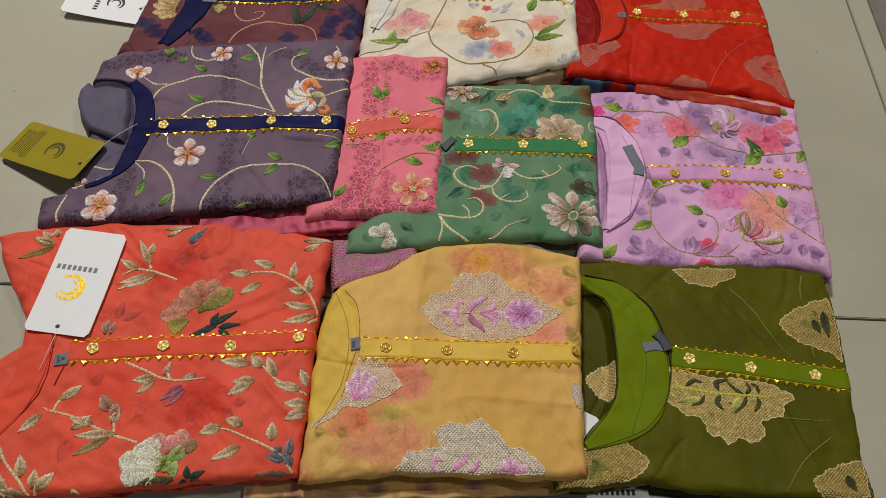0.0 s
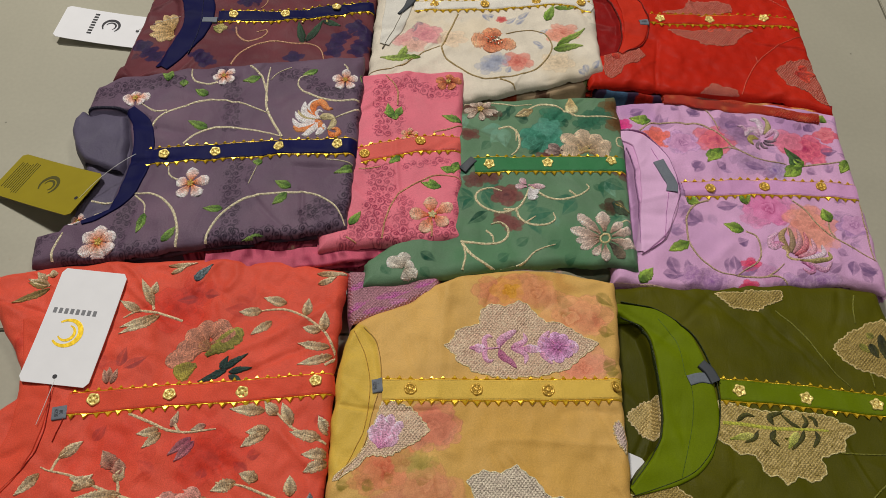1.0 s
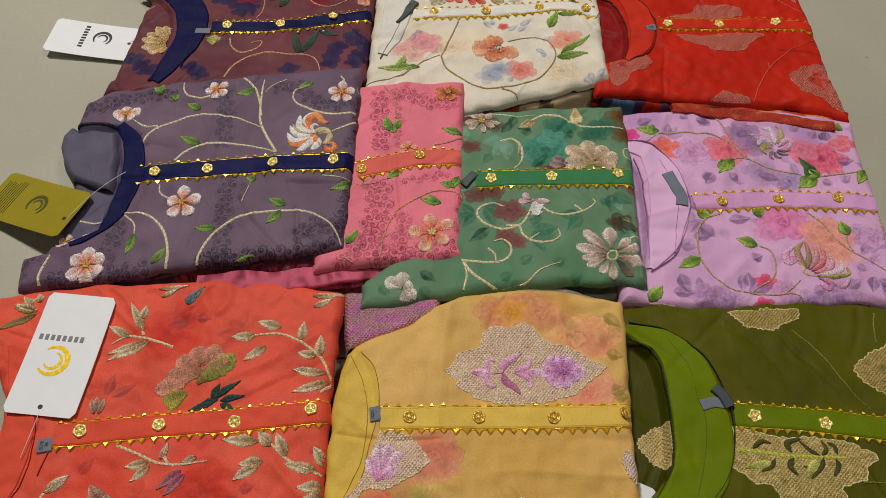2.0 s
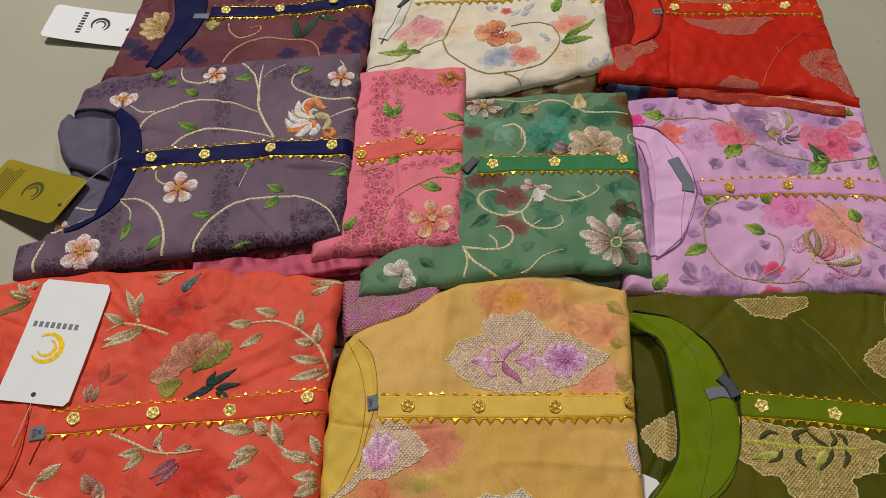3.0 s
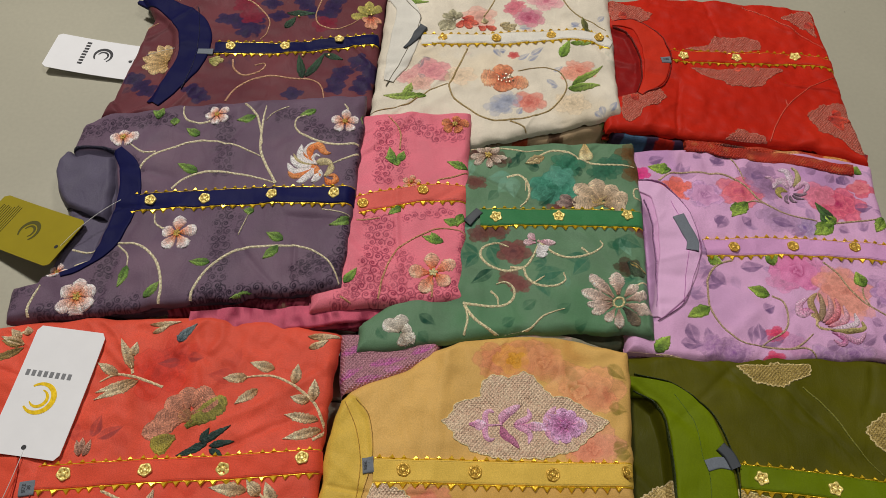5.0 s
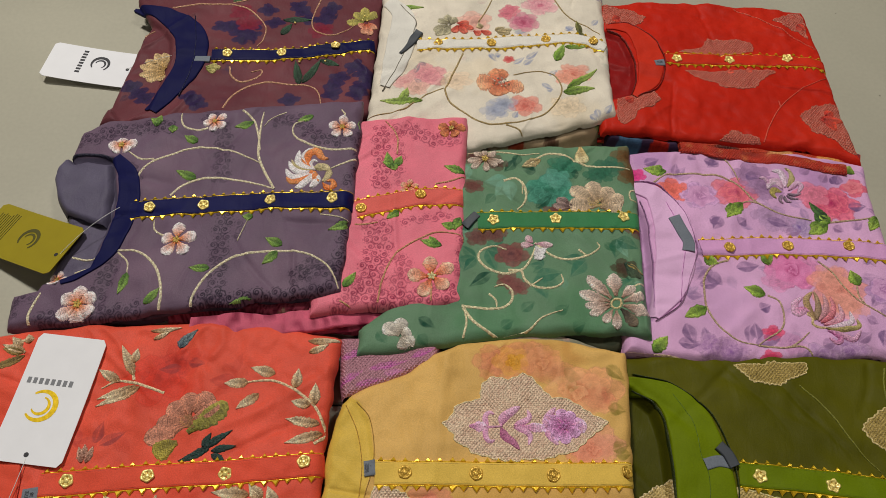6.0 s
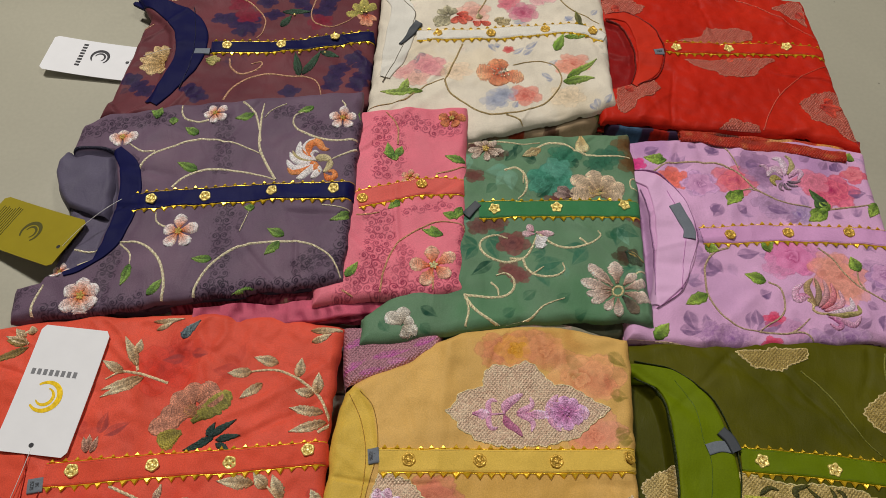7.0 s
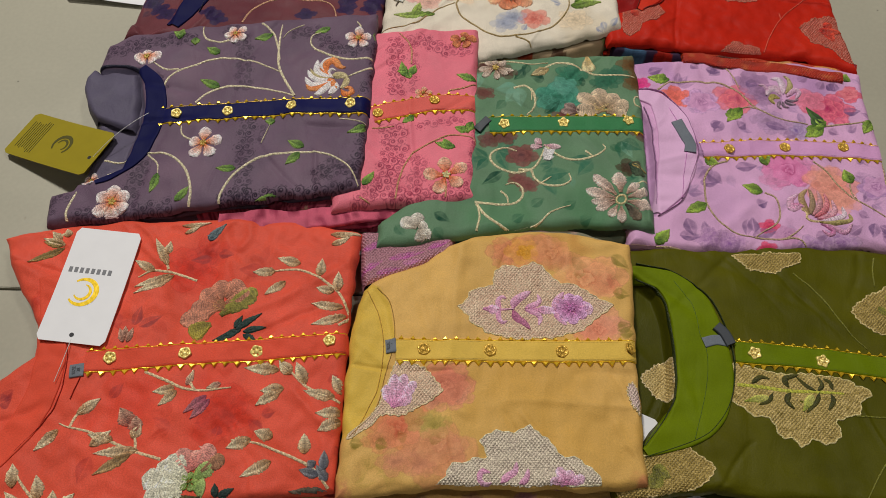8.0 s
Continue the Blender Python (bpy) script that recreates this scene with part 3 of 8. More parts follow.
def bloom(p, cols, at, r, colour, a=0.7, lobes=5, squash=0.8, soft=0.35, dark=None):
    """A washed watercolour flower: overlapping petals with veins and paler rims."""
    i = near(p, *at, r * 1.7)
    q = p[i] - np.array(at)
    q[:, 1] /= squash
    ph = at[0] * 1.7
    jit = ripple(p[i], int(abs(at[0] * 3 + at[1])) + 1, r * 0.35)
    tone = np.array(lin(colour))
    deep = np.array(lin(dark)) if dark else tone * 0.68
    for layer, (reach, size) in enumerate(((0.60, 0.50), (0.36, 0.38), (0.16, 0.26))):
        for k in range(lobes):
            t = ph + 6.2832 * (k + 0.5 * layer) / lobes
            c, sn = math.cos(t), math.sin(t)
            x, y = (q[:, 0] * c + q[:, 1] * sn) / r, (q[:, 1] * c - q[:, 0] * sn) / r
            e = np.hypot((x - reach) / size, y / (size * 0.92)) + 0.10 * jit
            m = step01((1 - e) / 0.08) * min(1, a * 1.2)
            shade = np.clip(0.15 + 0.85 * (x / (reach + size)), 0, 1) - 0.35 * np.clip(1 - np.abs(np.sin(np.arctan2(y, x + 0.05) * 9)) * 2.5, 0, 1) * (x > 0)
            shade = np.clip(shade + 0.2 * jit + 0.3 * (e > 0.72), 0, 1.2)[:, None]
            col = deep * (1 - shade) + np.minimum(tone * 1.12, 1) * shade
            col *= (1 - 0.34 * np.exp(-((e - 0.93) / 0.06) ** 2))[:, None]
            cols[i] = cols[i] * (1 - m[:, None]) + col * m[:, None]


def rose(p, cols, at, r, colour, dark, a=0.85):
    """A printed rose: petals wound round a tight heart, each with a deep root and a pale rim."""
    i = near(p, *at, r * 1.4)
    q = p[i] - np.array(at)
    d, th = np.hypot(q[:, 0], q[:, 1] * 1.15) / r, np.arctan2(q[:, 1], q[:, 0])
    jit = ripple(p[i], int(abs(at[0] * 5 + at[1] * 3)) + 2, r * 0.5)
    edge = 1 + 0.1 * np.sin(th * 5 + at[0]) + 0.06 * jit
    turn = (d * 3.0 + 0.22 * np.sin(th * 3 + d * 9 + at[1]) + 0.12 * jit - th / 6.2832) % 1
    outer = (0.62 + 0.3 * np.abs(np.sin(th * 2.5 + at[0])) * d + 0.14 * jit)
    w = step01((d - 0.35) / 0.2)
    f = np.clip((turn ** 0.8) * (1 - w) + outer * w, 0, 1)[:, None]
    col = np.array(lin(dark)) * (1 - f) + np.minimum(np.array(lin(colour)) * 1.1, 1) * f
    m = (step01((edge - d) / 0.08) * a)[:, None]
    cols[i] = cols[i] * (1 - m) + col * m


def frond(p, cols, a, b, width, colour, alpha=0.7):
    """A printed leaf from a to b, with a paler vein."""
    a, b = np.array(a), np.array(b)
    d = b - a
    L = np.hypot(*d)
    i = near(p, *((a + b) / 2), L * 0.6 + width)
    q = p[i] - a
    x, y = (q @ d) / L ** 2, (q[:, 1] * d[0] - q[:, 0] * d[1]) / L
    w = width / 2 * np.sin(math.pi * np.clip(x, 0, 1) ** 0.7) ** 1.35
    m = step01((w - np.abs(y)) / 0.7 + 0.3) * ((x > 0) & (x < 1)) * min(1, alpha * 1.35)
    m *= 0.85 + 0.18 * ripple(p[i], int(abs(a[0])) + 3, 9) - 0.4 * np.exp(-(y / 0.5) ** 2) - 0.3 * (y > 0)
    dab(p, cols, i, np.clip(m, 0, 1), colour)


def scroll(p, cols, at, r, colour, alpha=0.7, turn=0.0, hand=1):
    """A small printed curl with a tail and a dot."""
    i = near(p, *at, r * 1.5)
    q = p[i] - np.array(at)
    th = (hand * np.arctan2(q[:, 1], q[:, 0]) + turn) % 6.2832
    dist = np.hypot(q[:, 0], q[:, 1])
    m = np.exp(-((dist - r * (0.28 + 0.72 * th / 6.2832)) / 0.42) ** 2)
    m = np.maximum(m, np.exp(-((dist - r * 0.28) / 0.55) ** 2) * 0.9)
    m = np.maximum(m, np.exp(-((dist - r * 1.12) / 0.35) ** 2) * (np.sin(th * 7) > 0.2) * 0.7)
    dab(p, cols, i, np.clip(m * alpha * 1.9, 0, 1), colour)


def lace(p, cols, path, r, colour, alpha=0.6, rows=2):
    """A band of printed curls along a path."""
    c = curve_through(path, 1.0)
    s = np.concatenate([[0], np.cumsum(np.hypot(*np.diff(c, axis=0).T))])
    t = np.gradient(c, axis=0)
    t /= np.hypot(t[:, 0], t[:, 1])[:, None]
    rnd = random.Random(int(abs(path[0][0] * 3 + path[0][1] * 7)))
    for k in range(int(s[-1] / (r * 1.7)) + 1):
        at = k * r * 1.7
        u, v = np.interp(at, s, c[:, 0]), np.interp(at, s, c[:, 1])
        tx, ty = np.interp(at, s, t[:, 0]), np.interp(at, s, t[:, 1])
        for row in range(rows):
            o = (row - (rows - 1) / 2) * r * 1.8 + (0.35 * r if k % 2 else -0.35 * r)
            scroll(p, cols, (u - ty * o, v + tx * o), r * rnd.uniform(0.75, 1.1), colour, alpha * rnd.uniform(0.7, 1), rnd.uniform(0, 6), 1 if (k + row) % 2 else -1)


def strew(p, cols, n, seed, low, high, colours, size=12.0, alpha=0.5):
    """Printed leaves scattered over a stretch of the cloth."""
    rnd = random.Random(seed)
    for _ in range(n):
        u, v, a = rnd.uniform(low[0], high[0]), rnd.uniform(low[1], high[1]), rnd.uniform(0, 6.28)
        L = size * rnd.uniform(0.7, 1.5)
        for turn in (0, rnd.uniform(0.5, 1.1), -rnd.uniform(0.5, 1.1))[:rnd.randint(1, 3)]:
            frond(p, cols, (u, v), (u + L * math.cos(a + turn), v + L * math.sin(a + turn)), L * rnd.uniform(0.4, 0.6), rnd.choice(colours), alpha * rnd.uniform(0.6, 1.2))


def wash(p, cols, at, r, colour, a=0.5, squash=1.0):
    """A soft cloud of dye; one on the yellow top also paints shade."""
    q = p - np.array(at)
    rr = np.hypot(q[:, 0], q[:, 1] / squash) / r
    m = step01(1.15 - rr + 0.25 * ripple(p, int(abs(at[0])) + 7, r * 0.7)) * a
    dab(p, cols, np.arange(len(p)), np.clip(m, 0, 1), colour)


# ---- setting ----
def build_room():
    floor = tagged(part("floor", box_bm(-3.0, 2.4, -2.4, 3.0, -0.15, -0.004), GROUT, None), "beige polished floor tiles with thin dark joints", kind="structure")
    CORNER, S, gap = pose(0.400, 0.010, 0, 0, 0, 2.6), 0.6, 0.0012
    for i in range(-5, 1):
        for j in range(-4, 5):
            x0, x1 = (i * S, (i + 1) * S) if i < 0 else (0.0, 0.028)
            part("tile", box_bm(x0 + gap, x1 - gap, j * S + gap, (j + 1) * S - gap, -0.012, 0.0, 0.0008), TILE, floor)
    for j in range(-4, 5):
        part("threshold_slab", box_bm(0.028 + gap, 2.4, j * S + gap, (j + 1) * S - gap, -0.014, -0.002, 0.0012), STONE, floor)
    floor.matrix_world = CORNER
    for name, a in (("wall_north", (-3.1, 2.5, 3.0, 3.1)), ("wall_south", (-3.1, 2.5, -2.5, -2.4)), ("wall_east", (2.4, 2.5, -2.4, 3.0)), ("wall_west", (-3.1, -3.0, -2.4, 3.0))):
        tagged(part(name, box_bm(*a, -0.15, 2.7), PAINT, None), "unseen grey wall, darkened to cut bounce light", kind="structure").matrix_world = CORNER
    tagged(part("ceiling", box_bm(-3.1, 2.5, -2.5, 3.1, 2.7, 2.8), PAINT, None), "unseen grey ceiling, darkened to cut bounce light", kind="structure").matrix_world = CORNER
    for x, y, w, d, _ in PANELS:
        bm = box_bm(x - w / 2 - 0.02, x + w / 2 + 0.02, y - d / 2 - 0.02, y + d / 2 + 0.02, 2.66, 2.7, 0.004)
        tagged(part("unseen_ceiling_light", bm, PAINT, None), "unseen square flat ceiling light panel, assumed", "ceiling light", "ceiling lights")


build_room()


def hang_tag(x, y, z, turn, w, h, label, material, logo, bars, hole, logo_size=10.0, logo_material=None, bar_material=None, lines=False, tilt=0.0, string=None):
    """A card tag with rounded corners and a punched hole; millimetres, long side along v."""
    root = tagged(new("hang_tag"), label, "hang tag")
    root.matrix_world = pose(x, y, z, 0, 0, turn) @ pose(0, 0, 0, tilt, 0, 0)
    bm = bmesh.new()
    ring, r = [], 3.0
    for cx, cy, a0 in ((w / 2 - r, h / 2 - r, 0), (-w / 2 + r, h / 2 - r, 90), (-w / 2 + r, -h / 2 + r, 180), (w / 2 - r, -h / 2 + r, 270)):
        for k in range(6):
            a = radians(a0 + 18 * k)
            ring.append((cx + r * math.cos(a), cy + r * math.sin(a)))
    # the card curls a little along its length
    curl = lambda v: 1.2 * (v / h * 2) ** 2
    n, m = 24, 12
    rows = []
    for i in range(n + 1):
        v = -h / 2 + h * i / n
        inset = 0.0
        e = h / 2 - abs(v)
        if e < r:
            inset = r - math.sqrt(max(r * r - (r - e) ** 2, 0))
        rows.append([bm.verts.new(((-w / 2 + inset + (w - 2 * inset) * j / m) * 0.001, v * 0.001, curl(v) * 0.001)) for j in range(m + 1)])
    for i in range(n):
        for j in range(m):
            bm.faces.new((rows[i][j], rows[i][j + 1], rows[i + 1][j + 1], rows[i + 1][j]))
    card = part("card", bm, material, root)
    slab = card.modifiers.new("thickness", "SOLIDIFY")
    slab.thickness, slab.offset = 0.0006, 0.0
    dot = bmesh.new()
    bmesh.ops.create_circle(dot, cap_ends=True, radius=0.0019, segments=16, matrix=Matrix.Translation((hole[0] * 0.001, hole[1] * 0.001, (curl(hole[1]) + 0.5) * 0.001)))
    part("hole", dot, INK, root)
    if logo_size:
        for k, (rad, wide, a0, a1) in enumerate(((1.0, 0.19, -140, 130), (0.58, 0.12, -150, 80))):
            arc = bmesh.new()
            steps, old = 30, None
            for i in range(steps + 1):
                a = radians(a0 + (a1 - a0) * i / steps)
                t = wide * (0.35 + 0.65 * math.sin(math.pi * i / steps))
                pair = []
                for q in (rad - t, rad + t):
                    pu, pv = logo[0] + logo_size * q * math.cos(a), logo[1] + logo_size * q * math.sin(a)
                    pair.append(arc.verts.new((pu * 0.001, pv * 0.001, (curl(pv) + 0.5) * 0.001)))
                if old:
                    arc.faces.new((old[0], old[1], pair[1], pair[0]))
                old = pair
            part("crescent_mark", arc, logo_material or (OLIVE_INK if lines else INK), root)
    for bu, bv in bars:
        for k in range(0 if lines else 8):
            c = bu + (k - 3.5) * w * 0.085
            part("printed_bar", box_bm((c - w * 0.026) * 0.001, (c + w * 0.026) * 0.001, (bv - 2.4) * 0.001, (bv + 2.4) * 0.001, (curl(bv) + 0.2) * 0.001, (curl(bv) + 0.5) * 0.001), bar_material or (OLIVE_INK if lines else INK), root)
    if lines:
        rnd = random.Random(4)
        for k in range(9):
            v = h * 0.43 - k * 2.7
            half = w * 0.38 * rnd.uniform(0.75, 1)
            part("printed_bar", box_bm(-half * 0.001, half * 0.001, (v - 0.38) * 0.001, (v + 0.38) * 0.001, (curl(v) + 0.2) * 0.001, (curl(v) + 0.5) * 0.001), OLIVE_INK, root)
    if string:
        cu = bpy.data.curves.new("string", "CURVE")
        cu.dimensions, cu.bevel_depth, cu.bevel_resolution = "3D", 0.00025, 2
        sp = cu.splines.new("NURBS")
        sp.points.add(len(string) - 1)
        back = root.matrix_world.inverted()
        for pt, at in zip(sp.points, string):
            pt.co = (*(back @ Vector(at)), 1)
        sp.use_endpoint_u, sp.order_u = True, 3
        cu.materials.append(NYLON)
        new("string", cu).parent = root


# ---- the folded kurtas ----

orange_kurta = Kurta('orange_kurta', -0.4148, -0.1039, 8.11, 0.0300, 0.000,
    bottom=[(-64, -118), (-35, -118), (32, -120), (64, -117), (97, -117), (118, -116), (165, -115), (193, -116)],
    right=[(193, -116), (197, -86), (203, -33), (210, 35), (218, 84), (223, 103)],
    top_side=[(-87, 122), (-54, 128), (13, 131), (100, 127), (168, 120), (223, 103)],
    left=[(-64, -118), (-73, -64), (-69, -8), (-44, 10), (-44, 34), (-64, 69), (-77, 94), (-87, 122)],
    base='e35944', label='bright coral orange folded kurta with gold sprig embroidery',
    prints=[
        (strew, 14, 6, (-110, -130), (190, 90), ['c43626', 'cf4534', 'b43a34'], 17.0, 0.4),
        (wash, (85.5, 76.2), 35, 'd93a2a', 0.45, 1.0),
        (wash, (103.1, -45.1), 35, 'd93a2a', 0.45, 1.0),
        (wash, (37.3, -35.1), 35, 'd93a2a', 0.45, 1.0),
        (wash, (5.0, -98.8), 40, 'ea5c44', 0.5, 1.0),
        (wash, (158.5, -85.0), 40, 'ea5c44', 0.5, 1.0),
        (bloom, (112.5, -51.9), 30, 'd23a2a', 0.32, 5, 0.8, 0.35),
        (bloom, (75.8, 76.7), 26, 'd83a2a', 0.35, 5, 0.8, 0.35),
        (bloom, (90.5, 91.2), 18, 'cc3d32', 0.3, 5, 0.8, 0.35),
        (frond, (34.3, 28.8), (39.6, 46.9), 9, '8e3a3c', 0.6),
        (frond, (37.6, 27.2), (58.0, 37.4), 9, '8e3a3c', 0.6),
        (frond, (94.2, 86.5), (74.9, 85.1), 9, '8e3a3c', 0.6),
        (frond, (98.8, 90.1), (113.8, 87.1), 9, '8e3a3c', 0.6),
        (frond, (139.1, -53.5), (150.9, -51.6), 9, '9a3236', 0.5),
        (frond, (105.1, -66.8), (107.2, -57.8), 9, '9a3236', 0.5),
        (frond, (139.9, -65.9), (127.5, -55.9), 9, '9a3236', 0.5),
        (frond, (22.1, -31.0), (32.0, -18.8), 9, '9a3236', 0.5),
        (frond, (199.3, -87.5), (193.3, -81.2), 9, '9a3236', 0.5),
        (frond, (195.3, -31.1), (192.1, -24.4), 9, '9a3236', 0.5),
        (frond, (-59.9, -26.4), (-51.7, -17.3), 9, '9a3236', 0.5),
        (frond, (-49.1, 5.3), (-60.2, 9.2), 9, '9a3236', 0.5),
        (frond, (-51.4, 2.1), (-65.4, 12.9), 14, '7a2a36', 0.5),
        (frond, (-62.1, -29.4), (-51.8, -23.7), 14, '7a2a36', 0.5)])
yellow_kurta = Kurta('yellow_kurta', -0.1711, -0.0797, 3.21, 0.0330, 0.000,
    bottom=[(-42, -115), (6, -109), (39, -106), (99, -107), (146, -108), (190, -105)],
    right=[(190, -105), (191, -67), (193, -10), (198, 53), (201, 101)],
    top_side=[(-30, 57), (-6, 71), (23, 82), (43, 99), (82, 111), (144, 113), (201, 101)],
    left=[(-42, -115), (-40, -46), (-39, 13), (-30, 57)],
    base='dfb266', label='mustard yellow folded kurta with silver-pink woven motifs',
    neck=[(-34, -69), (-14, -46), (-7, -17), (-1, 13), (-6, 41), (-15, 55), (-48, 75), (-75, 10), (-59, -75)],
    prints=[
        (strew, 7, 9, (-60, -130), (10, -60), ['b89a48', 'c89a58'], 12.0, 0.35),
        (bloom, (94.2, 89.1), 20, 'da8c62', 0.5, 6, 0.8, 0.35),
        (bloom, (118.3, 91.8), 20, 'da8c62', 0.5, 6, 0.8, 0.35),
        (bloom, (124.5, 95.5), 15, 'de9a68', 0.45, 5, 0.8, 0.35),
        (bloom, (139.1, 82.3), 15, 'de9a68', 0.45, 5, 0.8, 0.35),
        (bloom, (109.2, 89.7), 9, 'd89820', 0.7, 5, 0.8, 0.35),
        (bloom, (168.2, 66.5), 25, 'e9a474', 0.6, 6, 0.8, 0.35),
        (bloom, (173.8, 60.0), 12, 'df8a66', 0.45, 5, 0.8, 0.35),
        (bloom, (168.5, 22.9), 20, 'e9a080', 0.55, 5, 0.8, 0.35),
        (bloom, (156.7, 17.8), 14, 'e68e70', 0.5, 5, 0.8, 0.35),
        (frond, (179.1, 52.0), (194.3, 49.3), 11, '8b7a32', 0.65),
        (frond, (179.1, 18.6), (193.1, 23.7), 11, '8b7a32', 0.65),
        (frond, (180.9, 15.5), (193.9, 15.9), 11, '8b7a32', 0.65),
        (frond, (148.0, 79.2), (161.3, 75.6), 11, '8b7a32', 0.65),
        (frond, (147.6, 70.7), (159.5, 69.5), 11, '8b7a32', 0.65),
        (frond, (181.6, 87.3), (195.7, 74.2), 11, '8b7a32', 0.65),
        (frond, (154.2, 84.5), (147.7, 74.1), 11, '8b7a32', 0.65),
        (bloom, (40.0, -27.6), 22, 'd68468', 0.6, 6, 0.8, 0.35),
        (bloom, (28.3, -39.3), 15, 'da9070', 0.5, 5, 0.8, 0.35),
        (bloom, (47.1, -36.0), 15, 'da9070', 0.5, 5, 0.8, 0.35),
        (bloom, (5.4, -60.8), 24, 'dd8458', 0.6, 6, 0.8, 0.35),
        (bloom, (2.8, -62.2), 10, 'd86848', 0.6, 5, 0.8, 0.35),
        (bloom, (-9.8, -70.7), 14, 'dd9260', 0.5, 5, 0.8, 0.35),
        (bloom, (16.6, -72.7), 14, 'dd9260', 0.5, 5, 0.8, 0.35),
        (bloom, (32.8, -81.5), 30, 'dc9468', 0.45, 6, 0.8, 0.35),
        (bloom, (43.1, -77.3), 14, 'd9906a', 0.4, 5, 0.8, 0.35),
        (bloom, (20.1, -88.4), 14, 'd9906a', 0.4, 5, 0.8, 0.35),
        (bloom, (1.9, -87.6), 14, 'd9906a', 0.4, 5, 0.8, 0.35),
        (bloom, (30.5, -60.1), 14, 'b8a050', 0.4, 5, 0.8, 0.35, '9c8840'),
        (frond, (-32.5, -73.9), (-21.4, -75.2), 10, '8d7c2e', 0.65),
        (frond, (-13.5, -73.4), (-2.8, -76.4), 10, '8d7c2e', 0.65),
        (frond, (3.3, -70.3), (11.1, -67.4), 10, '8d7c2e', 0.65),
        (frond, (27.0, -69.7), (37.7, -72.1), 10, '8d7c2e', 0.65),
        (rose, (155.3, 64.1), 24, 'f0b080', 'cc6a44', 0.5),
        (rose, (105.1, 90.3), 15, 'e8ac50', 'b87020', 0.5),
        (rose, (130.1, 87.9), 17, 'e8a070', 'bc6040', 0.5),
        (rose, (163.9, 18.9), 15, 'eca080', 'c86a50', 0.5),
        (rose, (39.0, -29.3), 17, 'dc8468', 'b04c38', 0.5),
        (rose, (5.4, -62.0), 17, 'e8946c', 'c05c3c', 0.5),
        (rose, (33.8, -75.4), 16, 'e0a070', 'c47850', 0.5),
        (rose, (19.0, -56.8), 11, 'b8a058', '8a7434', 0.5),
        # darker print here, with the shadow of the green hem painted in
        (wash, (128.2, 93.8), 42, 'c07c3a', 0.55, 0.5),
        (wash, (-39.6, -110.3), 12, 'c86a58', 0.6, 1.0),
        (wash, (186.5, -105.1), 12, 'c86a58', 0.6, 1.0),
        (wash, (121.2, -22.3), 55, 'd2a24c', 0.5, 1.0),
        (wash, (151.7, -74.6), 55, 'd2a24c', 0.5, 1.0),
        (wash, (77.1, -35.1), 55, 'd2a24c', 0.5, 1.0)], neck_depth=2.5, inner='dfba52')
olive_kurta = Kurta('olive_kurta', 0.1036, -0.0608, -3.31, 0.0240, 0.000,
    bottom=[(-96, -130), (-45, -119), (-21, -113), (13, -115), (66, -113), (167, -105)],
    right=[(167, -105), (162, -63), (161, -5), (159, 58), (153, 94), (151, 112)],
    top_side=[(-121, 76), (-81, 87), (15, 109), (151, 112)],
    left=[(-96, -130), (-118, -45), (-121, 50), (-121, 76)],
    base='58560c', label='olive green folded kurta with antique gold woven motifs',
    neck=[(-114, 55), (-80, 60), (-60, 47), (-52, 18), (-49, -13), (-49, -37), (-55, -58), (-74, -86), (-106, -101)],
    prints=[
        (wash, (61.2, -77.8), 60, '46460a', 0.5, 1.0),
        (wash, (41.0, 38.4), 60, '46460a', 0.5, 1.0),
        (wash, (121.2, -27.1), 60, '46460a', 0.5, 1.0),
        (wash, (103.5, 74.4), 45, '5c5a12', 0.5, 1.0),
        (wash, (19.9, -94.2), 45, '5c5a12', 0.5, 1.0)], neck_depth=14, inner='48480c')
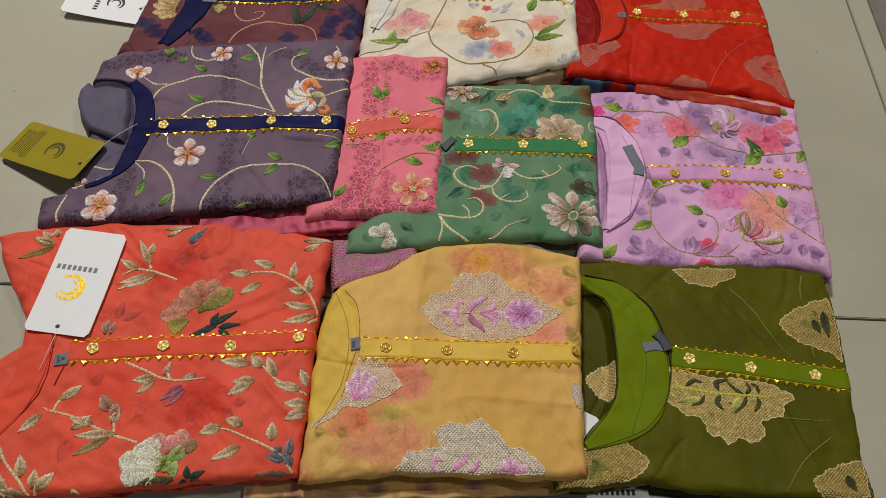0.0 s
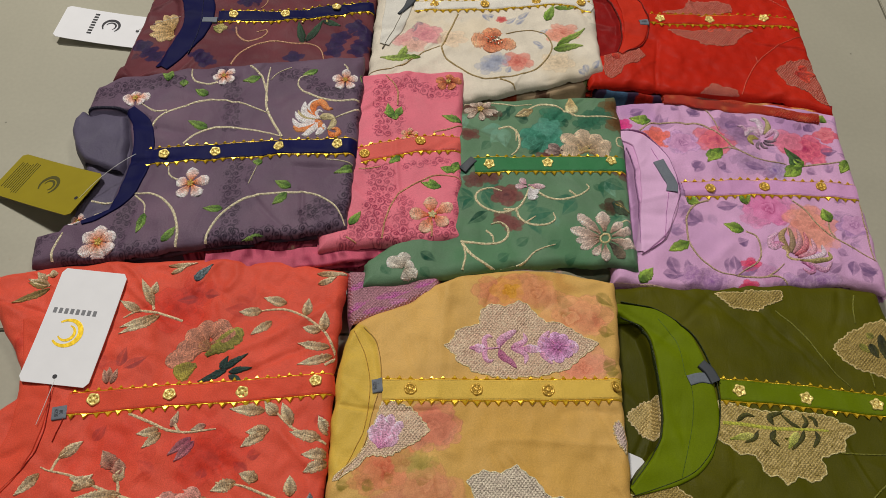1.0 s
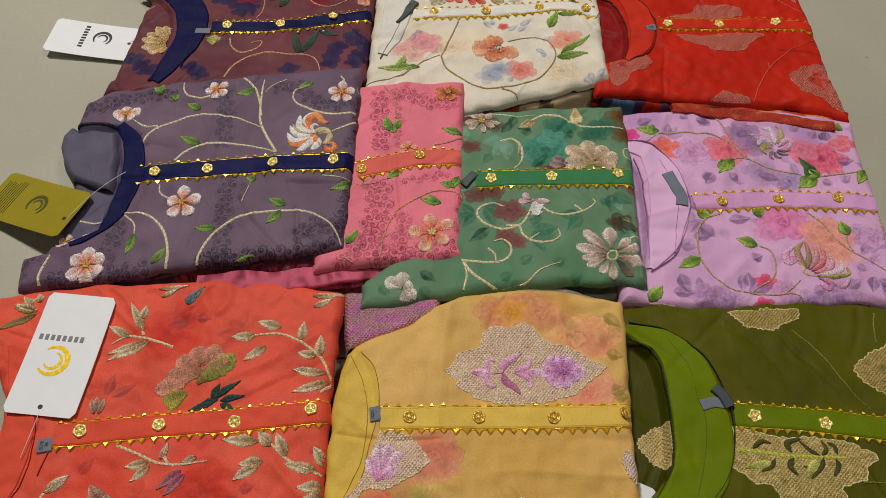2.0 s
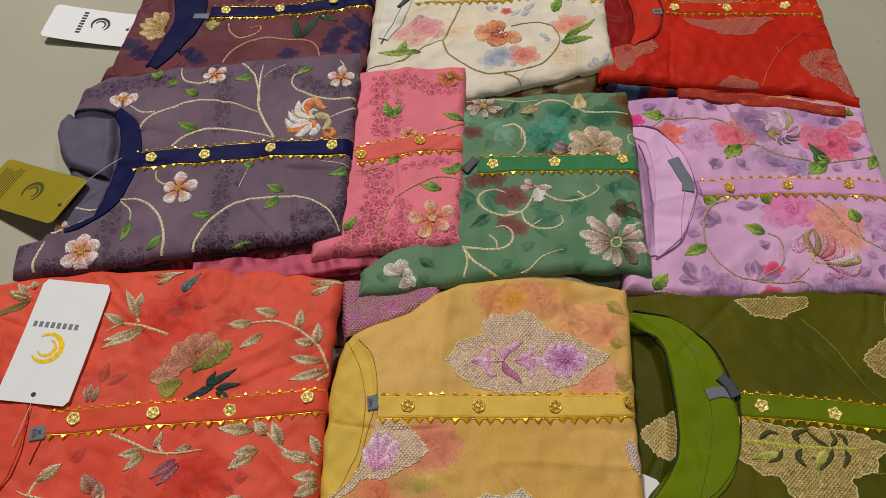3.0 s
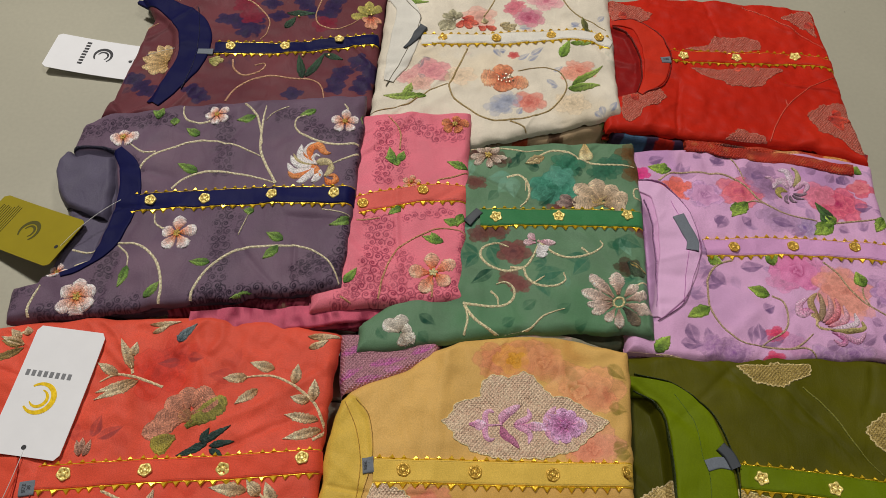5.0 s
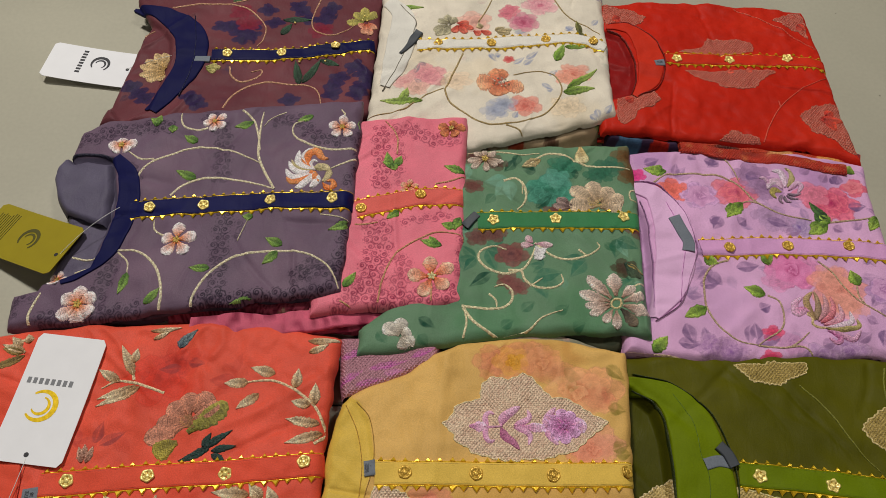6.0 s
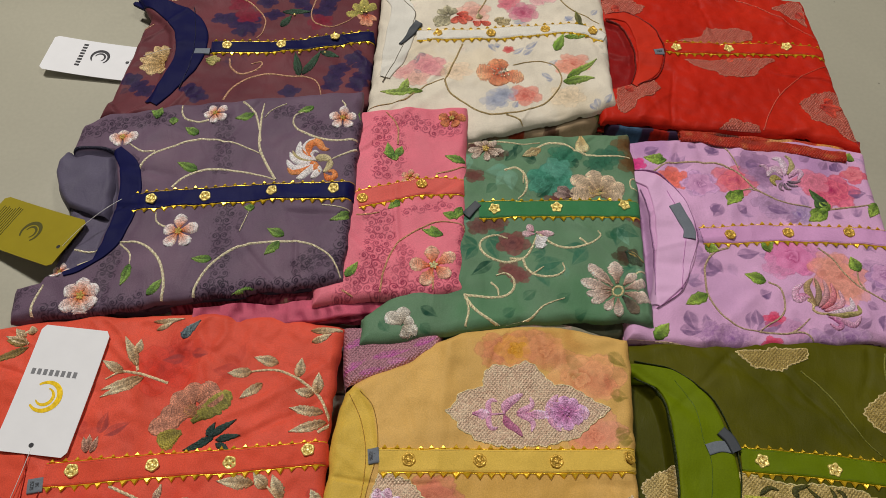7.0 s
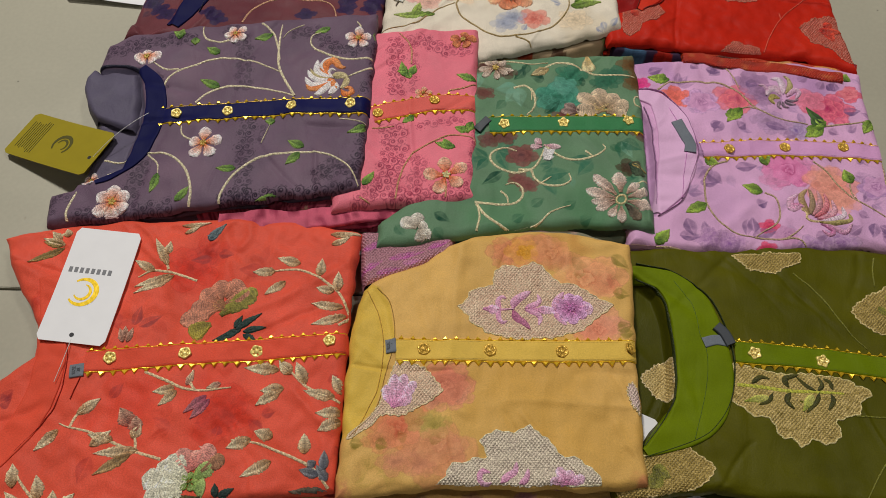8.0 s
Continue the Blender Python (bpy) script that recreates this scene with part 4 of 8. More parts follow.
purple_kurta = Kurta('purple_kurta', -0.4134, 0.1381, 7.35, 0.0340, 0.060,
    bottom=[(-89, -110), (-60, -109), (-10, -107), (29, -104), (60, -102), (132, -101), (187, -99)],
    right=[(187, -99), (193, -52), (200, 3), (206, 63), (211, 113)],
    top_side=[(-61, 99), (-42, 110), (17, 114), (90, 114), (211, 113)],
    left=[(-89, -110), (-91, -76), (-69, -73), (-64, -53), (-60, -18), (-60, 0), (-69, 23), (-73, 39), (-68, 61), (-61, 99)],
    base='6c586a', label='greyish purple folded kurta with vine embroidery and navy placket',
    neck=[(-81, 69), (-25, 62), (-14, 14), (-18, -23), (-26, -57), (-58, -70), (-80, -62), (-99, 62)],
    prints=[
        (lace, [(-59.5, 85.0), (-29.4, 93.1), (0.2, 94.1), (26.6, 95.5)], 4.2, '2c2232', 0.6, 2),
        (lace, [(59.2, 103.2), (73.2, 93.8), (78.8, 63.6), (78.6, 23.4)], 4.2, '2c2232', 0.5, 2),
        (lace, [(126.5, 90.0), (149.6, 89.6), (159.9, 71.4), (179.5, 60.8), (202.3, 66.7)], 4.2, '2c2232', 0.55, 2),
        (lace, [(86.1, -13.4), (83.5, -40.2), (83.3, -74.6), (82.5, -100.8)], 4.5, '2c2232', 0.6, 2),
        (lace, [(65.0, -97.5), (99.5, -99.2), (133.9, -100.0), (162.5, -99.5), (186.9, -98.0)], 4.5, '261c2c', 0.65, 2),
        (lace, [(194.7, -33.7), (191.5, -61.6), (186.9, -88.2)], 4.5, '261c2c', 0.65, 2),
        (lace, [(-59.8, -103.0), (-31.2, -104.1), (-2.9, -102.7), (25.1, -99.1)], 4.2, '2c2232', 0.55, 2),
        (lace, [(-7.7, -52.0), (-13.5, -71.8), (-18.6, -94.2)], 4.2, '2c2232', 0.55, 2),
        (lace, [(-5.6, 52.3), (5.2, 31.2)], 4, '2c2232', 0.5, 1),
        (lace, [(-83.8, -97.5), (-85.2, -84.5), (-70.0, -81.1)], 4, '2c2232', 0.55, 1),
        (lace, [(192.0, 11.4), (203.3, 29.8), (207.2, 70.3)], 4, '261c2c', 0.6, 1),
        (lace, [(156.3, -75.1), (170.9, -69.8)], 4, '2c2232', 0.5, 2),
        (lace, [(147.7, -81.0), (176.7, -77.2), (185.5, -71.3)], 4, '261c2c', 0.5, 2),
        (lace, [(100.5, -24.0), (98.7, -41.8)], 4, '2c2232', 0.4, 1),
        (wash, (31.8, 48.3), 40, '7c6474', 0.5, 1.0),
        (wash, (144.5, 36.1), 40, '7c6474', 0.5, 1.0),
        (wash, (133.0, -76.2), 40, '7c6474', 0.5, 1.0),
        (wash, (30.1, -69.4), 40, '7c6474', 0.5, 1.0)], neck_depth=7, inner='625b6e', fine=0.6)
pink_kurta = Kurta('pink_kurta', -0.2123, 0.1503, 12.61, 0.0380, 0.000,
    bottom=[(-49, -97), (-27, -97), (-7, -99), (13, -101), (50, -105), (78, -105)],
    right=[(78, -105), (90, -49), (105, 25), (120, 96)],
    top_side=[(-30, 111), (23, 105), (56, 104), (120, 96)],
    left=[(-49, -97), (-44, -28), (-37, 47), (-30, 111)],
    base='e97c8d', label='candy pink folded kurta with printed lace and embroidery',
    prints=[
        (lace, [(34.5, 90.5), (29.8, 53.4), (23.9, 18.4)], 4.4, '8c2a48', 0.6, 2),
        (lace, [(49.1, 88.2), (47.8, 54.7), (40.3, 23.7)], 4.2, '8c2a48', 0.5, 1),
        (lace, [(16.3, -18.1), (15.2, -39.6), (7.5, -66.2), (0.2, -91.6)], 4.4, '8c2a48', 0.6, 3),
        (lace, [(57.2, 87.0), (78.0, 71.0), (103.9, 67.0)], 4.4, '8c2a48', 0.55, 2),
        (lace, [(5.8, -92.5), (28.3, -96.1), (51.7, -94.9), (76.7, -93.9)], 4.4, '8c2a48', 0.6, 2),
        (lace, [(42.3, -18.5), (57.6, -19.1), (85.7, -17.9)], 3.8, '8c2a48', 0.5, 1),
        (lace, [(78.2, -77.3), (87.4, -50.9), (92.8, -30.1)], 4, '8c2a48', 0.5, 1),
        (lace, [(24.0, -85.5), (34.9, -70.5), (31.9, -49.3)], 4, '8c2a48', 0.45, 2),
        (lace, [(-26.1, -97.1), (-16.7, -88.9), (-2.6, -64.6)], 4, '8c2a48', 0.5, 2)], fine=0.6)
green_kurta = Kurta('green_kurta', -0.1030, 0.1476, 3.72, 0.0350, 0.000,
    bottom=[(-102, -127), (-79, -127), (-52, -122), (-15, -116), (33, -110), (91, -108), (143, -111)],
    right=[(143, -111), (142, -64), (147, -5), (149, 53), (149, 92)],
    top_side=[(-10, 81), (29, 87), (89, 90), (149, 92)],
    left=[(-102, -127), (-101, -103), (-69, -77), (-25, -51), (-21, 14), (-10, 81)],
    base='67886a', label='leaf green folded kurta with floral print and gold scrolls',
    prints=[
        (strew, 26, 5, (-90, -85), (170, 75), ['2f6650', '6d9c86', '3c7058', '7aa48c'], 18.0, 0.75),
        (bloom, (67.5, 34.0), 22, '4b8e78', 0.8, 6, 0.8, 0.35, '2c6650'),
        (bloom, (82.8, 61.7), 16, '3a7a60', 0.6, 5, 0.8, 0.35),
        (bloom, (75.1, 47.7), 14, '5a9a86', 0.6, 5, 0.8, 0.35),
        (frond, (38.1, 69.7), (25.9, 54.4), 10, '1d4a38', 0.75),
        (frond, (56.6, 56.8), (42.8, 61.6), 10, '1d4a38', 0.75),
        (frond, (124.3, 57.0), (99.7, 45.0), 10, '1d4a38', 0.75),
        (frond, (96.5, 53.7), (87.9, 54.5), 10, '1d4a38', 0.75),
        (frond, (10.5, -52.2), (-10.6, -67.9), 10, '1d4a38', 0.75),
        (frond, (127.3, -49.7), (128.6, -61.5), 10, '1d4a38', 0.75),
        (frond, (53.4, 14.9), (70.3, 30.1), 10, '1d4a38', 0.75),
        (frond, (81.5, 14.9), (69.7, 22.5), 10, '1d4a38', 0.75),
        (frond, (-51.7, -95.8), (-37.0, -105.2), 10, '1d4a38', 0.75),
        (frond, (41.7, 75.9), (36.0, 61.6), 10, '1d4a38', 0.75),
        (frond, (34.1, -89.1), (46.3, -79.5), 10, '2a6044', 0.5),
        (frond, (62.5, -92.4), (74.9, -82.8), 10, '2a6044', 0.5),
        (frond, (117.0, -25.3), (130.1, -18.2), 10, '2a6044', 0.5),
        (frond, (111.4, -21.8), (122.1, -32.4), 10, '2a6044', 0.5),
        (frond, (16.8, 30.1), (6.9, 18.6), 10, '2a6044', 0.5),
        (frond, (16.1, -104.8), (27.9, -97.0), 10, '2a6044', 0.5),
        (frond, (-51.6, -110.7), (-43.2, -119.9), 10, '2a6044', 0.5),
        (frond, (75.6, -105.0), (87.6, -98.8), 10, '2a6044', 0.5),
        (frond, (-85.3, -107.6), (-76.6, -119.8), 10, '2a6044', 0.5),
        (bloom, (28.7, -34.0), 15, '7d4a46', 0.7, 5, 0.8, 0.35, '5a3034'),
        (bloom, (24.3, -59.6), 10, '7d4a46', 0.6, 5, 0.8, 0.35),
        (bloom, (32.7, -66.3), 10, '7d4a46', 0.6, 5, 0.8, 0.35),
        (bloom, (-0.6, -16.3), 11, '6e4640', 0.65, 5, 0.8, 0.35),
        (bloom, (-3.3, 39.7), 11, '6e4640', 0.65, 5, 0.8, 0.35),
        (bloom, (14.8, -12.7), 11, '6e4640', 0.65, 5, 0.8, 0.35),
        (bloom, (144.4, 74.1), 16, '6c4e30', 0.55, 5, 0.8, 0.35),
        (bloom, (146.4, 53.8), 16, '6c4e30', 0.55, 5, 0.8, 0.35),
        (bloom, (140.3, 0.0), 12, '6e3c3c', 0.5, 5, 0.8, 0.35),
        (bloom, (142.4, -7.3), 12, '6e3c3c', 0.5, 5, 0.8, 0.35),
        (bloom, (71.8, 11.1), 12, '6e3c3c', 0.5, 5, 0.8, 0.35),
        (bloom, (-0.6, 73.7), 12, '5a3a34', 0.5, 5, 0.8, 0.35),
        (bloom, (18.5, 65.6), 12, '5a3a34', 0.5, 5, 0.8, 0.35),
        (bloom, (126.0, -48.0), 12, '4a3a2c', 0.6, 5, 0.8, 0.35),
        (wash, (91.2, -92.5), 45, '4a8458', 0.4, 1.0),
        (wash, (5.0, -98.5), 45, '4a8458', 0.4, 1.0),
        (bloom, (124.9, 61.8), 14, '356a52', 0.6, 5, 0.8, 0.35),
        (bloom, (114.2, 53.7), 14, '356a52', 0.6, 5, 0.8, 0.35),
        (wash, (59.7, -123.3), 16, '5a6a58', 0.5, 1.0),
        (wash, (117.8, -108.3), 16, '5a6a58', 0.5, 1.0)])
lilac_kurta = Kurta('lilac_kurta', 0.0969, 0.1384, 2.95, 0.0270, 0.000,
    bottom=[(-80, -101), (-50, -105), (-18, -108), (25, -107), (87, -103), (136, -102), (166, -112)],
    right=[(166, -112), (169, -87), (171, -35), (173, 14), (173, 60), (177, 100)],
    top_side=[(-54, 108), (-16, 114), (34, 114), (115, 112), (177, 100)],
    left=[(-80, -101), (-74, -21), (-64, 47), (-54, 108)],
    base='dcaad2', label='lilac pink folded kurta with purple floral print',
    neck=[(-73, 53), (-51, 49), (-45, 34), (-44, 0), (-46, -29), (-50, -60), (-51, -72), (-83, -85)],
    prints=[
        (strew, 44, 8, (-70, -95), (190, 85), ['94709c', 'a884b0', 'b490b8', '86648e'], 15.0, 0.6),
        (bloom, (77.6, -21.1), 23, 'dd78ac', 0.7, 6, 0.8, 0.35, 'a82f74'),
        (bloom, (64.1, -29.8), 15, 'de90bc', 0.5, 5, 0.8, 0.35),
        (bloom, (90.7, -15.7), 15, 'de90bc', 0.5, 5, 0.8, 0.35),
        (bloom, (113.1, -38.5), 26, 'ea9686', 0.6, 5, 0.8, 0.35),
        (bloom, (120.2, -55.2), 16, 'eca090', 0.45, 5, 0.8, 0.35),
        (bloom, (109.9, -27.6), 16, 'eca090', 0.45, 5, 0.8, 0.35),
        (bloom, (107.5, -52.7), 16, 'eca090', 0.45, 5, 0.8, 0.35),
        (bloom, (42.8, 61.6), 22, 'e2737e', 0.65, 5, 0.8, 0.35, 'c25070'),
        (bloom, (-14.6, 63.7), 16, 'ec7468', 0.75, 5, 0.8, 0.35),
        (bloom, (131.2, 50.5), 24, 'e26c84', 0.75, 6, 0.8, 0.35, 'b03060'),
        (bloom, (114.9, 60.9), 17, 'e4809a', 0.65, 5, 0.8, 0.35),
        (bloom, (157.9, 69.1), 13, 'de6478', 0.75, 4, 0.8, 0.35),
        (bloom, (-48.3, 79.9), 10, 'e0408a', 0.75, 5, 0.8, 0.35),
        (bloom, (10.0, 58.0), 18, 'cc9cc8', 0.8, 5, 0.8, 0.35, '9a6c9c'),
        (bloom, (152.6, -40.7), 15, 'bc90bc', 0.8, 5, 0.8, 0.35, '8c5c9c'),
        (bloom, (108.7, -97.4), 18, 'c098be', 0.7, 5, 0.8, 0.35, '8a5c98'),
        (bloom, (87.0, -104.0), 18, 'c098be', 0.7, 5, 0.8, 0.35, '8a5c98'),
        (bloom, (95.4, 24.4), 14, 'b498bc', 0.7, 6, 0.8, 0.35, '7c5c9c'),
        (bloom, (42.5, -104.5), 9, 'e04a70', 0.7, 5, 0.8, 0.35),
        (bloom, (47.4, -82.5), 9, 'e04a70', 0.7, 5, 0.8, 0.35),
        (bloom, (-5.6, -96.5), 16, 'bc90b8', 0.6, 5, 0.8, 0.35, '8a5a98'),
        (bloom, (9.1, -100.2), 16, 'bc90b8', 0.6, 5, 0.8, 0.35, '8a5a98'),
        (bloom, (77.0, 30.2), 16, 'bc94bc', 0.6, 5, 0.8, 0.35),
        (bloom, (69.8, 36.7), 16, 'bc94bc', 0.6, 5, 0.8, 0.35),
        (bloom, (63.1, 82.6), 18, 'a47ca4', 0.6, 5, 0.8, 0.35),
        (bloom, (72.2, 68.6), 18, 'a47ca4', 0.6, 5, 0.8, 0.35),
        (frond, (25.0, 34.3), (14.7, 19.4), 12, '86648e', 0.75),
        (frond, (13.8, 33.0), (25.3, 26.8), 12, '86648e', 0.75),
        (frond, (39.1, 26.5), (48.2, 32.1), 12, '86648e', 0.75),
        (frond, (28.3, -19.4), (51.6, -16.0), 12, '86648e', 0.75),
        (frond, (-7.3, -37.9), (14.5, -32.2), 12, '86648e', 0.75),
        (frond, (2.2, -24.8), (15.2, -36.9), 12, '86648e', 0.75),
        (frond, (-24.6, -73.9), (-19.4, -95.7), 12, '86648e', 0.75),
        (frond, (-34.1, -91.4), (-14.2, -94.0), 12, '86648e', 0.75),
        (frond, (33.8, -87.5), (33.7, -71.8), 12, '86648e', 0.75),
        (frond, (30.6, -92.0), (57.3, -85.0), 12, '86648e', 0.75),
        (frond, (40.6, -60.4), (51.9, -55.3), 11, '7c5c88', 0.75),
        (frond, (142.6, -78.3), (136.2, -94.7), 11, '7c5c88', 0.75),
        (frond, (144.7, -91.4), (164.0, -86.2), 11, '7c5c88', 0.75),
        (frond, (145.8, -81.1), (161.3, -92.2), 11, '7c5c88', 0.75),
        (frond, (19.4, 98.6), (34.8, 95.0), 11, '7c5c88', 0.75),
        (frond, (33.9, 99.4), (21.1, 89.4), 11, '7c5c88', 0.75),
        (frond, (57.6, 84.1), (68.4, 76.3), 11, '7c5c88', 0.75),
        (frond, (66.3, 32.4), (88.4, 24.0), 11, '7c5c88', 0.75),
        (frond, (145.2, 47.0), (163.2, 48.0), 11, '7c5c88', 0.75),
        (frond, (137.5, 81.4), (145.8, 72.7), 11, '7c5c88', 0.75),
        (frond, (-38.6, 93.3), (-22.2, 99.1), 11, '7c5c88', 0.75),
        (frond, (146.6, 83.7), (141.4, 72.5), 11, '7c5c88', 0.75),
        (frond, (64.0, -105.0), (75.8, -95.9), 10, '967098', 0.7),
        (frond, (118.4, -88.2), (130.1, -81.8), 10, '967098', 0.7),
        (frond, (86.7, -92.5), (100.2, -89.0), 10, '967098', 0.7),
        (frond, (5.1, -110.4), (19.9, -95.4), 10, '967098', 0.7),
        (frond, (109.5, 85.3), (122.6, 93.4), 10, '967098', 0.7),
        (frond, (127.7, 75.3), (135.7, 86.8), 10, '967098', 0.7),
        (frond, (130.8, -66.8), (140.0, -72.4), 10, '967098', 0.7),
        (frond, (5.8, 105.3), (13.6, 98.2), 10, '967098', 0.7),
        (frond, (83.6, 102.3), (69.5, 105.3), 10, '967098', 0.7),
        (frond, (151.3, -101.3), (147.0, -87.0), 10, '967098', 0.7),
        (frond, (80.2, 16.8), (97.5, 21.1), 10, '967098', 0.7),
        (frond, (126.2, 26.0), (136.0, 19.7), 10, '967098', 0.7),
        (frond, (-47.1, -106.9), (-29.8, -109.0), 10, '967098', 0.7),
        (rose, (77.2, -20.9), 17, 'e48cbc', 'b8407c'),
        (rose, (9.6, 57.7), 13, 'd8a0c8', '9a5c90'),
        (rose, (154.4, -38.7), 12, 'd8a4cc', 'a06498'),
        (rose, (156.9, 71.0), 9, 'e88a94', 'c04a60'),
        (rose, (61.2, -91.8), 11, 'd49cc4', '94588c'),
        (wash, (50.2, 35.7), 40, 'cfa0cc', 0.5, 1.0),
        (wash, (120.9, -76.3), 40, 'cfa0cc', 0.5, 1.0),
        (wash, (4.6, -57.5), 40, 'cfa0cc', 0.5, 1.0),
        (wash, (122.6, 78.7), 36, 'a87ab4', 0.5, 1.0),
        # inner: the same lilac, darkened to paint the neck's shade
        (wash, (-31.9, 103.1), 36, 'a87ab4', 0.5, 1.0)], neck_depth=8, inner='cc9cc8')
maroon_kurta = Kurta('maroon_kurta', -0.3859, 0.3395, 9.43, 0.0260, 0.000,
    bottom=[(-107, -82), (21, -91), (157, -94)],
    right=[(157, -94), (167, -26), (178, 40), (189, 113), (200, 184)],
    top_side=[(-69, 184), (13, 193), (200, 184)],
    left=[(-107, -82), (-97, -45), (-85, 4), (-79, 30), (-70, 59), (-86, 89), (-83, 133), (-69, 184)],
    base='6a3a40', label='dark maroon folded kurta with navy collar and placket',
    neck=[(-91, 81), (-55, 50), (-43, 29), (-41, 2), (-47, -29), (-57, -70), (-86, -85), (-113, -35), (-99, 44)],
    prints=[
        (strew, 18, 4, (-100, -70), (190, 100), ['44283c', '5a2c38', '3a2844'], 11.0, 0.5),
        (bloom, (27.9, 32.3), 11, '33264a', 0.75, 4, 0.8, 0.35),
        (bloom, (19.4, 41.6), 11, '33264a', 0.75, 4, 0.8, 0.35),
        (bloom, (39.9, 26.1), 11, '33264a', 0.75, 4, 0.8, 0.35),
        (bloom, (30.6, 21.9), 11, '33264a', 0.75, 4, 0.8, 0.35),
        (bloom, (94.8, 59.1), 11, '33264a', 0.75, 4, 0.8, 0.35),
        (bloom, (90.1, 68.5), 11, '33264a', 0.75, 4, 0.8, 0.35),
        (bloom, (100.7, 46.3), 11, '33264a', 0.75, 4, 0.8, 0.35),
        (bloom, (121.4, 51.4), 11, '33264a', 0.75, 4, 0.8, 0.35),
        (bloom, (116.2, 41.4), 11, '33264a', 0.75, 4, 0.8, 0.35),
        (bloom, (126.6, 61.6), 11, '33264a', 0.75, 4, 0.8, 0.35),
        (bloom, (57.3, 64.3), 11, '33264a', 0.75, 4, 0.8, 0.35),
        (bloom, (64.6, 44.4), 11, '33264a', 0.75, 4, 0.8, 0.35),
        (bloom, (155.3, -38.6), 11, '33264a', 0.75, 4, 0.8, 0.35),
        (bloom, (150.8, -56.9), 11, '33264a', 0.75, 4, 0.8, 0.35),
        (bloom, (160.5, -48.5), 11, '33264a', 0.75, 4, 0.8, 0.35),
        (bloom, (124.9, -51.4), 11, '33264a', 0.75, 4, 0.8, 0.35),
        (bloom, (131.0, -41.0), 11, '33264a', 0.75, 4, 0.8, 0.35),
        (bloom, (122.2, -63.4), 11, '33264a', 0.75, 4, 0.8, 0.35),
        (bloom, (-72.6, -40.3), 11, '33264a', 0.75, 4, 0.8, 0.35),
        (bloom, (-65.3, -48.6), 11, '33264a', 0.75, 4, 0.8, 0.35),
        (bloom, (-80.1, -31.9), 11, '33264a', 0.75, 4, 0.8, 0.35),
        (bloom, (-11.3, -65.7), 11, '33264a', 0.75, 4, 0.8, 0.35),
        (bloom, (-18.5, -56.0), 11, '33264a', 0.75, 4, 0.8, 0.35),
        (bloom, (98.0, 100.7), 11, '33264a', 0.75, 4, 0.8, 0.35),
        (bloom, (55.6, 115.8), 11, '33264a', 0.75, 4, 0.8, 0.35),
        (bloom, (-8.7, 110.3), 11, '33264a', 0.75, 4, 0.8, 0.35),
        (bloom, (25.2, 133.8), 11, '33264a', 0.75, 4, 0.8, 0.35),
        (bloom, (146.6, -28.2), 11, '33264a', 0.75, 4, 0.8, 0.35),
        (bloom, (147.0, -65.7), 11, '33264a', 0.75, 4, 0.8, 0.35),
        (bloom, (79.5, -68.4), 11, '33264a', 0.75, 4, 0.8, 0.35),
        (bloom, (8.6, 44.3), 11, '33264a', 0.75, 4, 0.8, 0.35),
        (bloom, (42.0, 41.2), 11, '33264a', 0.75, 4, 0.8, 0.35),
        (bloom, (37.1, 45.1), 14, '7a2436', 0.6, 5, 0.8, 0.35),
        (bloom, (29.5, 63.3), 14, '7a2436', 0.6, 5, 0.8, 0.35),
        (bloom, (113.4, 27.8), 14, '7a2436', 0.6, 5, 0.8, 0.35),
        (frond, (28.4, 15.4), (32.8, 25.1), 8, '2c2140', 0.7),
        (frond, (42.5, 10.8), (37.6, 21.3), 8, '2c2140', 0.7),
        (frond, (15.7, 47.1), (23.1, 36.1), 8, '2c2140', 0.7),
        (frond, (123.4, 40.7), (133.6, 53.8), 8, '2c2140', 0.7),
        (frond, (146.3, -34.6), (134.2, -46.0), 8, '2c2140', 0.7),
        (frond, (158.6, -60.7), (151.5, -66.2), 8, '2c2140', 0.7),
        (wash, (66.0, -20.7), 45, '7a434a', 0.5, 1.0),
        (wash, (-45.5, -47.4), 45, '7a434a', 0.5, 1.0),
        (wash, (133.3, -67.5), 45, '7a434a', 0.5, 1.0),
        (wash, (17.5, 64.4), 45, '7a434a', 0.5, 1.0),
        (wash, (12.4, -52.9), 40, '5a2e38', 0.5, 1.0),
        (wash, (112.2, -18.6), 40, '5a2e38', 0.5, 1.0)], neck_depth=5)
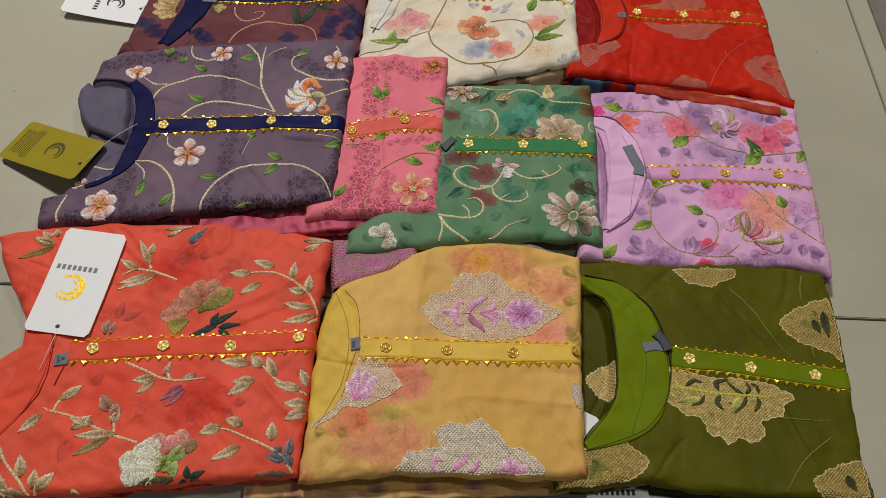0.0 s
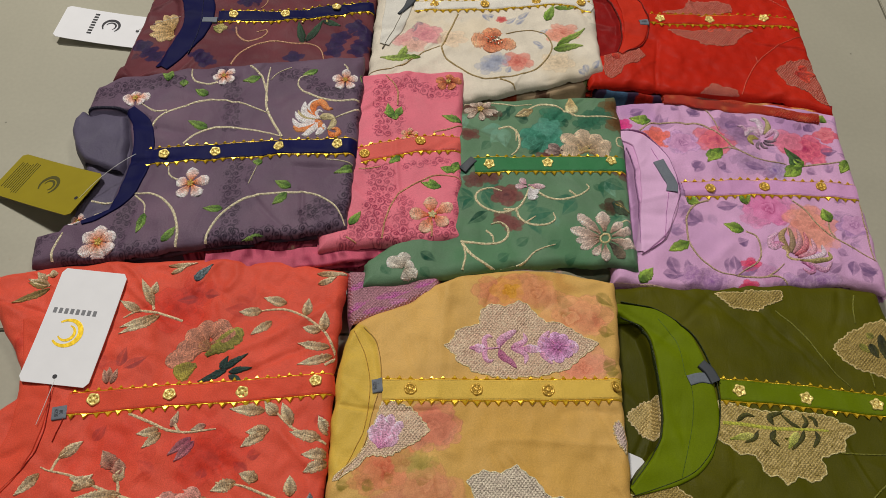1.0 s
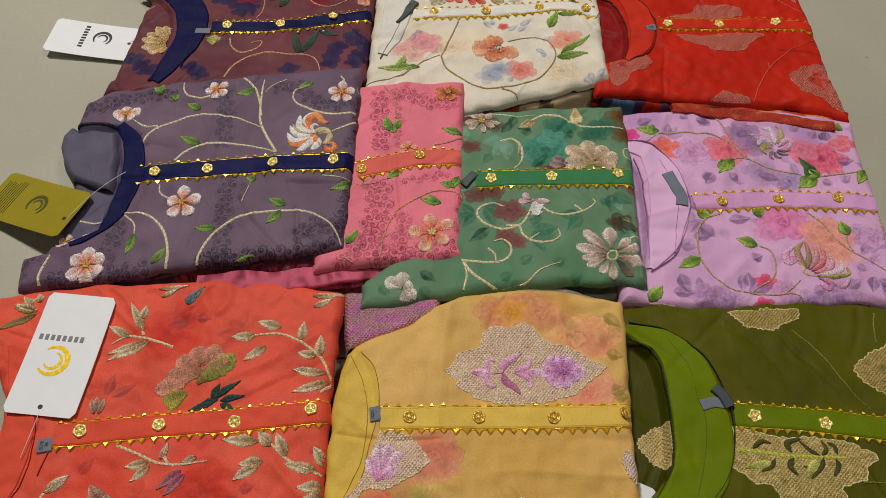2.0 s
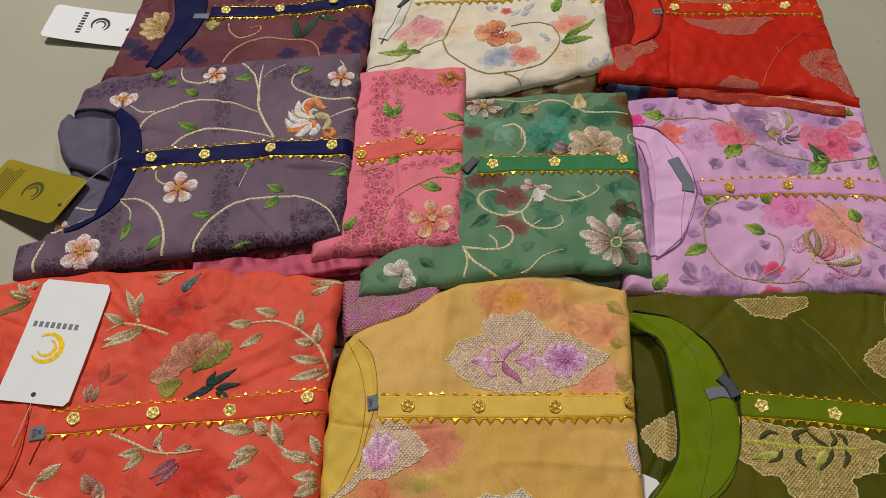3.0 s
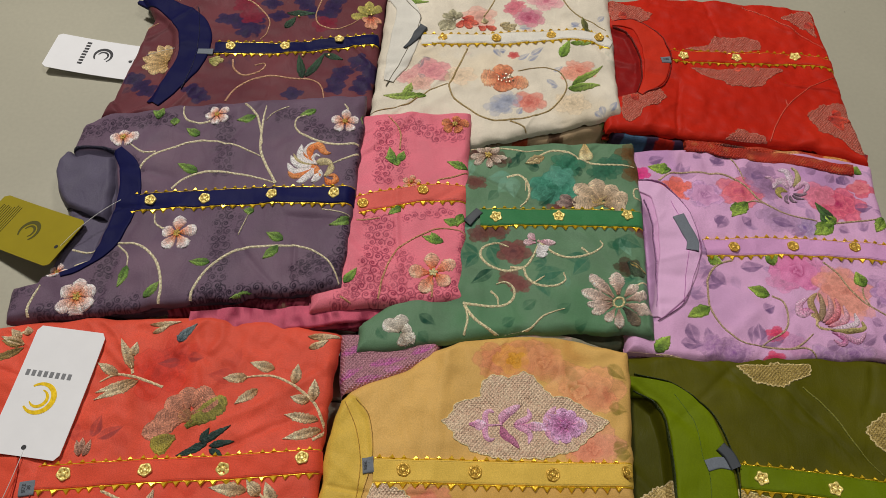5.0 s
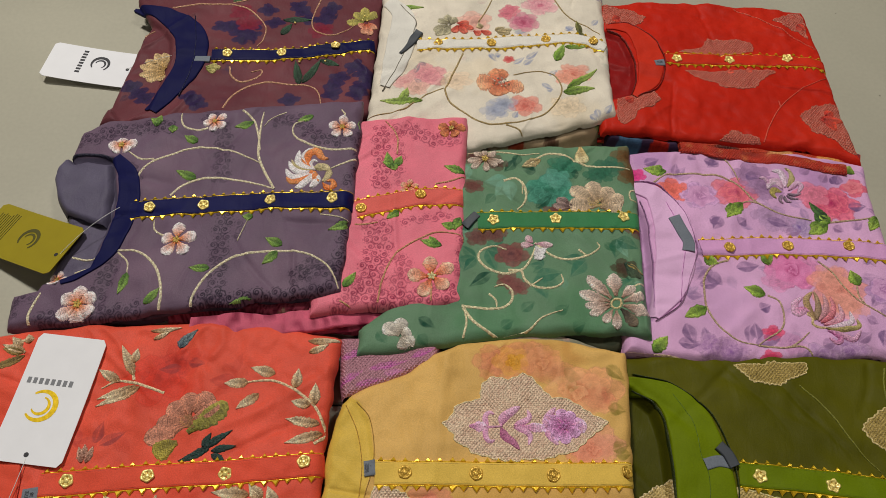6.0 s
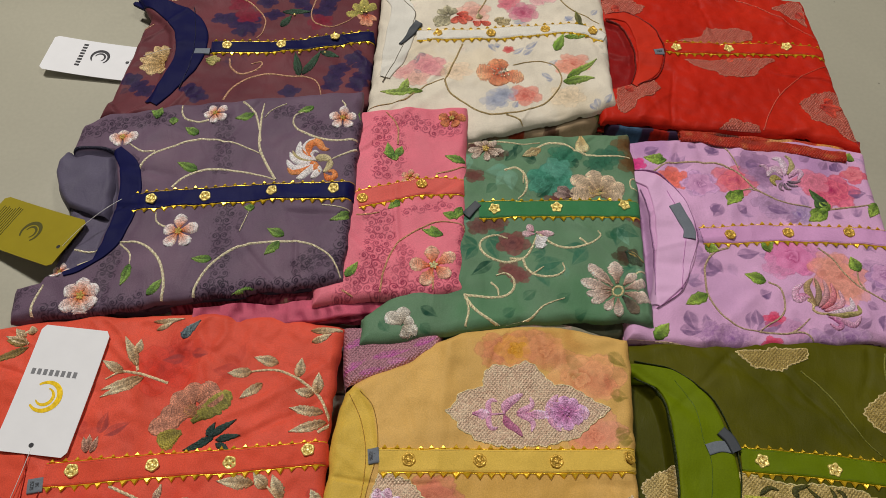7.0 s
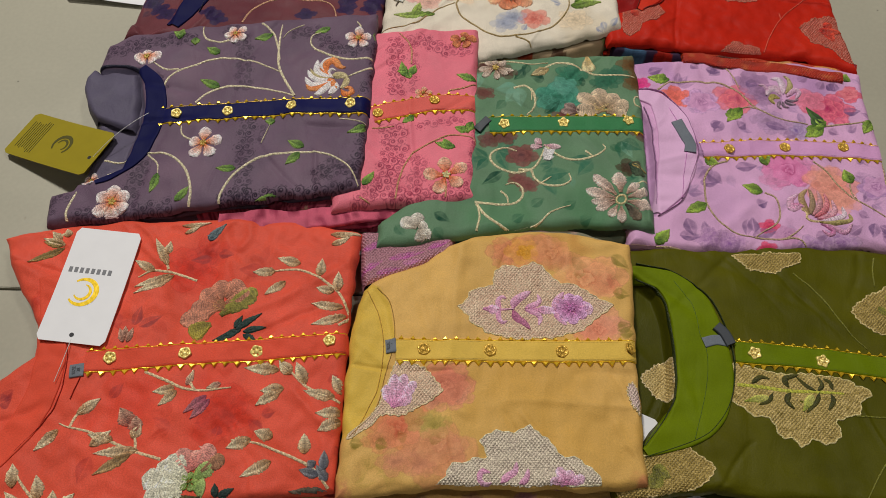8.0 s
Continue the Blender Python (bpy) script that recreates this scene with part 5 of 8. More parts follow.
cream_kurta = Kurta('cream_kurta', -0.1741, 0.3670, 5.33, 0.0310, 0.000,
    bottom=[(-53, -111), (2, -132), (45, -138), (82, -130), (129, -118), (166, -108), (199, -100)],
    right=[(199, -100), (198, -63), (203, -3), (205, 48), (209, 110), (216, 176)],
    top_side=[(-35, 178), (79, 180), (216, 176)],
    left=[(-53, -111), (-47, -48), (-39, 38), (-36, 94), (-35, 178)],
    base='e2d8c6', label='ivory white folded kurta with soft floral print',
    prints=[
        (strew, 16, 3, (-20, -95), (210, 110), ['b0b0bc', 'c4b8a8', 'c9a8a4', 'a8b0a0'], 12.0, 0.4),
        (bloom, (9.9, -43.3), 20, 'df9a9c', 0.7, 5, 0.8, 0.35, 'c47884'),
        (bloom, (-11.8, -51.0), 14, 'e2aca6', 0.7, 5, 0.8, 0.35, 'cf8c8c'),
        (bloom, (-1.3, -59.2), 13, 'e3b4a4', 0.6, 5, 0.8, 0.35),
        (frond, (-3.3, -39.7), (3.1, -26.6), 6, '7d7c88', 0.6),
        (frond, (3.7, -52.9), (-4.6, -46.3), 6, '7d7c88', 0.6),
        (frond, (9.1, -30.1), (-0.5, -24.9), 6, '7d7c88', 0.6),
        (frond, (74.8, -12.9), (82.5, -25.0), 7, '9097b0', 0.7),
        (frond, (99.4, -28.7), (112.6, -18.9), 7, '9097b0', 0.7),
        (frond, (112.3, -22.3), (128.3, -10.7), 7, '9097b0', 0.7),
        (frond, (109.0, -30.6), (122.3, -20.8), 7, '9097b0', 0.7),
        (frond, (125.9, -55.7), (137.9, -67.2), 7, '9097b0', 0.7),
        (frond, (134.2, -46.1), (145.1, -36.4), 7, '9097b0', 0.7),
        (frond, (129.5, -67.0), (137.0, -64.0), 7, '9097b0', 0.7),
        (frond, (75.7, -83.1), (94.4, -85.1), 7, '9097b0', 0.7),
        (frond, (76.9, -98.6), (89.1, -92.7), 7, '9097b0', 0.7),
        (frond, (93.0, -102.0), (98.4, -93.0), 7, '9097b0', 0.7),
        (frond, (169.6, -97.7), (176.9, -104.0), 7, '9097b0', 0.7),
        (frond, (176.3, -91.7), (179.3, -104.1), 7, '9097b0', 0.7),
        (frond, (184.9, -98.1), (193.8, -85.9), 7, '9097b0', 0.7),
        (frond, (188.4, 27.0), (197.1, 34.1), 7, '9097b0', 0.7),
        (frond, (158.2, 20.4), (170.3, 25.5), 7, '9097b0', 0.7),
        (frond, (160.4, 27.5), (169.4, 18.3), 7, '9097b0', 0.7),
        (frond, (103.3, 16.1), (118.8, 19.4), 7, '9097b0', 0.7),
        (frond, (80.7, -16.5), (88.2, -14.9), 7, '9097b0', 0.7),
        (bloom, (160.1, -43.4), 18, 'e2a08c', 0.65, 5, 0.8, 0.35, 'cc6a58'),
        (bloom, (150.8, -49.7), 11, 'e8a088', 0.6, 5, 0.8, 0.35),
        (bloom, (106.2, -85.4), 17, 'dd8c7c', 0.65, 5, 0.8, 0.35, 'c25a50'),
        (bloom, (115.0, 33.2), 17, 'cf7c92', 0.6, 6, 0.8, 0.35, 'a03858'),
        (bloom, (135.7, 59.4), 20, 'e4aab0', 0.6, 5, 0.8, 0.35, 'd07088'),
        (bloom, (103.9, 52.5), 10, 'd87a88', 0.7, 5, 0.8, 0.35),
        (bloom, (98.2, 45.2), 10, 'd87a88', 0.7, 5, 0.8, 0.35),
        (bloom, (95.1, -21.9), 6, 'd05a58', 0.7, 5, 0.8, 0.35),
        (bloom, (61.6, 34.9), 20, 'e6b0a0', 0.6, 5, 0.8, 0.35),
        (bloom, (109.8, 90.6), 20, 'e6b0a0', 0.6, 5, 0.8, 0.35),
        (bloom, (20.6, 100.0), 20, 'e6b0a0', 0.6, 5, 0.8, 0.35),
        (bloom, (154.8, 113.6), 20, 'e6b0a0', 0.6, 5, 0.8, 0.35),
        (bloom, (39.7, -50.5), 16, 'e6cdb0', 0.6, 5, 0.8, 0.35),
        (bloom, (148.5, -88.0), 18, 'e4cfb0', 0.6, 5, 0.8, 0.35),
        (bloom, (75.0, -92.4), 14, 'a4a9bc', 0.4, 5, 0.8, 0.35),
        (bloom, (85.2, -83.4), 14, 'a4a9bc', 0.4, 5, 0.8, 0.35),
        (bloom, (203.5, 77.2), 16, 'b0a4b4', 0.6, 5, 0.8, 0.35),
        (bloom, (197.9, 112.8), 16, 'b0a4b4', 0.6, 5, 0.8, 0.35),
        (wash, (64.5, -37.9), 35, 'e2cfae', 0.45, 1.0),
        (wash, (4.5, -19.9), 35, 'e2cfae', 0.45, 1.0),
        (wash, (154.3, -97.4), 35, 'e2cfae', 0.45, 1.0)])
red_kurta = Kurta('red_kurta', 0.0869, 0.3718, 1.77, 0.0270, 0.000,
    bottom=[(-75, -102), (-28, -101), (6, -106), (75, -112), (127, -113), (178, -130)],
    right=[(178, -130), (173, -92), (171, -35), (170, 18), (165, 83)],
    top_side=[(-60, 82), (-6, 91), (53, 92), (165, 83)],
    left=[(-75, -102), (-72, -30), (-65, 49), (-60, 82)],
    base='c22818', label='bright red folded kurta with silver woven motifs',
    neck=[(-78, 42), (-57, 40), (-42, 29), (-34, 2), (-33, -29), (-39, -51), (-56, -59), (-86, -63)],
    prints=[
        (wash, (54.0, -72.1), 50, 'b02013', 0.45, 1.0),
        (wash, (16.0, 39.4), 50, 'b02013', 0.45, 1.0),
        (wash, (112.9, -44.9), 50, 'b02013', 0.45, 1.0),
        (wash, (105.7, 59.6), 40, 'd2321e', 0.5, 1.0),
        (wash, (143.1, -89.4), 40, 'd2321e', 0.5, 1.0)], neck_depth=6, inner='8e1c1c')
orange_kurta.placket([(0.0, 0.0), (77.6, 0.5), (135.8, -0.6), (206.6, -0.0)], 8.5, 'e2553e')
orange_kurta.button((19.1, 2.0))
orange_kurta.button((77.8, 0.8))
orange_kurta.button((134.0, -1.6))
orange_kurta.button((192.1, 2.5))
yellow_kurta.placket([(0.0, 0.0), (68.4, -0.3), (130.2, -0.7), (192.6, 0.0)], 8.5, 'e6c058')
yellow_kurta.button((22.3, 0.4), 'brass')
yellow_kurta.button((75.1, -0.0), 'brass')
yellow_kurta.button((132.5, -1.0), 'brass')
yellow_kurta.button((187.3, 1.7), 'brass')
olive_kurta.placket([(0.0, 0.0), (73.2, 1.4), (158.7, 0.0)], 9, '687a06')
olive_kurta.button((15.8, 0.4), 'star')
olive_kurta.button((69.9, -0.3), 'star')
olive_kurta.button((126.9, 0.6), 'star')
purple_kurta.placket([(-0.5, -0.7), (65.1, -1.2), (127.0, -3.1), (198.7, -8.4)], 8.5, '16184c')
purple_kurta.button((17.9, 0.0))
purple_kurta.button((66.0, -1.6))
purple_kurta.button((126.1, -3.4))
purple_kurta.button((181.1, -5.8))
pink_kurta.placket([(0.0, 0.0), (58.0, 4.2), (97.5, -0.7)], 8.5, 'e2685f')
pink_kurta.button((4.9, -0.0), 'brass')
pink_kurta.button((59.6, 6.7), 'brass')
green_kurta.placket([(0.0, 0.0), (71.0, 1.8), (145.0, 0.0)], 8.5, '3f8052')
green_kurta.button((14.2, 0.7), 'star')
green_kurta.button((70.1, 2.6), 'star')
green_kurta.button((130.9, 3.7), 'star')
lilac_kurta.placket([(0.0, 0.0), (77.8, 3.0), (169.2, -0.7)], 8.5, 'd89fce')
lilac_kurta.button((25.7, 0.3), 'brass')
lilac_kurta.button((78.6, 3.0), 'brass')
lilac_kurta.button((133.7, 3.8), 'brass')
maroon_kurta.placket([(0.0, 0.0), (65.9, -5.2), (117.3, -2.1), (169.3, -0.0)], 7.5, '141544')
maroon_kurta.button((16.3, 0.1))
maroon_kurta.button((72.2, -3.2))
maroon_kurta.button((128.3, 1.8))
cream_kurta.placket([(0.0, 0.0), (77.0, 0.5), (140.0, 5.5), (172.8, 5.8), (198.8, -6.3)], 7, 'e6e1d6')
cream_kurta.button((22.3, 0.9), 'brass')
cream_kurta.button((78.2, 0.1), 'brass')
cream_kurta.button((136.5, 5.5), 'brass')
cream_kurta.button((186.4, 1.7), 'brass')
red_kurta.placket([(0.0, 0.0), (66.5, 0.4), (128.3, 2.1), (170.3, -3.9)], 7, 'cb301c')
red_kurta.button((12.5, -0.3), 'star')
red_kurta.button((67.9, 0.4), 'star')
red_kurta.button((129.5, 4.9), 'star')
orange_kurta.band([(-38.3, 78.4), (-29.6, 31.4), (-28.0, -9.0), (-37.8, -43.2), (-58.3, -71.9)], [9, 11, 12, 12, 10], dyed('e2553e'), 'collar')
olive_kurta.band([(-90.3, 63.7), (-53.9, 57.5), (-35.9, 36.8), (-28.7, 8.9), (-25.2, -15.3), (-27.1, -39.4), (-37.5, -61.1), (-73.8, -90.6)], [5, 9, 18, 22, 23, 21, 15, 4], dyed('6c7d05'), 'collar', 2.0)
purple_kurta.band([(-22.1, 61.4), (-8.2, 40.5), (-3.0, 12.8), (-6.2, -16.7), (-15.1, -46.0), (-33.9, -63.7), (-48.9, -69.9)], [5, 9, 10, 10, 8, 4, 2], dyed('141646'), 'collar', 1.5)
lilac_kurta.band([(-55.2, 65.0), (-33.5, 57.3), (-22.4, 30.1), (-21.7, 1.5), (-26.6, -21.5), (-35.6, -44.0), (-50.5, -69.1)], [5, 11, 17, 18, 17, 13, 4], dyed('e6b8de'), 'collar', 1.8)
maroon_kurta.band([(-89.4, 85.5), (-51.8, 64.4), (-27.7, 39.1), (-20.7, 13.4), (-23.7, -13.8), (-37.1, -42.1), (-56.8, -70.2)], [2, 8, 15, 17, 15, 11, 8], dyed('141544'), 'collar', 1.8)
cream_kurta.band([(-29.5, 66.3), (-15.6, 47.4), (-14.6, 22.1), (-21.2, -19.4), (-33.3, -58.5)], [8, 13, 15, 13, 5], dyed('e0dcd2'), 'collar', 1.5)
red_kurta.band([(-58.0, 44.5), (-32.4, 42.3), (-18.0, 18.0), (-16.1, -9.1), (-21.3, -33.7), (-37.1, -54.3)], [3, 8, 13, 14, 11, 3], dyed('c93320'), 'collar', 1.6)
purple_kurta.fold('inner_back', 0.0330, [(-60, 1), (-42, -11), (-15, -20)], [(-19, -14), (-17, 23), (-24, 68)], [(-61, 60), (-47, 62), (-18, 58)], [(-65, 7), (-73, 22), (-78, 39), (-79, 55), (-75, 65), (-68, 71)], '605a6e', (), None, 'plain grey-purple lining of the back neck')
olive_kurta.thin_line([(-79.9, 70.8), (-47.9, 67.0), (-20.9, 49.0), (-6.7, 21.7), (-1.1, -8.8), (-5.3, -39.2), (-16.9, -61.0), (-33.4, -75.9), (-73.7, -94.3)], '25300a')
olive_kurta.thin_line([(-47.9, 58.4), (-32.9, 37.3), (-28.7, 12.1), (-23.1, -5.8), (-24.8, -33.2), (-30.0, -54.3), (-36.1, -76.3)], '44590a', 0.9)
olive_kurta.thin_line([(-79.5, 58.8), (-59.7, 46.5), (-52.0, 18.2), (-48.8, -12.6), (-48.6, -36.6), (-55.4, -57.9), (-73.9, -85.7)], '25300a', 1.4)
lilac_kurta.thin_line([(-50.5, 70.7), (-29.6, 69.0), (-12.4, 46.2), (-3.6, 12.4), (-4.0, -4.1), (-14.4, -30.4), (-26.4, -55.9), (-50.1, -72.7)], '9a6c94', 0.8)
lilac_kurta.thin_line([(-23.2, 49.1), (-16.5, 21.9), (-15.0, -1.4), (-20.6, -27.5), (-26.2, -54.3)], 'b070a8', 0.8)
lilac_kurta.thin_line([(-48.2, 49.5), (-44.2, 32.3), (-43.9, 0.4), (-45.9, -28.8), (-49.6, -60.0)], 'a878a6', 0.9)
red_kurta.thin_line([(-56.4, 46.6), (-34.5, 49.5), (-13.2, 35.0), (-2.0, 10.8), (-2.1, -16.1), (-12.8, -42.5), (-34.5, -54.9)], '7a140c')
red_kurta.thin_line([(-56.9, 40.4), (-42.3, 28.9), (-33.9, 1.7), (-33.0, -28.6), (-39.5, -50.8)], '6a100a', 1.3)
yellow_kurta.thin_line([(-33.4, -69.9), (-14.2, -47.6), (-7.7, -20.3), (-1.3, 11.2), (-5.6, 40.7), (-16.7, 54.8)], '9a7430', 0.7, 0.8)
yellow_kurta.thin_line([(-25.2, 52.9), (-14.9, 30.9), (-10.0, 3.3), (-13.0, -29.2), (-19.7, -46.3), (-30.7, -71.2)], 'ae8434', 0.7, 0.8)
orange_kurta.thin_line([(-27.8, 77.9), (-17.3, 27.3), (-14.3, -6.5), (-20.2, -38.0), (-42.7, -67.0)], 'a82c1c', 0.7, 1.6)
orange_kurta.thin_line([(2.1, 10.9), (1.3, -2.4), (-7.3, -29.4)], 'a82c1c', 0.7, 1.6)
cream_kurta.thin_line([(-16.7, 58.6), (-3.0, 39.9), (-0.6, 29.0), (-9.9, -2.6), (-20.0, -29.4), (-35.7, -64.8)], '7a7264', 0.8)
maroon_kurta.thin_line([(-20.7, 60.9), (-17.2, 19.7), (-20.5, -22.0), (-29.5, -55.0)], '0c0d30', 1.0)
# flap's navy underside and the shadow below it, drawn as one strip
purple_kurta.thin_line([(-67.8, 67.2), (-59.8, 67.9), (-48.3, 67.1), (-34.9, 64.4), (-22.8, 59.8)], '17152c', 3.0, 1.5)
orange_kurta.vine([(82.7, 65.1), (63.2, 73.5), (46.7, 78.1), (33.0, 73.1)], 3.0, 'dcc09a')
orange_kurta.vine([(208.6, 24.3), (200.3, 44.6), (183.7, 60.2), (167.1, 69.3), (150.8, 70.1), (137.9, 66.9)], 3.0, 'dcc09a')
orange_kurta.vine([(47.4, -11.5), (64.9, -20.6), (79.1, -27.9), (95.8, -30.4), (115.1, -29.9)], 3.0, 'dcc09a')
orange_kurta.vine([(201.6, -49.8), (186.4, -42.0), (172.5, -33.1), (161.4, -21.1), (153.4, -14.0)], 3.0, 'dcc09a')
orange_kurta.vine([(66.0, -81.8), (45.7, -73.8), (27.4, -65.2), (8.7, -55.7), (-6.3, -51.2), (-13.2, -47.7)], 3.0, 'dcc09a')
orange_kurta.vine([(188.8, -112.5), (179.2, -98.7), (164.5, -89.0), (149.6, -81.5), (134.7, -74.6), (117.0, -71.2)], 3.0, 'dcc09a')
orange_kurta.vine([(-12.7, -117.7), (-21.0, -105.6), (-31.6, -93.7), (-41.6, -78.8)], 3.0, 'dcc09a')
orange_kurta.vine([(-31.5, 107.7), (-39.4, 115.8), (-29.2, 122.1)], 3.0, 'dcc09a')
orange_kurta.vine([(58.0, 77.5), (55.0, 89.1), (50.6, 98.9)], 3.0, 'dcc09a')
orange_kurta.vine([(172.5, -33.1), (167.6, -23.1), (165.7, -13.7)], 3.0, 'dcc09a')
orange_kurta.vine([(45.7, -73.8), (45.0, -64.8), (40.0, -53.9)], 3.0, 'dcc09a')
orange_kurta.vine([(86.8, -29.9), (82.9, -21.6), (85.1, -13.6)], 3.0, 'dcc09a')
orange_kurta.vine([(-4.9, -51.2), (-1.9, -43.7), (5.5, -36.4)], 3.0, 'dcc09a')
orange_kurta.vine([(-7.9, -117.4), (-7.0, -107.8)], 3.0, 'dcc09a')
orange_kurta.vine([(-74.1, 144.1), (-78.6, 134.2)], 3.0, 'dcc09a')
orange_kurta.vine([(199.1, 16.0), (207.0, 20.9), (209.5, 26.1)], 3.0, 'dcc09a')
orange_kurta.leaf((57.5, 81.3), (45.6, 107.7), 8, 'a87c50', 'f0dab4')
orange_kurta.leaf((55.3, 92.1), (58.1, 104.4), 8, 'a87c50', 'f0dab4')
orange_kurta.leaf((46.8, 77.3), (29.3, 88.7), 8, 'a87c50', 'f0dab4')
orange_kurta.leaf((60.2, 72.6), (31.1, 64.0), 8, 'a87c50', 'f0dab4')
orange_kurta.leaf((63.5, 71.3), (30.9, 58.1), 8, 'a87c50', 'f0dab4')
orange_kurta.leaf((-31.7, 108.5), (-50.8, 116.4), 8, 'a87c50', 'f0dab4')
orange_kurta.leaf((-35.6, 112.5), (-43.9, 122.7), 8, 'a87c50', 'f0dab4')
orange_kurta.leaf((-29.8, 116.2), (-31.8, 124.2), 8, 'a87c50', 'f0dab4')
orange_kurta.leaf((168.5, 75.3), (149.2, 81.6), 9, 'a87c50', 'f0dab4')
orange_kurta.leaf((147.5, 69.5), (128.7, 69.6), 9, 'a87c50', 'f0dab4')
orange_kurta.leaf((156.2, 59.0), (139.1, 47.7), 9, 'a87c50', 'f0dab4')
orange_kurta.leaf((184.4, 60.9), (187.3, 77.5), 9, 'a87c50', 'f0dab4')
orange_kurta.leaf((199.0, 46.1), (200.7, 63.9), 9, 'a87c50', 'f0dab4')
orange_kurta.leaf((196.4, 46.6), (181.7, 51.0), 9, 'a87c50', 'f0dab4')
orange_kurta.leaf((203.7, 30.7), (177.3, 37.4), 9, 'a87c50', 'f0dab4')
orange_kurta.leaf((205.7, 23.4), (176.9, 18.2), 9, 'a87c50', 'f0dab4')
orange_kurta.leaf((71.6, -26.8), (54.7, -28.7), 8, 'a87c50', 'f0dab4')
orange_kurta.leaf((73.3, -29.2), (59.9, -40.1), 8, 'a87c50', 'f0dab4')
orange_kurta.leaf((96.2, -34.6), (79.8, -47.5), 8, 'a04a62', 'c07a80')
orange_kurta.leaf((98.9, -37.9), (84.7, -52.5), 8, 'a04a62', 'c07a80')
orange_kurta.leaf((80.4, -25.4), (85.7, -13.6), 6, 'b07868', 'e0c8a8')
orange_kurta.leaf((107.3, -26.2), (95.6, -28.8), 6, 'b07868', 'e0c8a8')
orange_kurta.leaf((152.1, -18.2), (124.5, -14.1), 10, 'a87c50', 'f0dab4')
orange_kurta.leaf((153.0, -35.2), (134.2, -46.0), 10, 'a87c50', 'f0dab4')
orange_kurta.leaf((155.9, -33.8), (138.0, -35.0), 10, 'a87c50', 'f0dab4')
orange_kurta.leaf((195.5, -44.7), (171.2, -36.9), 10, 'a87c50', 'f0dab4')
orange_kurta.leaf((201.5, -41.9), (193.6, -26.1), 10, 'a87c50', 'f0dab4')
orange_kurta.leaf((200.5, -57.0), (180.2, -55.8), 10, 'a87c50', 'f0dab4')
orange_kurta.leaf((199.4, -62.6), (181.2, -68.9), 10, 'a87c50', 'f0dab4')
orange_kurta.leaf((172.5, -31.8), (165.6, -13.0), 10, 'a87c50', 'f0dab4')
orange_kurta.leaf((161.5, -22.7), (151.7, -10.6), 10, 'a87c50', 'f0dab4')
orange_kurta.leaf((-13.2, -52.6), (-29.2, -67.2), 9, 'a87c50', 'f0dab4')
orange_kurta.leaf((-0.8, -41.6), (15.6, -30.7), 9, 'a87c50', 'f0dab4')
orange_kurta.leaf((28.7, -64.4), (9.7, -58.2), 9, 'a87c50', 'f0dab4')
orange_kurta.leaf((12.1, -67.3), (26.6, -56.7), 9, 'a87c50', 'f0dab4')
orange_kurta.leaf((42.8, -63.8), (47.9, -52.8), 9, 'a87c50', 'f0dab4')
orange_kurta.leaf((48.4, -73.1), (15.3, -72.9), 9, 'a87c50', 'f0dab4')
orange_kurta.leaf((43.1, -75.7), (16.5, -88.7), 9, '8a6a40', 'c0a070')
orange_kurta.leaf((40.0, -53.9), (31.5, -39.4), 12, 'a85848', 'c9a088')
orange_kurta.leaf((43.5, -58.6), (44.1, -46.4), 12, 'a85848', 'c9a088')
orange_kurta.leaf((131.6, -71.4), (113.2, -77.0), 10, 'a87c50', 'f0dab4')
orange_kurta.leaf((148.5, -71.8), (134.1, -66.1), 10, 'a87c50', 'f0dab4')
orange_kurta.leaf((171.9, -86.4), (171.9, -70.8), 10, 'a87c50', 'f0dab4')
orange_kurta.leaf((147.2, -89.4), (124.4, -99.1), 10, 'a87c50', 'f0dab4')
orange_kurta.leaf((182.2, -102.6), (167.7, -97.4), 8, '5a5c68', '8c8c90')
orange_kurta.leaf((185.6, -99.1), (186.6, -84.4), 8, '5a5c68', '8c8c90')
orange_kurta.leaf((179.2, -96.6), (174.7, -91.9), 8, '5a5c68', '8c8c90')
orange_kurta.leaf((188.1, -107.3), (180.6, -95.2), 8, '5a5c68', '8c8c90')
orange_kurta.leaf((189.8, -116.6), (159.8, -111.9), 9, '4a4a40', '6a5a48')
orange_kurta.leaf((-20.1, -103.4), (-23.6, -85.6), 10, 'a87c50', 'f0dab4')
orange_kurta.leaf((-10.0, -112.4), (-9.7, -97.9), 10, 'a87c50', 'f0dab4')
orange_kurta.leaf((-7.0, -113.9), (5.9, -101.1), 10, 'a87c50', 'f0dab4')
orange_kurta.leaf((-27.0, -116.2), (-44.8, -95.7), 10, 'a87c50', 'f0dab4')
orange_kurta.leaf((-39.9, -93.2), (-42.2, -75.8), 10, 'a87c50', 'f0dab4')
orange_kurta.leaf((-15.8, -118.3), (-35.7, -112.9), 10, 'a87c50', 'f0dab4')
orange_kurta.leaf((19.6, -120.5), (26.0, -118.2), 10, 'a87c50', 'f0dab4')
orange_kurta.leaf((194.4, 101.3), (222.1, 100.1), 7, 'a87c50', 'f0dab4')
orange_kurta.leaf((195.0, 91.1), (211.0, 96.6), 7, 'a87c50', 'f0dab4')
orange_kurta.leaf((-31.1, 105.3), (-60.1, 93.7), 8, '7a6030', 'a08850')
orange_kurta.leaf((-33.3, 108.5), (-50.2, 113.2), 8, '7a6030', 'a08850')
orange_kurta.leaf((89.2, 106.1), (105.5, 116.5), 9, '4a5a64', '7a8a8c')
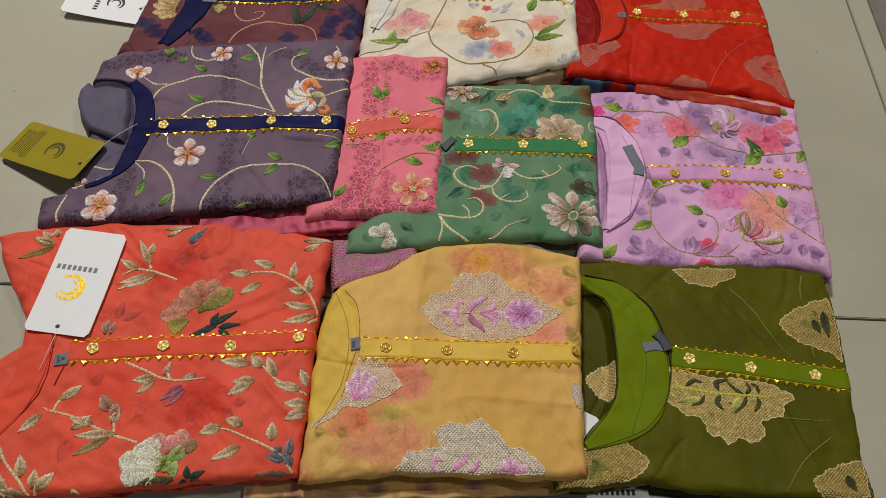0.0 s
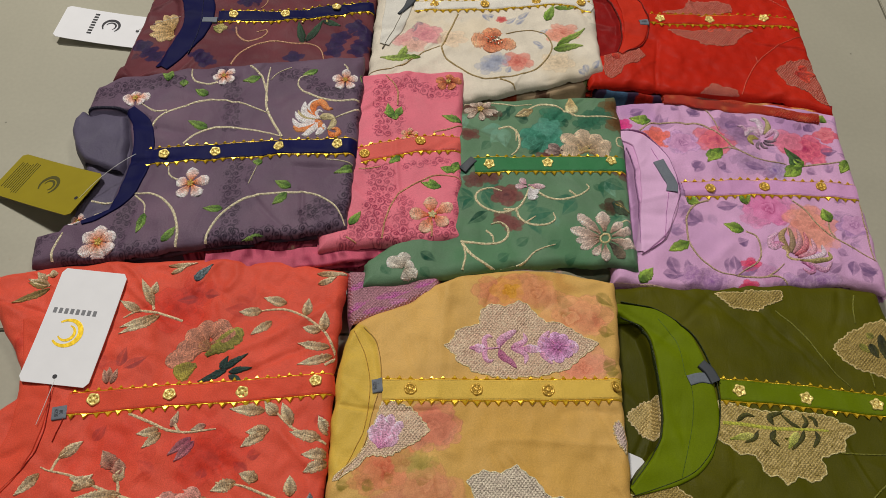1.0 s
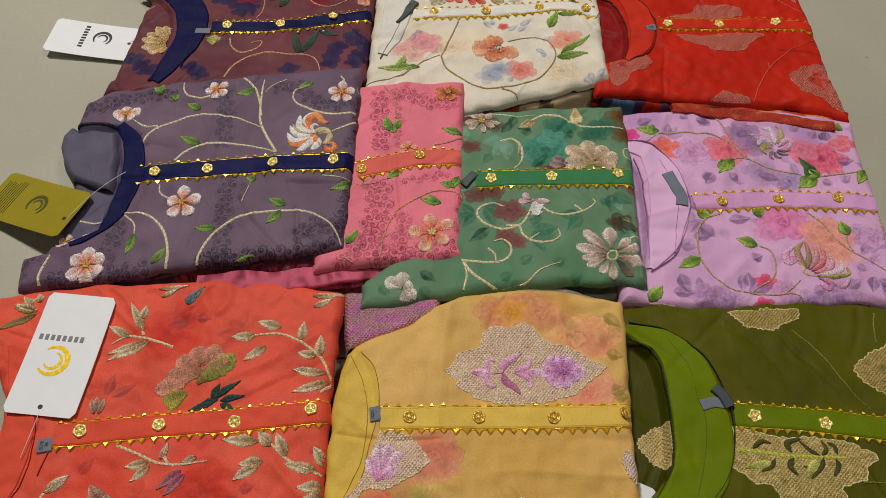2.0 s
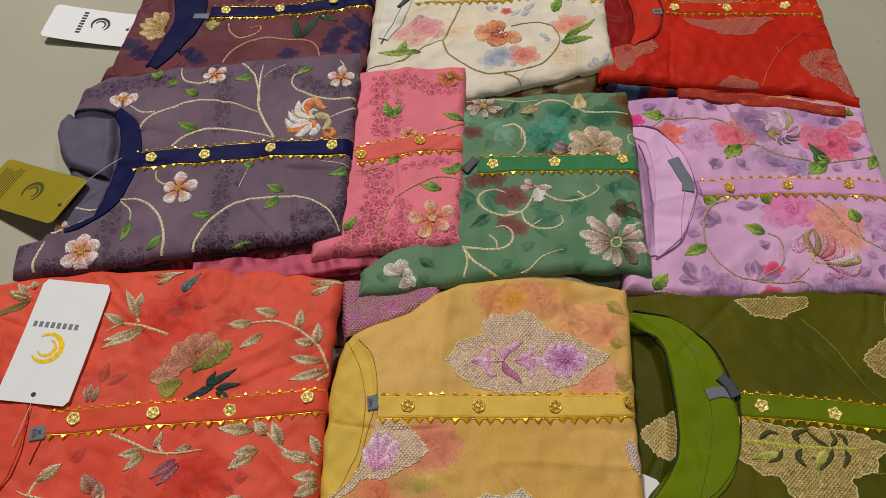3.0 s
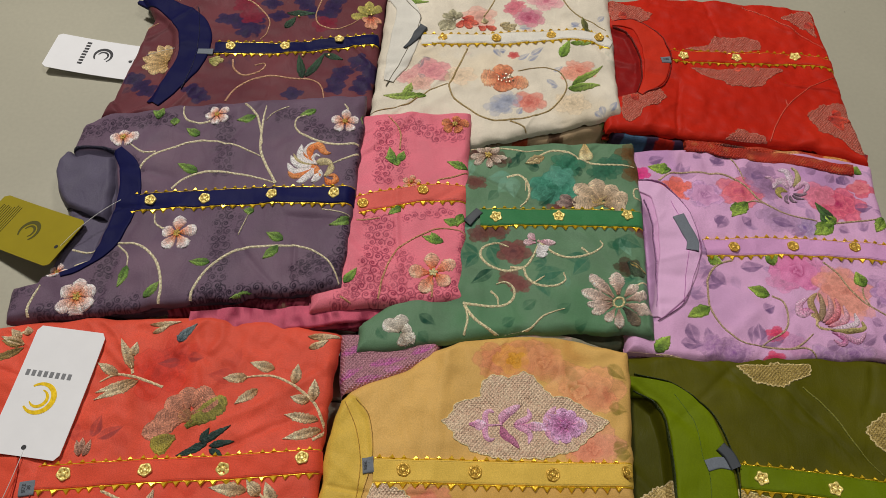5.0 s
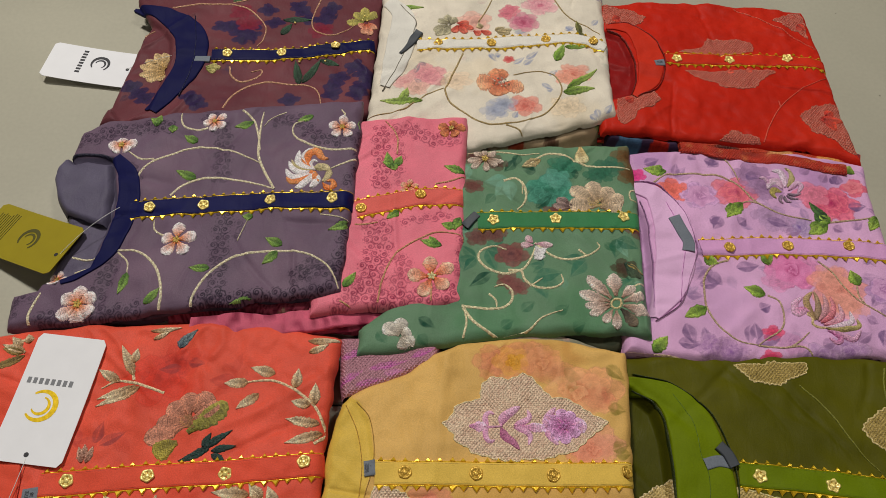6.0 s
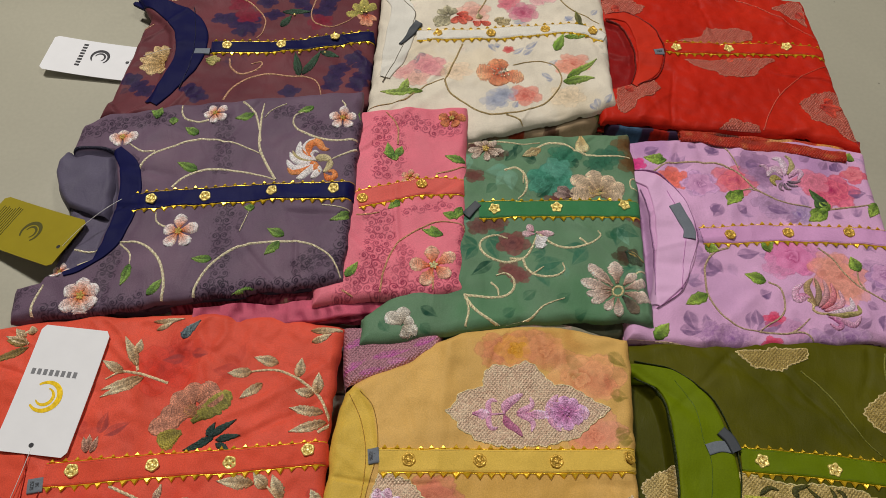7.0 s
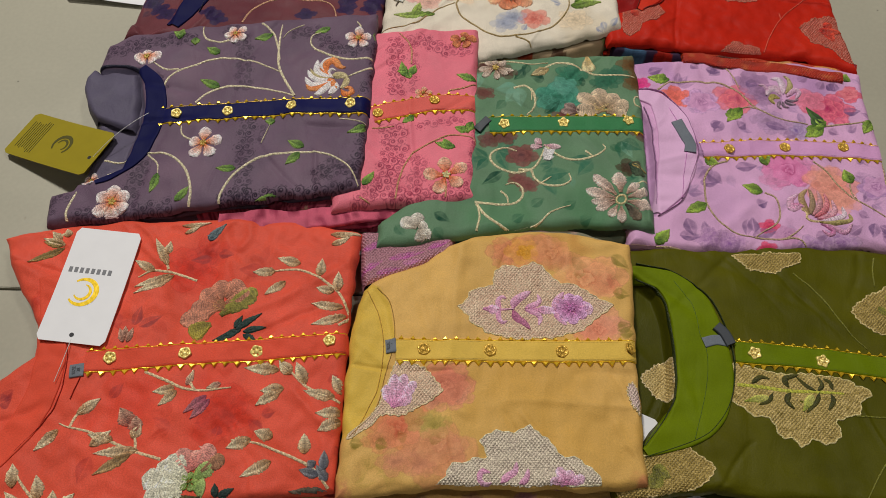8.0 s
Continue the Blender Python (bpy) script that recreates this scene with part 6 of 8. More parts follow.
orange_kurta.leaf((91.1, 102.9), (95.2, 112.6), 9, '4a5a64', '7a8a8c')
orange_kurta.leaf((66.3, 119.8), (91.2, 120.7), 5, 'a87c50', 'f0dab4')
orange_kurta.leaf((68.7, 112.6), (81.4, 118.4), 5, 'a87c50', 'f0dab4')
orange_kurta.leaf((27.2, 14.7), (23.9, 26.9), 6, 'a06a58', 'd8a890')
orange_kurta.leaf((30.2, 14.5), (34.7, 26.3), 6, 'a06a58', 'd8a890')
orange_kurta.leaf((28.2, 18.0), (28.3, 28.4), 6, 'a06a58', 'd8a890')
orange_kurta.leaf((103.1, 40.4), (79.6, 39.8), 17, 'a86a50', 'd08a70', SATIN, 1.0)
orange_kurta.leaf((103.2, 38.6), (71.5, 27.9), 17, 'a86a50', 'd08a70', SATIN, 1.0)
orange_kurta.leaf((101.2, 44.1), (87.4, 55.7), 17, 'a86a50', 'd08a70', SATIN, 1.0)
orange_kurta.leaf((104.2, 45.8), (101.1, 63.5), 17, 'a86a50', 'd08a70', SATIN, 1.0)
orange_kurta.leaf((107.2, 47.4), (120.5, 61.4), 17, 'a86a50', 'd08a70', SATIN, 1.0)
orange_kurta.leaf((107.7, 42.0), (125.9, 53.8), 17, 'a86a50', 'd08a70', SATIN, 1.0)
orange_kurta.leaf((96.6, 24.8), (78.7, 18.8), 18, '8a7a30', 'a8983c', SATIN, 1.0)
orange_kurta.leaf((103.9, 31.5), (132.3, 53.5), 19, '7a7428', '9a9040', SATIN, 1.0)
orange_kurta.leaf((108.3, 34.8), (98.0, 44.3), 12, '8a5a38', 'b07850', SATIN, 1.0)
orange_kurta.leaf((115.8, 18.6), (137.5, 31.2), 6, '14302c', '24463e', SATIN)
orange_kurta.leaf((122.2, 16.5), (140.8, 19.0), 6, '14302c', '24463e', SATIN)
orange_kurta.leaf((117.6, 16.1), (97.9, 10.9), 6, '14302c', '24463e', SATIN)
orange_kurta.leaf((122.4, 13.8), (132.7, 8.4), 6, '14302c', '24463e', SATIN)
orange_kurta.leaf((115.1, 20.4), (121.9, 29.9), 6, '14302c', '24463e', SATIN)
orange_kurta.leaf((120.5, 18.4), (105.3, 14.7), 6, '14302c', '24463e', SATIN)
orange_kurta.leaf((85.7, -101.0), (64.7, -85.2), 20, 'd8d4b8', 'ece6d0', SATIN, 1.0)
orange_kurta.leaf((84.5, -102.3), (53.5, -93.8), 20, 'd8d4b8', 'ece6d0', SATIN, 1.0)
orange_kurta.leaf((83.4, -105.1), (56.0, -108.2), 20, 'd8d4b8', 'ece6d0', SATIN, 1.0)
orange_kurta.leaf((85.4, -98.1), (72.5, -79.3), 20, 'd8d4b8', 'ece6d0', SATIN, 1.0)
orange_kurta.leaf((82.3, -107.9), (66.6, -115.3), 20, 'd8d4b8', 'ece6d0', SATIN, 1.0)
orange_kurta.leaf((87.6, -92.5), (79.4, -74.9), 15, 'c87068', 'e09a8c', SATIN, 1.0)
orange_kurta.leaf((88.9, -91.1), (95.1, -77.1), 15, 'c87068', 'e09a8c', SATIN, 1.0)
orange_kurta.leaf((91.6, -89.8), (103.4, -73.4), 15, 'c87068', 'e09a8c', SATIN, 1.0)
orange_kurta.leaf((91.1, -98.4), (102.6, -87.0), 15, '7c9a48', 'a4b870', SATIN, 1.0)
orange_kurta.leaf((90.3, -104.1), (100.1, -104.7), 15, '7c9a48', 'a4b870', SATIN, 1.0)
orange_kurta.leaf((96.1, -93.0), (112.3, -82.8), 13, '8a5a40', 'a87858', SATIN, 1.0)
orange_kurta.leaf((96.6, -111.6), (69.5, -116.3), 12, '4a4420', '6a6030', SATIN, 1.0)
orange_kurta.leaf((107.0, -112.2), (106.6, -102.3), 6, '14302c', '24463e', SATIN)
orange_kurta.leaf((108.6, -111.5), (120.5, -106.9), 6, '14302c', '24463e', SATIN)
orange_kurta.leaf((109.3, -113.2), (119.8, -117.8), 6, '14302c', '24463e', SATIN)
orange_kurta.leaf((106.6, -114.2), (100.6, -115.5), 6, '14302c', '24463e', SATIN)
orange_kurta.flower((87.8, -99.7), 7, 5, '6a8a38', '9ab060', 0, 0.8)
yellow_kurta.brocade([(50.9, 38.4), (58.8, 43.0), (62.0, 53.5), (72.3, 56.7), (81.2, 57.7), (80.2, 69.4), (89.4, 75.7), (101.9, 72.4), (114.9, 79.1), (123.6, 72.5), (130.6, 64.0), (134.6, 57.9), (145.9, 59.3), (158.5, 51.0), (168.9, 44.7), (178.6, 40.6), (167.5, 32.1), (155.8, 24.1), (146.5, 16.7), (135.6, 15.4), (124.6, 11.9), (111.8, 11.0), (98.9, 11.0), (86.2, 11.8), (82.9, 15.2), (73.5, 15.7), (69.3, 20.8), (59.9, 23.0), (60.0, 30.9), (52.2, 35.3)], 'd8c0a4', 1.0, 24, shade='c4a088', rim='dcc49c')
yellow_kurta.leaf((70.5, 36.3), (84.4, 36.3), 10, 'd486b0', 'f6c4dc', SATIN, 1.0)
yellow_kurta.plume([(85.3, 36.3), (83.3, 40.8), (83.4, 45.3), (86.6, 47.6), (90.1, 45.8)], 5.5, 'd486b0', 'f6c4dc', SATIN)
yellow_kurta.plume([(85.3, 35.4), (83.0, 31.8), (83.7, 26.6), (86.6, 24.4), (90.1, 25.7)], 5.5, 'd486b0', 'f6c4dc', SATIN)
yellow_kurta.plume([(81.8, 36.3), (89.2, 35.9), (96.7, 36.3)], 2.5, 'd486b0', 'f6c4dc', SATIN)
yellow_kurta.plume([(94.9, 36.3), (97.0, 42.6), (102.9, 47.2), (110.2, 51.8)], 9, 'd486b0', 'f6c4dc', SATIN)
yellow_kurta.plume([(94.9, 35.4), (98.0, 28.3), (103.5, 24.0), (108.3, 18.3)], 8, 'b05a84', 'cc84a4', SATIN)
yellow_kurta.plume([(104.6, 36.8), (112.6, 40.0), (117.2, 43.6), (115.8, 49.5)], 6.5, 'd486b0', 'f6c4dc', SATIN)
yellow_kurta.plume([(104.5, 35.5), (113.1, 33.3), (117.1, 28.4), (115.4, 21.8)], 6.5, 'd486b0', 'f6c4dc', SATIN)
yellow_kurta.plume([(129.8, 35.5), (131.3, 43.2), (137.7, 51.4)], 8, 'd486b0', 'f6c4dc', SATIN)
yellow_kurta.plume([(129.8, 34.6), (132.8, 28.4), (138.4, 22.7)], 7, 'd486b0', 'f6c4dc', SATIN)
yellow_kurta.leaf((111.1, 35.9), (129.0, 35.5), 9, 'd486b0', 'f6c4dc', SATIN, 1.0)
yellow_kurta.leaf((149.2, 37.4), (161.5, 37.4), 13, 'd486b0', 'f6c4dc', SATIN, 1.0)
yellow_kurta.flower((143.1, 37.4), 16, 8, 'b868a0', 'e8b0dc', 10, 0.7, SATIN, 0.9, 'd890c8')
yellow_kurta.brocade([(0.5, -9.5), (11.7, -11.2), (21.6, -15.1), (29.1, -22.0), (36.3, -33.8), (27.6, -41.0), (16.2, -47.2), (4.8, -52.9), (-4.7, -50.7), (-11.5, -52.4), (-15.6, -59.7), (-24.4, -65.1), (-32.5, -71.0), (-35.1, -67.8), (-27.0, -61.9), (-16.2, -52.0), (-9.9, -43.1), (-5.4, -28.0)], 'd8c0a4', 0.8, 24, shade='c4a088', rim='dcc49c')
yellow_kurta.leaf((-1.2, -46.7), (-7.2, -29.1), 11, 'd486b0', 'f6c4dc', SATIN, 1.0)
yellow_kurta.leaf((-1.2, -46.7), (-0.2, -20.3), 11, 'd486b0', 'f6c4dc', SATIN, 1.0)
yellow_kurta.leaf((-1.2, -46.7), (8.4, -20.1), 11, 'd486b0', 'f6c4dc', SATIN, 1.0)
yellow_kurta.leaf((-1.2, -46.7), (16.4, -26.4), 11, 'd486b0', 'f6c4dc', SATIN, 1.0)
yellow_kurta.leaf((-1.2, -46.7), (13.3, -37.5), 11, 'd486b0', 'f6c4dc', SATIN, 1.0)
yellow_kurta.brocade([(30.6, -105.0), (41.6, -98.9), (44.3, -87.5), (54.9, -89.6), (61.6, -83.9), (70.8, -86.9), (71.6, -79.0), (65.0, -72.2), (70.6, -68.8), (78.0, -64.8), (89.1, -67.4), (103.2, -60.8), (108.7, -68.7), (117.0, -70.9), (120.5, -80.1), (125.9, -85.6), (137.5, -83.4), (139.5, -88.9), (148.5, -93.2), (155.0, -100.8), (152.5, -104.0), (116.2, -104.8), (80.0, -104.7)], 'dccfb8', 1.0, 24, shade='b8a898', rim='e0d0b0')
yellow_kurta.plume([(72.7, -95.5), (66.3, -94.7), (64.6, -100.2), (68.3, -103.7), (73.7, -102.6)], 5.5, 'd486b0', 'f6c4dc', SATIN)
yellow_kurta.plume([(80.0, -102.9), (85.4, -97.9), (90.9, -94.2), (92.3, -87.7)], 7, 'd486b0', 'f6c4dc', SATIN)
yellow_kurta.plume([(93.6, -103.5), (98.6, -100.3), (100.9, -92.6)], 6, 'd486b0', 'f6c4dc', SATIN)
yellow_kurta.leaf((128.9, -103.2), (116.2, -101.7), 9, 'd486b0', 'f6c4dc', SATIN, 1.0)
yellow_kurta.leaf((128.9, -103.2), (122.5, -91.6), 9, 'd486b0', 'f6c4dc', SATIN, 1.0)
yellow_kurta.leaf((128.9, -103.2), (132.5, -93.6), 9, 'd486b0', 'f6c4dc', SATIN, 1.0)
yellow_kurta.leaf((128.9, -103.2), (141.8, -99.3), 9, 'd486b0', 'f6c4dc', SATIN, 1.0)
yellow_kurta.brocade([(181.7, -30.7), (187.1, -26.2), (190.3, -34.2), (189.1, -51.7), (183.9, -44.9)], 'd8c4b0', 1.0, 12, shade='b0929a')
olive_kurta.brocade([(-1.0, -10.7), (17.9, -12.8), (35.2, -15.6), (50.1, -14.5), (70.0, -13.7), (80.0, -13.3), (93.8, -14.0), (91.9, -18.4), (101.8, -18.1), (106.6, -23.6), (95.6, -29.8), (95.4, -41.0), (84.6, -43.0), (80.8, -47.0), (72.1, -47.3), (77.7, -54.9), (77.1, -60.9), (66.5, -67.7), (56.4, -63.8), (45.3, -72.1), (42.0, -64.8), (32.4, -65.2), (28.0, -56.9), (21.1, -50.5), (11.4, -52.8), (4.4, -45.3), (-3.8, -42.4), (-5.0, -31.3)], 'c6ae70', 1.0, 28, shade='8a7638', rim='d8c48c')
olive_kurta.brocade([(101.4, 47.4), (114.3, 62.5), (130.2, 71.0), (148.9, 80.5), (151.7, 61.4), (153.9, 38.9), (155.0, 17.6), (145.2, 26.5), (128.1, 29.4), (111.3, 35.9)], 'b09858', 1.4, 22, shade='806c34', rim='d4bc84')
olive_kurta.brocade([(-102.5, -107.2), (-84.3, -96.6), (-39.4, -83.6), (-21.2, -95.9), (-33.5, -111.6), (-46.7, -116.0), (-72.8, -122.7), (-98.7, -129.3)], 'b09858', 1.4, 22, shade='806c34', rim='d4bc84')
olive_kurta.brocade([(-72.2, -26.6), (-61.6, -15.1), (-50.3, -10.4), (-48.9, -36.7), (-52.8, -45.4), (-64.0, -38.8)], 'c8b078', 1.2, 16, shade='948048')
olive_kurta.brocade([(114.5, -94.5), (127.5, -83.9), (157.7, -70.4), (159.6, -100.0), (124.7, -105.6)], 'b09858', 1.4, 22, shade='806c34', rim='d4bc84')
olive_kurta.brocade([(4.8, 90.0), (63.0, 98.8), (60.2, 89.3), (37.2, 78.1), (19.0, 77.4)], 'b09858', 1.4, 22, shade='806c34', rim='d4bc84')
olive_kurta.vine([(0.0, -28.0), (19.7, -27.7), (39.4, -28.5), (59.1, -27.3), (83.8, -25.8)], 4.5, 'b0b040', 0.4, SATIN)
olive_kurta.leaf((4.5, -41.2), (24.3, -35.3), 7, '98a038', 'c8c468', SATIN, 1.0)
olive_kurta.leaf((50.6, -43.8), (58.9, -29.9), 8, '98a038', 'c8c468', SATIN, 1.0)
olive_kurta.plume([(11.4, -25.8), (19.1, -19.5), (26.5, -20.0)], 5, '2c2e0a', '5a5818', SATIN)
olive_kurta.plume([(40.5, -25.8), (38.5, -18.8), (49.2, -14.1)], 6, '2c2e0a', '5a5818', SATIN)
olive_kurta.plume([(61.6, -26.4), (54.5, -22.8), (47.1, -16.0)], 4, '2c2e0a', '5a5818', SATIN)
olive_kurta.plume([(63.1, -26.2), (67.0, -21.0), (64.0, -14.6)], 4.5, '2c2e0a', '5a5818', SATIN)
olive_kurta.plume([(75.1, -24.0), (73.6, -17.9), (68.4, -15.5)], 4.5, '2c2e0a', '5a5818', SATIN)
olive_kurta.plume([(64.0, -27.6), (61.4, -35.1), (53.0, -44.4)], 4.5, '2c2e0a', '5a5818', SATIN)
olive_kurta.plume([(72.8, -27.9), (74.3, -33.3), (69.7, -41.1)], 5, '2c2e0a', '5a5818', SATIN)
olive_kurta.plume([(41.7, -29.8), (38.4, -36.9), (43.4, -42.8)], 6, '2c2e0a', '5a5818', SATIN)
olive_kurta.plume([(27.9, -31.7), (24.1, -38.4), (16.1, -42.6)], 4.5, '2c2e0a', '5a5818', SATIN)
olive_kurta.leaf((141.5, 64.9), (144.6, 39.1), 10, '2e3010', '4a4a18', SATIN)
olive_kurta.leaf((131.3, 55.1), (137.1, 42.9), 10, '2e3010', '4a4a18', SATIN)
olive_kurta.leaf((122.2, 53.8), (130.3, 46.7), 8, '7a7a28', '98903c', SATIN)
olive_kurta.leaf((134.9, 60.6), (129.5, 64.8), 8, '7a7a28', '98903c', SATIN)
olive_kurta.leaf((143.4, -85.2), (149.5, -97.5), 10, '2e3010', '4a4a18', SATIN)
olive_kurta.leaf((-68.1, -101.1), (-54.7, -107.2), 14, '6a6a24', '8a8438', SATIN)
olive_kurta.leaf((-62.7, -105.7), (-70.4, -117.2), 14, '6a6a24', '8a8438', SATIN)
# faint creases catching light, drawn as lighter thin lines
olive_kurta.vine([(55.5, 79.2), (77.9, 57.1), (93.3, 31.6), (109.0, 14.9)], 1.6, '77762a', 0.5, SATIN)
olive_kurta.vine([(127.3, 102.3), (123.8, 87.8), (123.1, 73.9)], 1.6, '77762a', 0.5, SATIN)
olive_kurta.vine([(134.9, -53.7), (109.7, -76.5), (90.5, -105.6)], 1.6, '77762a', 0.5, SATIN)
olive_kurta.vine([(91.6, -42.8), (133.4, -39.8)], 1.6, '77762a', 0.5, SATIN)
olive_kurta.vine([(128.0, 28.7), (129.4, 16.3)], 1.6, '77762a', 0.5, SATIN)
purple_kurta.vine([(128.0, 10.5), (117.6, 33.0), (111.9, 51.8), (112.0, 80.9), (114.3, 103.1)], 3.2, 'd8c8a8')
purple_kurta.vine([(1.3, 36.8), (9.3, 48.7), (30.5, 60.6), (56.0, 64.8), (82.3, 59.9), (102.4, 48.7), (113.0, 41.5)], 2.8, 'd8c8a8')
purple_kurta.vine([(14.9, 55.3), (1.8, 56.8), (-10.9, 67.2)], 2.6, 'd8c8a8')
purple_kurta.vine([(34.3, 11.9), (44.1, 22.4), (59.4, 27.4), (81.5, 27.0), (104.0, 20.7), (128.0, 10.5)], 3, 'd8c8a8')
purple_kurta.vine([(94.0, 106.7), (104.7, 94.6), (109.9, 76.9), (113.3, 55.7)], 2.8, 'd8c8a8')
purple_kurta.vine([(136.1, 99.8), (123.0, 94.7), (115.1, 84.8)], 1.4, 'd8c8a8')
purple_kurta.vine([(62.1, 87.7), (50.7, 86.4), (40.4, 91.0), (35.1, 100.2), (35.2, 108.9)], 2.8, 'd8c8a8')
purple_kurta.vine([(208.4, 49.4), (192.3, 49.1), (169.8, 53.6), (153.5, 61.6), (143.5, 73.2), (144.8, 83.7), (153.0, 86.6)], 3, 'd8c8a8')
purple_kurta.vine([(190.9, 80.7), (192.7, 89.1), (189.4, 97.3)], 2.6, 'd8c8a8')
purple_kurta.vine([(205.0, 39.6), (192.2, 33.0), (177.9, 27.7)], 2.6, 'd8c8a8')
purple_kurta.vine([(42.3, -33.2), (31.2, -28.5), (24.4, -22.7), (23.3, -13.9)], 2.4, 'd8c8a8')
purple_kurta.vine([(62.9, -105.3), (64.6, -92.6), (71.9, -78.5), (85.4, -64.7), (102.6, -56.8), (129.2, -55.3), (156.0, -59.8), (173.8, -70.1), (182.6, -84.4), (186.9, -98.0)], 3, 'd8c8a8')
purple_kurta.vine([(36.4, -104.6), (38.0, -86.7), (32.7, -66.2), (22.0, -51.5), (9.0, -43.2), (-6.2, -41.7), (-12.4, -44.6)], 3.2, 'd8c8a8')
purple_kurta.vine([(-4.4, -43.6), (4.4, -53.2), (6.7, -65.4)], 2.2, 'd8c8a8')
purple_kurta.vine([(-69.0, -107.1), (-69.1, -92.5), (-65.0, -77.3)], 3, 'd8c8a8')
purple_kurta.vine([(-46.6, -41.8), (-35.6, -45.0), (-25.1, -45.0)], 2.4, 'd8c8a8')
purple_kurta.vine([(-29.0, -108.4), (-30.6, -99.4)], 2.4, 'd8c8a8')
purple_kurta.vine([(170.4, -20.3), (182.6, -24.1), (196.3, -29.2)], 1.6, 'd8c8a8')
purple_kurta.vine([(98.7, -41.8), (106.4, -21.0)], 1.2, 'd8c8a8')
purple_kurta.vine([(-42.4, -57.1), (-34.0, -54.5), (-25.2, -53.7)], 2, 'd8c8a8')
purple_kurta.flower((-18.5, 75.0), 15, 5, 'e08048', 'f3e4e4', 20, squash=0.6)
purple_kurta.flower((68.2, 94.3), 12.5, 5, 'e08048', 'f3e4e4', 40)
purple_kurta.flower((189.9, 75.7), 13.5, 5, 'e08048', 'f3e4e4', 10)
purple_kurta.flower((45.6, -36.4), 16.5, 5, 'e08048', 'f3e4e4', 15)
purple_kurta.flower((-30.3, -92.4), 18, 6, 'e08048', 'f3e4e4', 30)
purple_kurta.flower((-56.1, -62.5), 9, 5, 'e08048', 'f3e4e4')
purple_kurta.plume([(164.1, 28.8), (155.8, 32.3), (149.3, 39.5), (150.1, 51.4)], 9.1, 'e6d4d0', 'f8f4f6', SATIN)
purple_kurta.plume([(161.1, 26.5), (150.7, 28.3), (144.3, 32.8), (140.4, 40.5)], 7.8, 'e6d4d0', 'f8f4f6', SATIN)
purple_kurta.plume([(161.1, 23.9), (149.8, 21.9), (143.0, 23.3), (138.1, 31.5)], 8.5, 'e6d4d0', 'f8f4f6', SATIN)
purple_kurta.plume([(162.1, 27.7), (153.2, 29.9), (146.3, 35.2), (143.0, 42.2)], 5.2, 'a89868', 'd8c898', METALLIC)
purple_kurta.plume([(160.1, 22.7), (150.9, 18.6), (143.7, 16.8), (138.9, 21.1)], 7.8, 'd8661c', 'f0a468', SATIN)
purple_kurta.plume([(161.0, 31.7), (156.1, 39.4), (158.6, 47.8), (166.0, 49.6), (171.3, 41.7), (177.1, 39.8)], 10.4, 'd8661c', 'f0a468', SATIN)
purple_kurta.plume([(157.3, 34.7), (154.0, 44.3), (158.0, 51.2), (163.8, 53.2)], 5.2, 'e6d4d0', 'f8f4f6', SATIN)
purple_kurta.plume([(165.2, 27.3), (160.4, 34.4), (163.5, 39.3), (167.7, 36.2)], 4.5, 'e6d4d0', 'f8f4f6', SATIN)
purple_kurta.plume([(164.2, 24.9), (157.1, 17.9), (152.0, 12.1), (147.0, 9.5)], 9.8, 'e6d4d0', 'f8f4f6', SATIN)
purple_kurta.plume([(168.4, 21.8), (165.3, 14.5), (160.3, 8.7)], 8.5, 'e6d4d0', 'f8f4f6', SATIN)
purple_kurta.plume([(160.0, 27.9), (164.2, 21.0), (168.4, 14.2)], 9.1, 'd8661c', 'f0a468', SATIN)
purple_kurta.plume([(163.6, 30.8), (172.4, 31.1), (178.7, 27.2)], 9.1, 'b0a070', 'e4d4a8', METALLIC)
purple_kurta.plume([(178.7, 27.8), (176.1, 19.7), (171.5, 13.8)], 7.2, 'b0a070', 'e4d4a8', METALLIC)
purple_kurta.plume([(172.0, 12.5), (176.7, 7.0), (182.3, 8.9), (180.2, 14.8), (175.6, 14.0)], 6.5, 'd8661c', 'f0a468', SATIN)
purple_kurta.leaf((11.8, 94.6), (14.2, 110.8), 9, '466c22', '8aa850', SATIN)
purple_kurta.leaf((16.4, 98.0), (5.6, 104.8), 9, '466c22', '8aa850', SATIN)
purple_kurta.leaf((105.2, 91.9), (86.9, 88.0), 9, '466c22', '8aa850', SATIN)
purple_kurta.leaf((53.8, 71.3), (40.0, 81.2), 9, '466c22', '8aa850', SATIN)
purple_kurta.leaf((56.1, 29.0), (36.9, 39.7), 9, '466c22', '8aa850', SATIN)
purple_kurta.leaf((162.2, 93.4), (147.4, 87.2), 9, '466c22', '8aa850', SATIN)
purple_kurta.leaf((197.1, -31.1), (177.2, -38.4), 9, '466c22', '8aa850', SATIN)
purple_kurta.leaf((76.8, -67.2), (59.0, -64.8), 9, '466c22', '8aa850', SATIN)
purple_kurta.leaf((137.9, -50.0), (123.2, -41.4), 9, '466c22', '8aa850', SATIN)
purple_kurta.leaf((134.0, -55.8), (121.5, -67.3), 9, '466c22', '8aa850', SATIN)
purple_kurta.leaf((6.7, -65.4), (1.0, -84.7), 9, '466c22', '8aa850', SATIN)
purple_kurta.leaf((24.8, -96.5), (36.4, -83.3), 9, '466c22', '8aa850', SATIN)
purple_kurta.leaf((116.2, -100.8), (94.0, -101.9), 9, '466c22', '8aa850', SATIN)
purple_kurta.leaf((209.2, 87.2), (208.8, 70.2), 9, '466c22', '8aa850', SATIN)
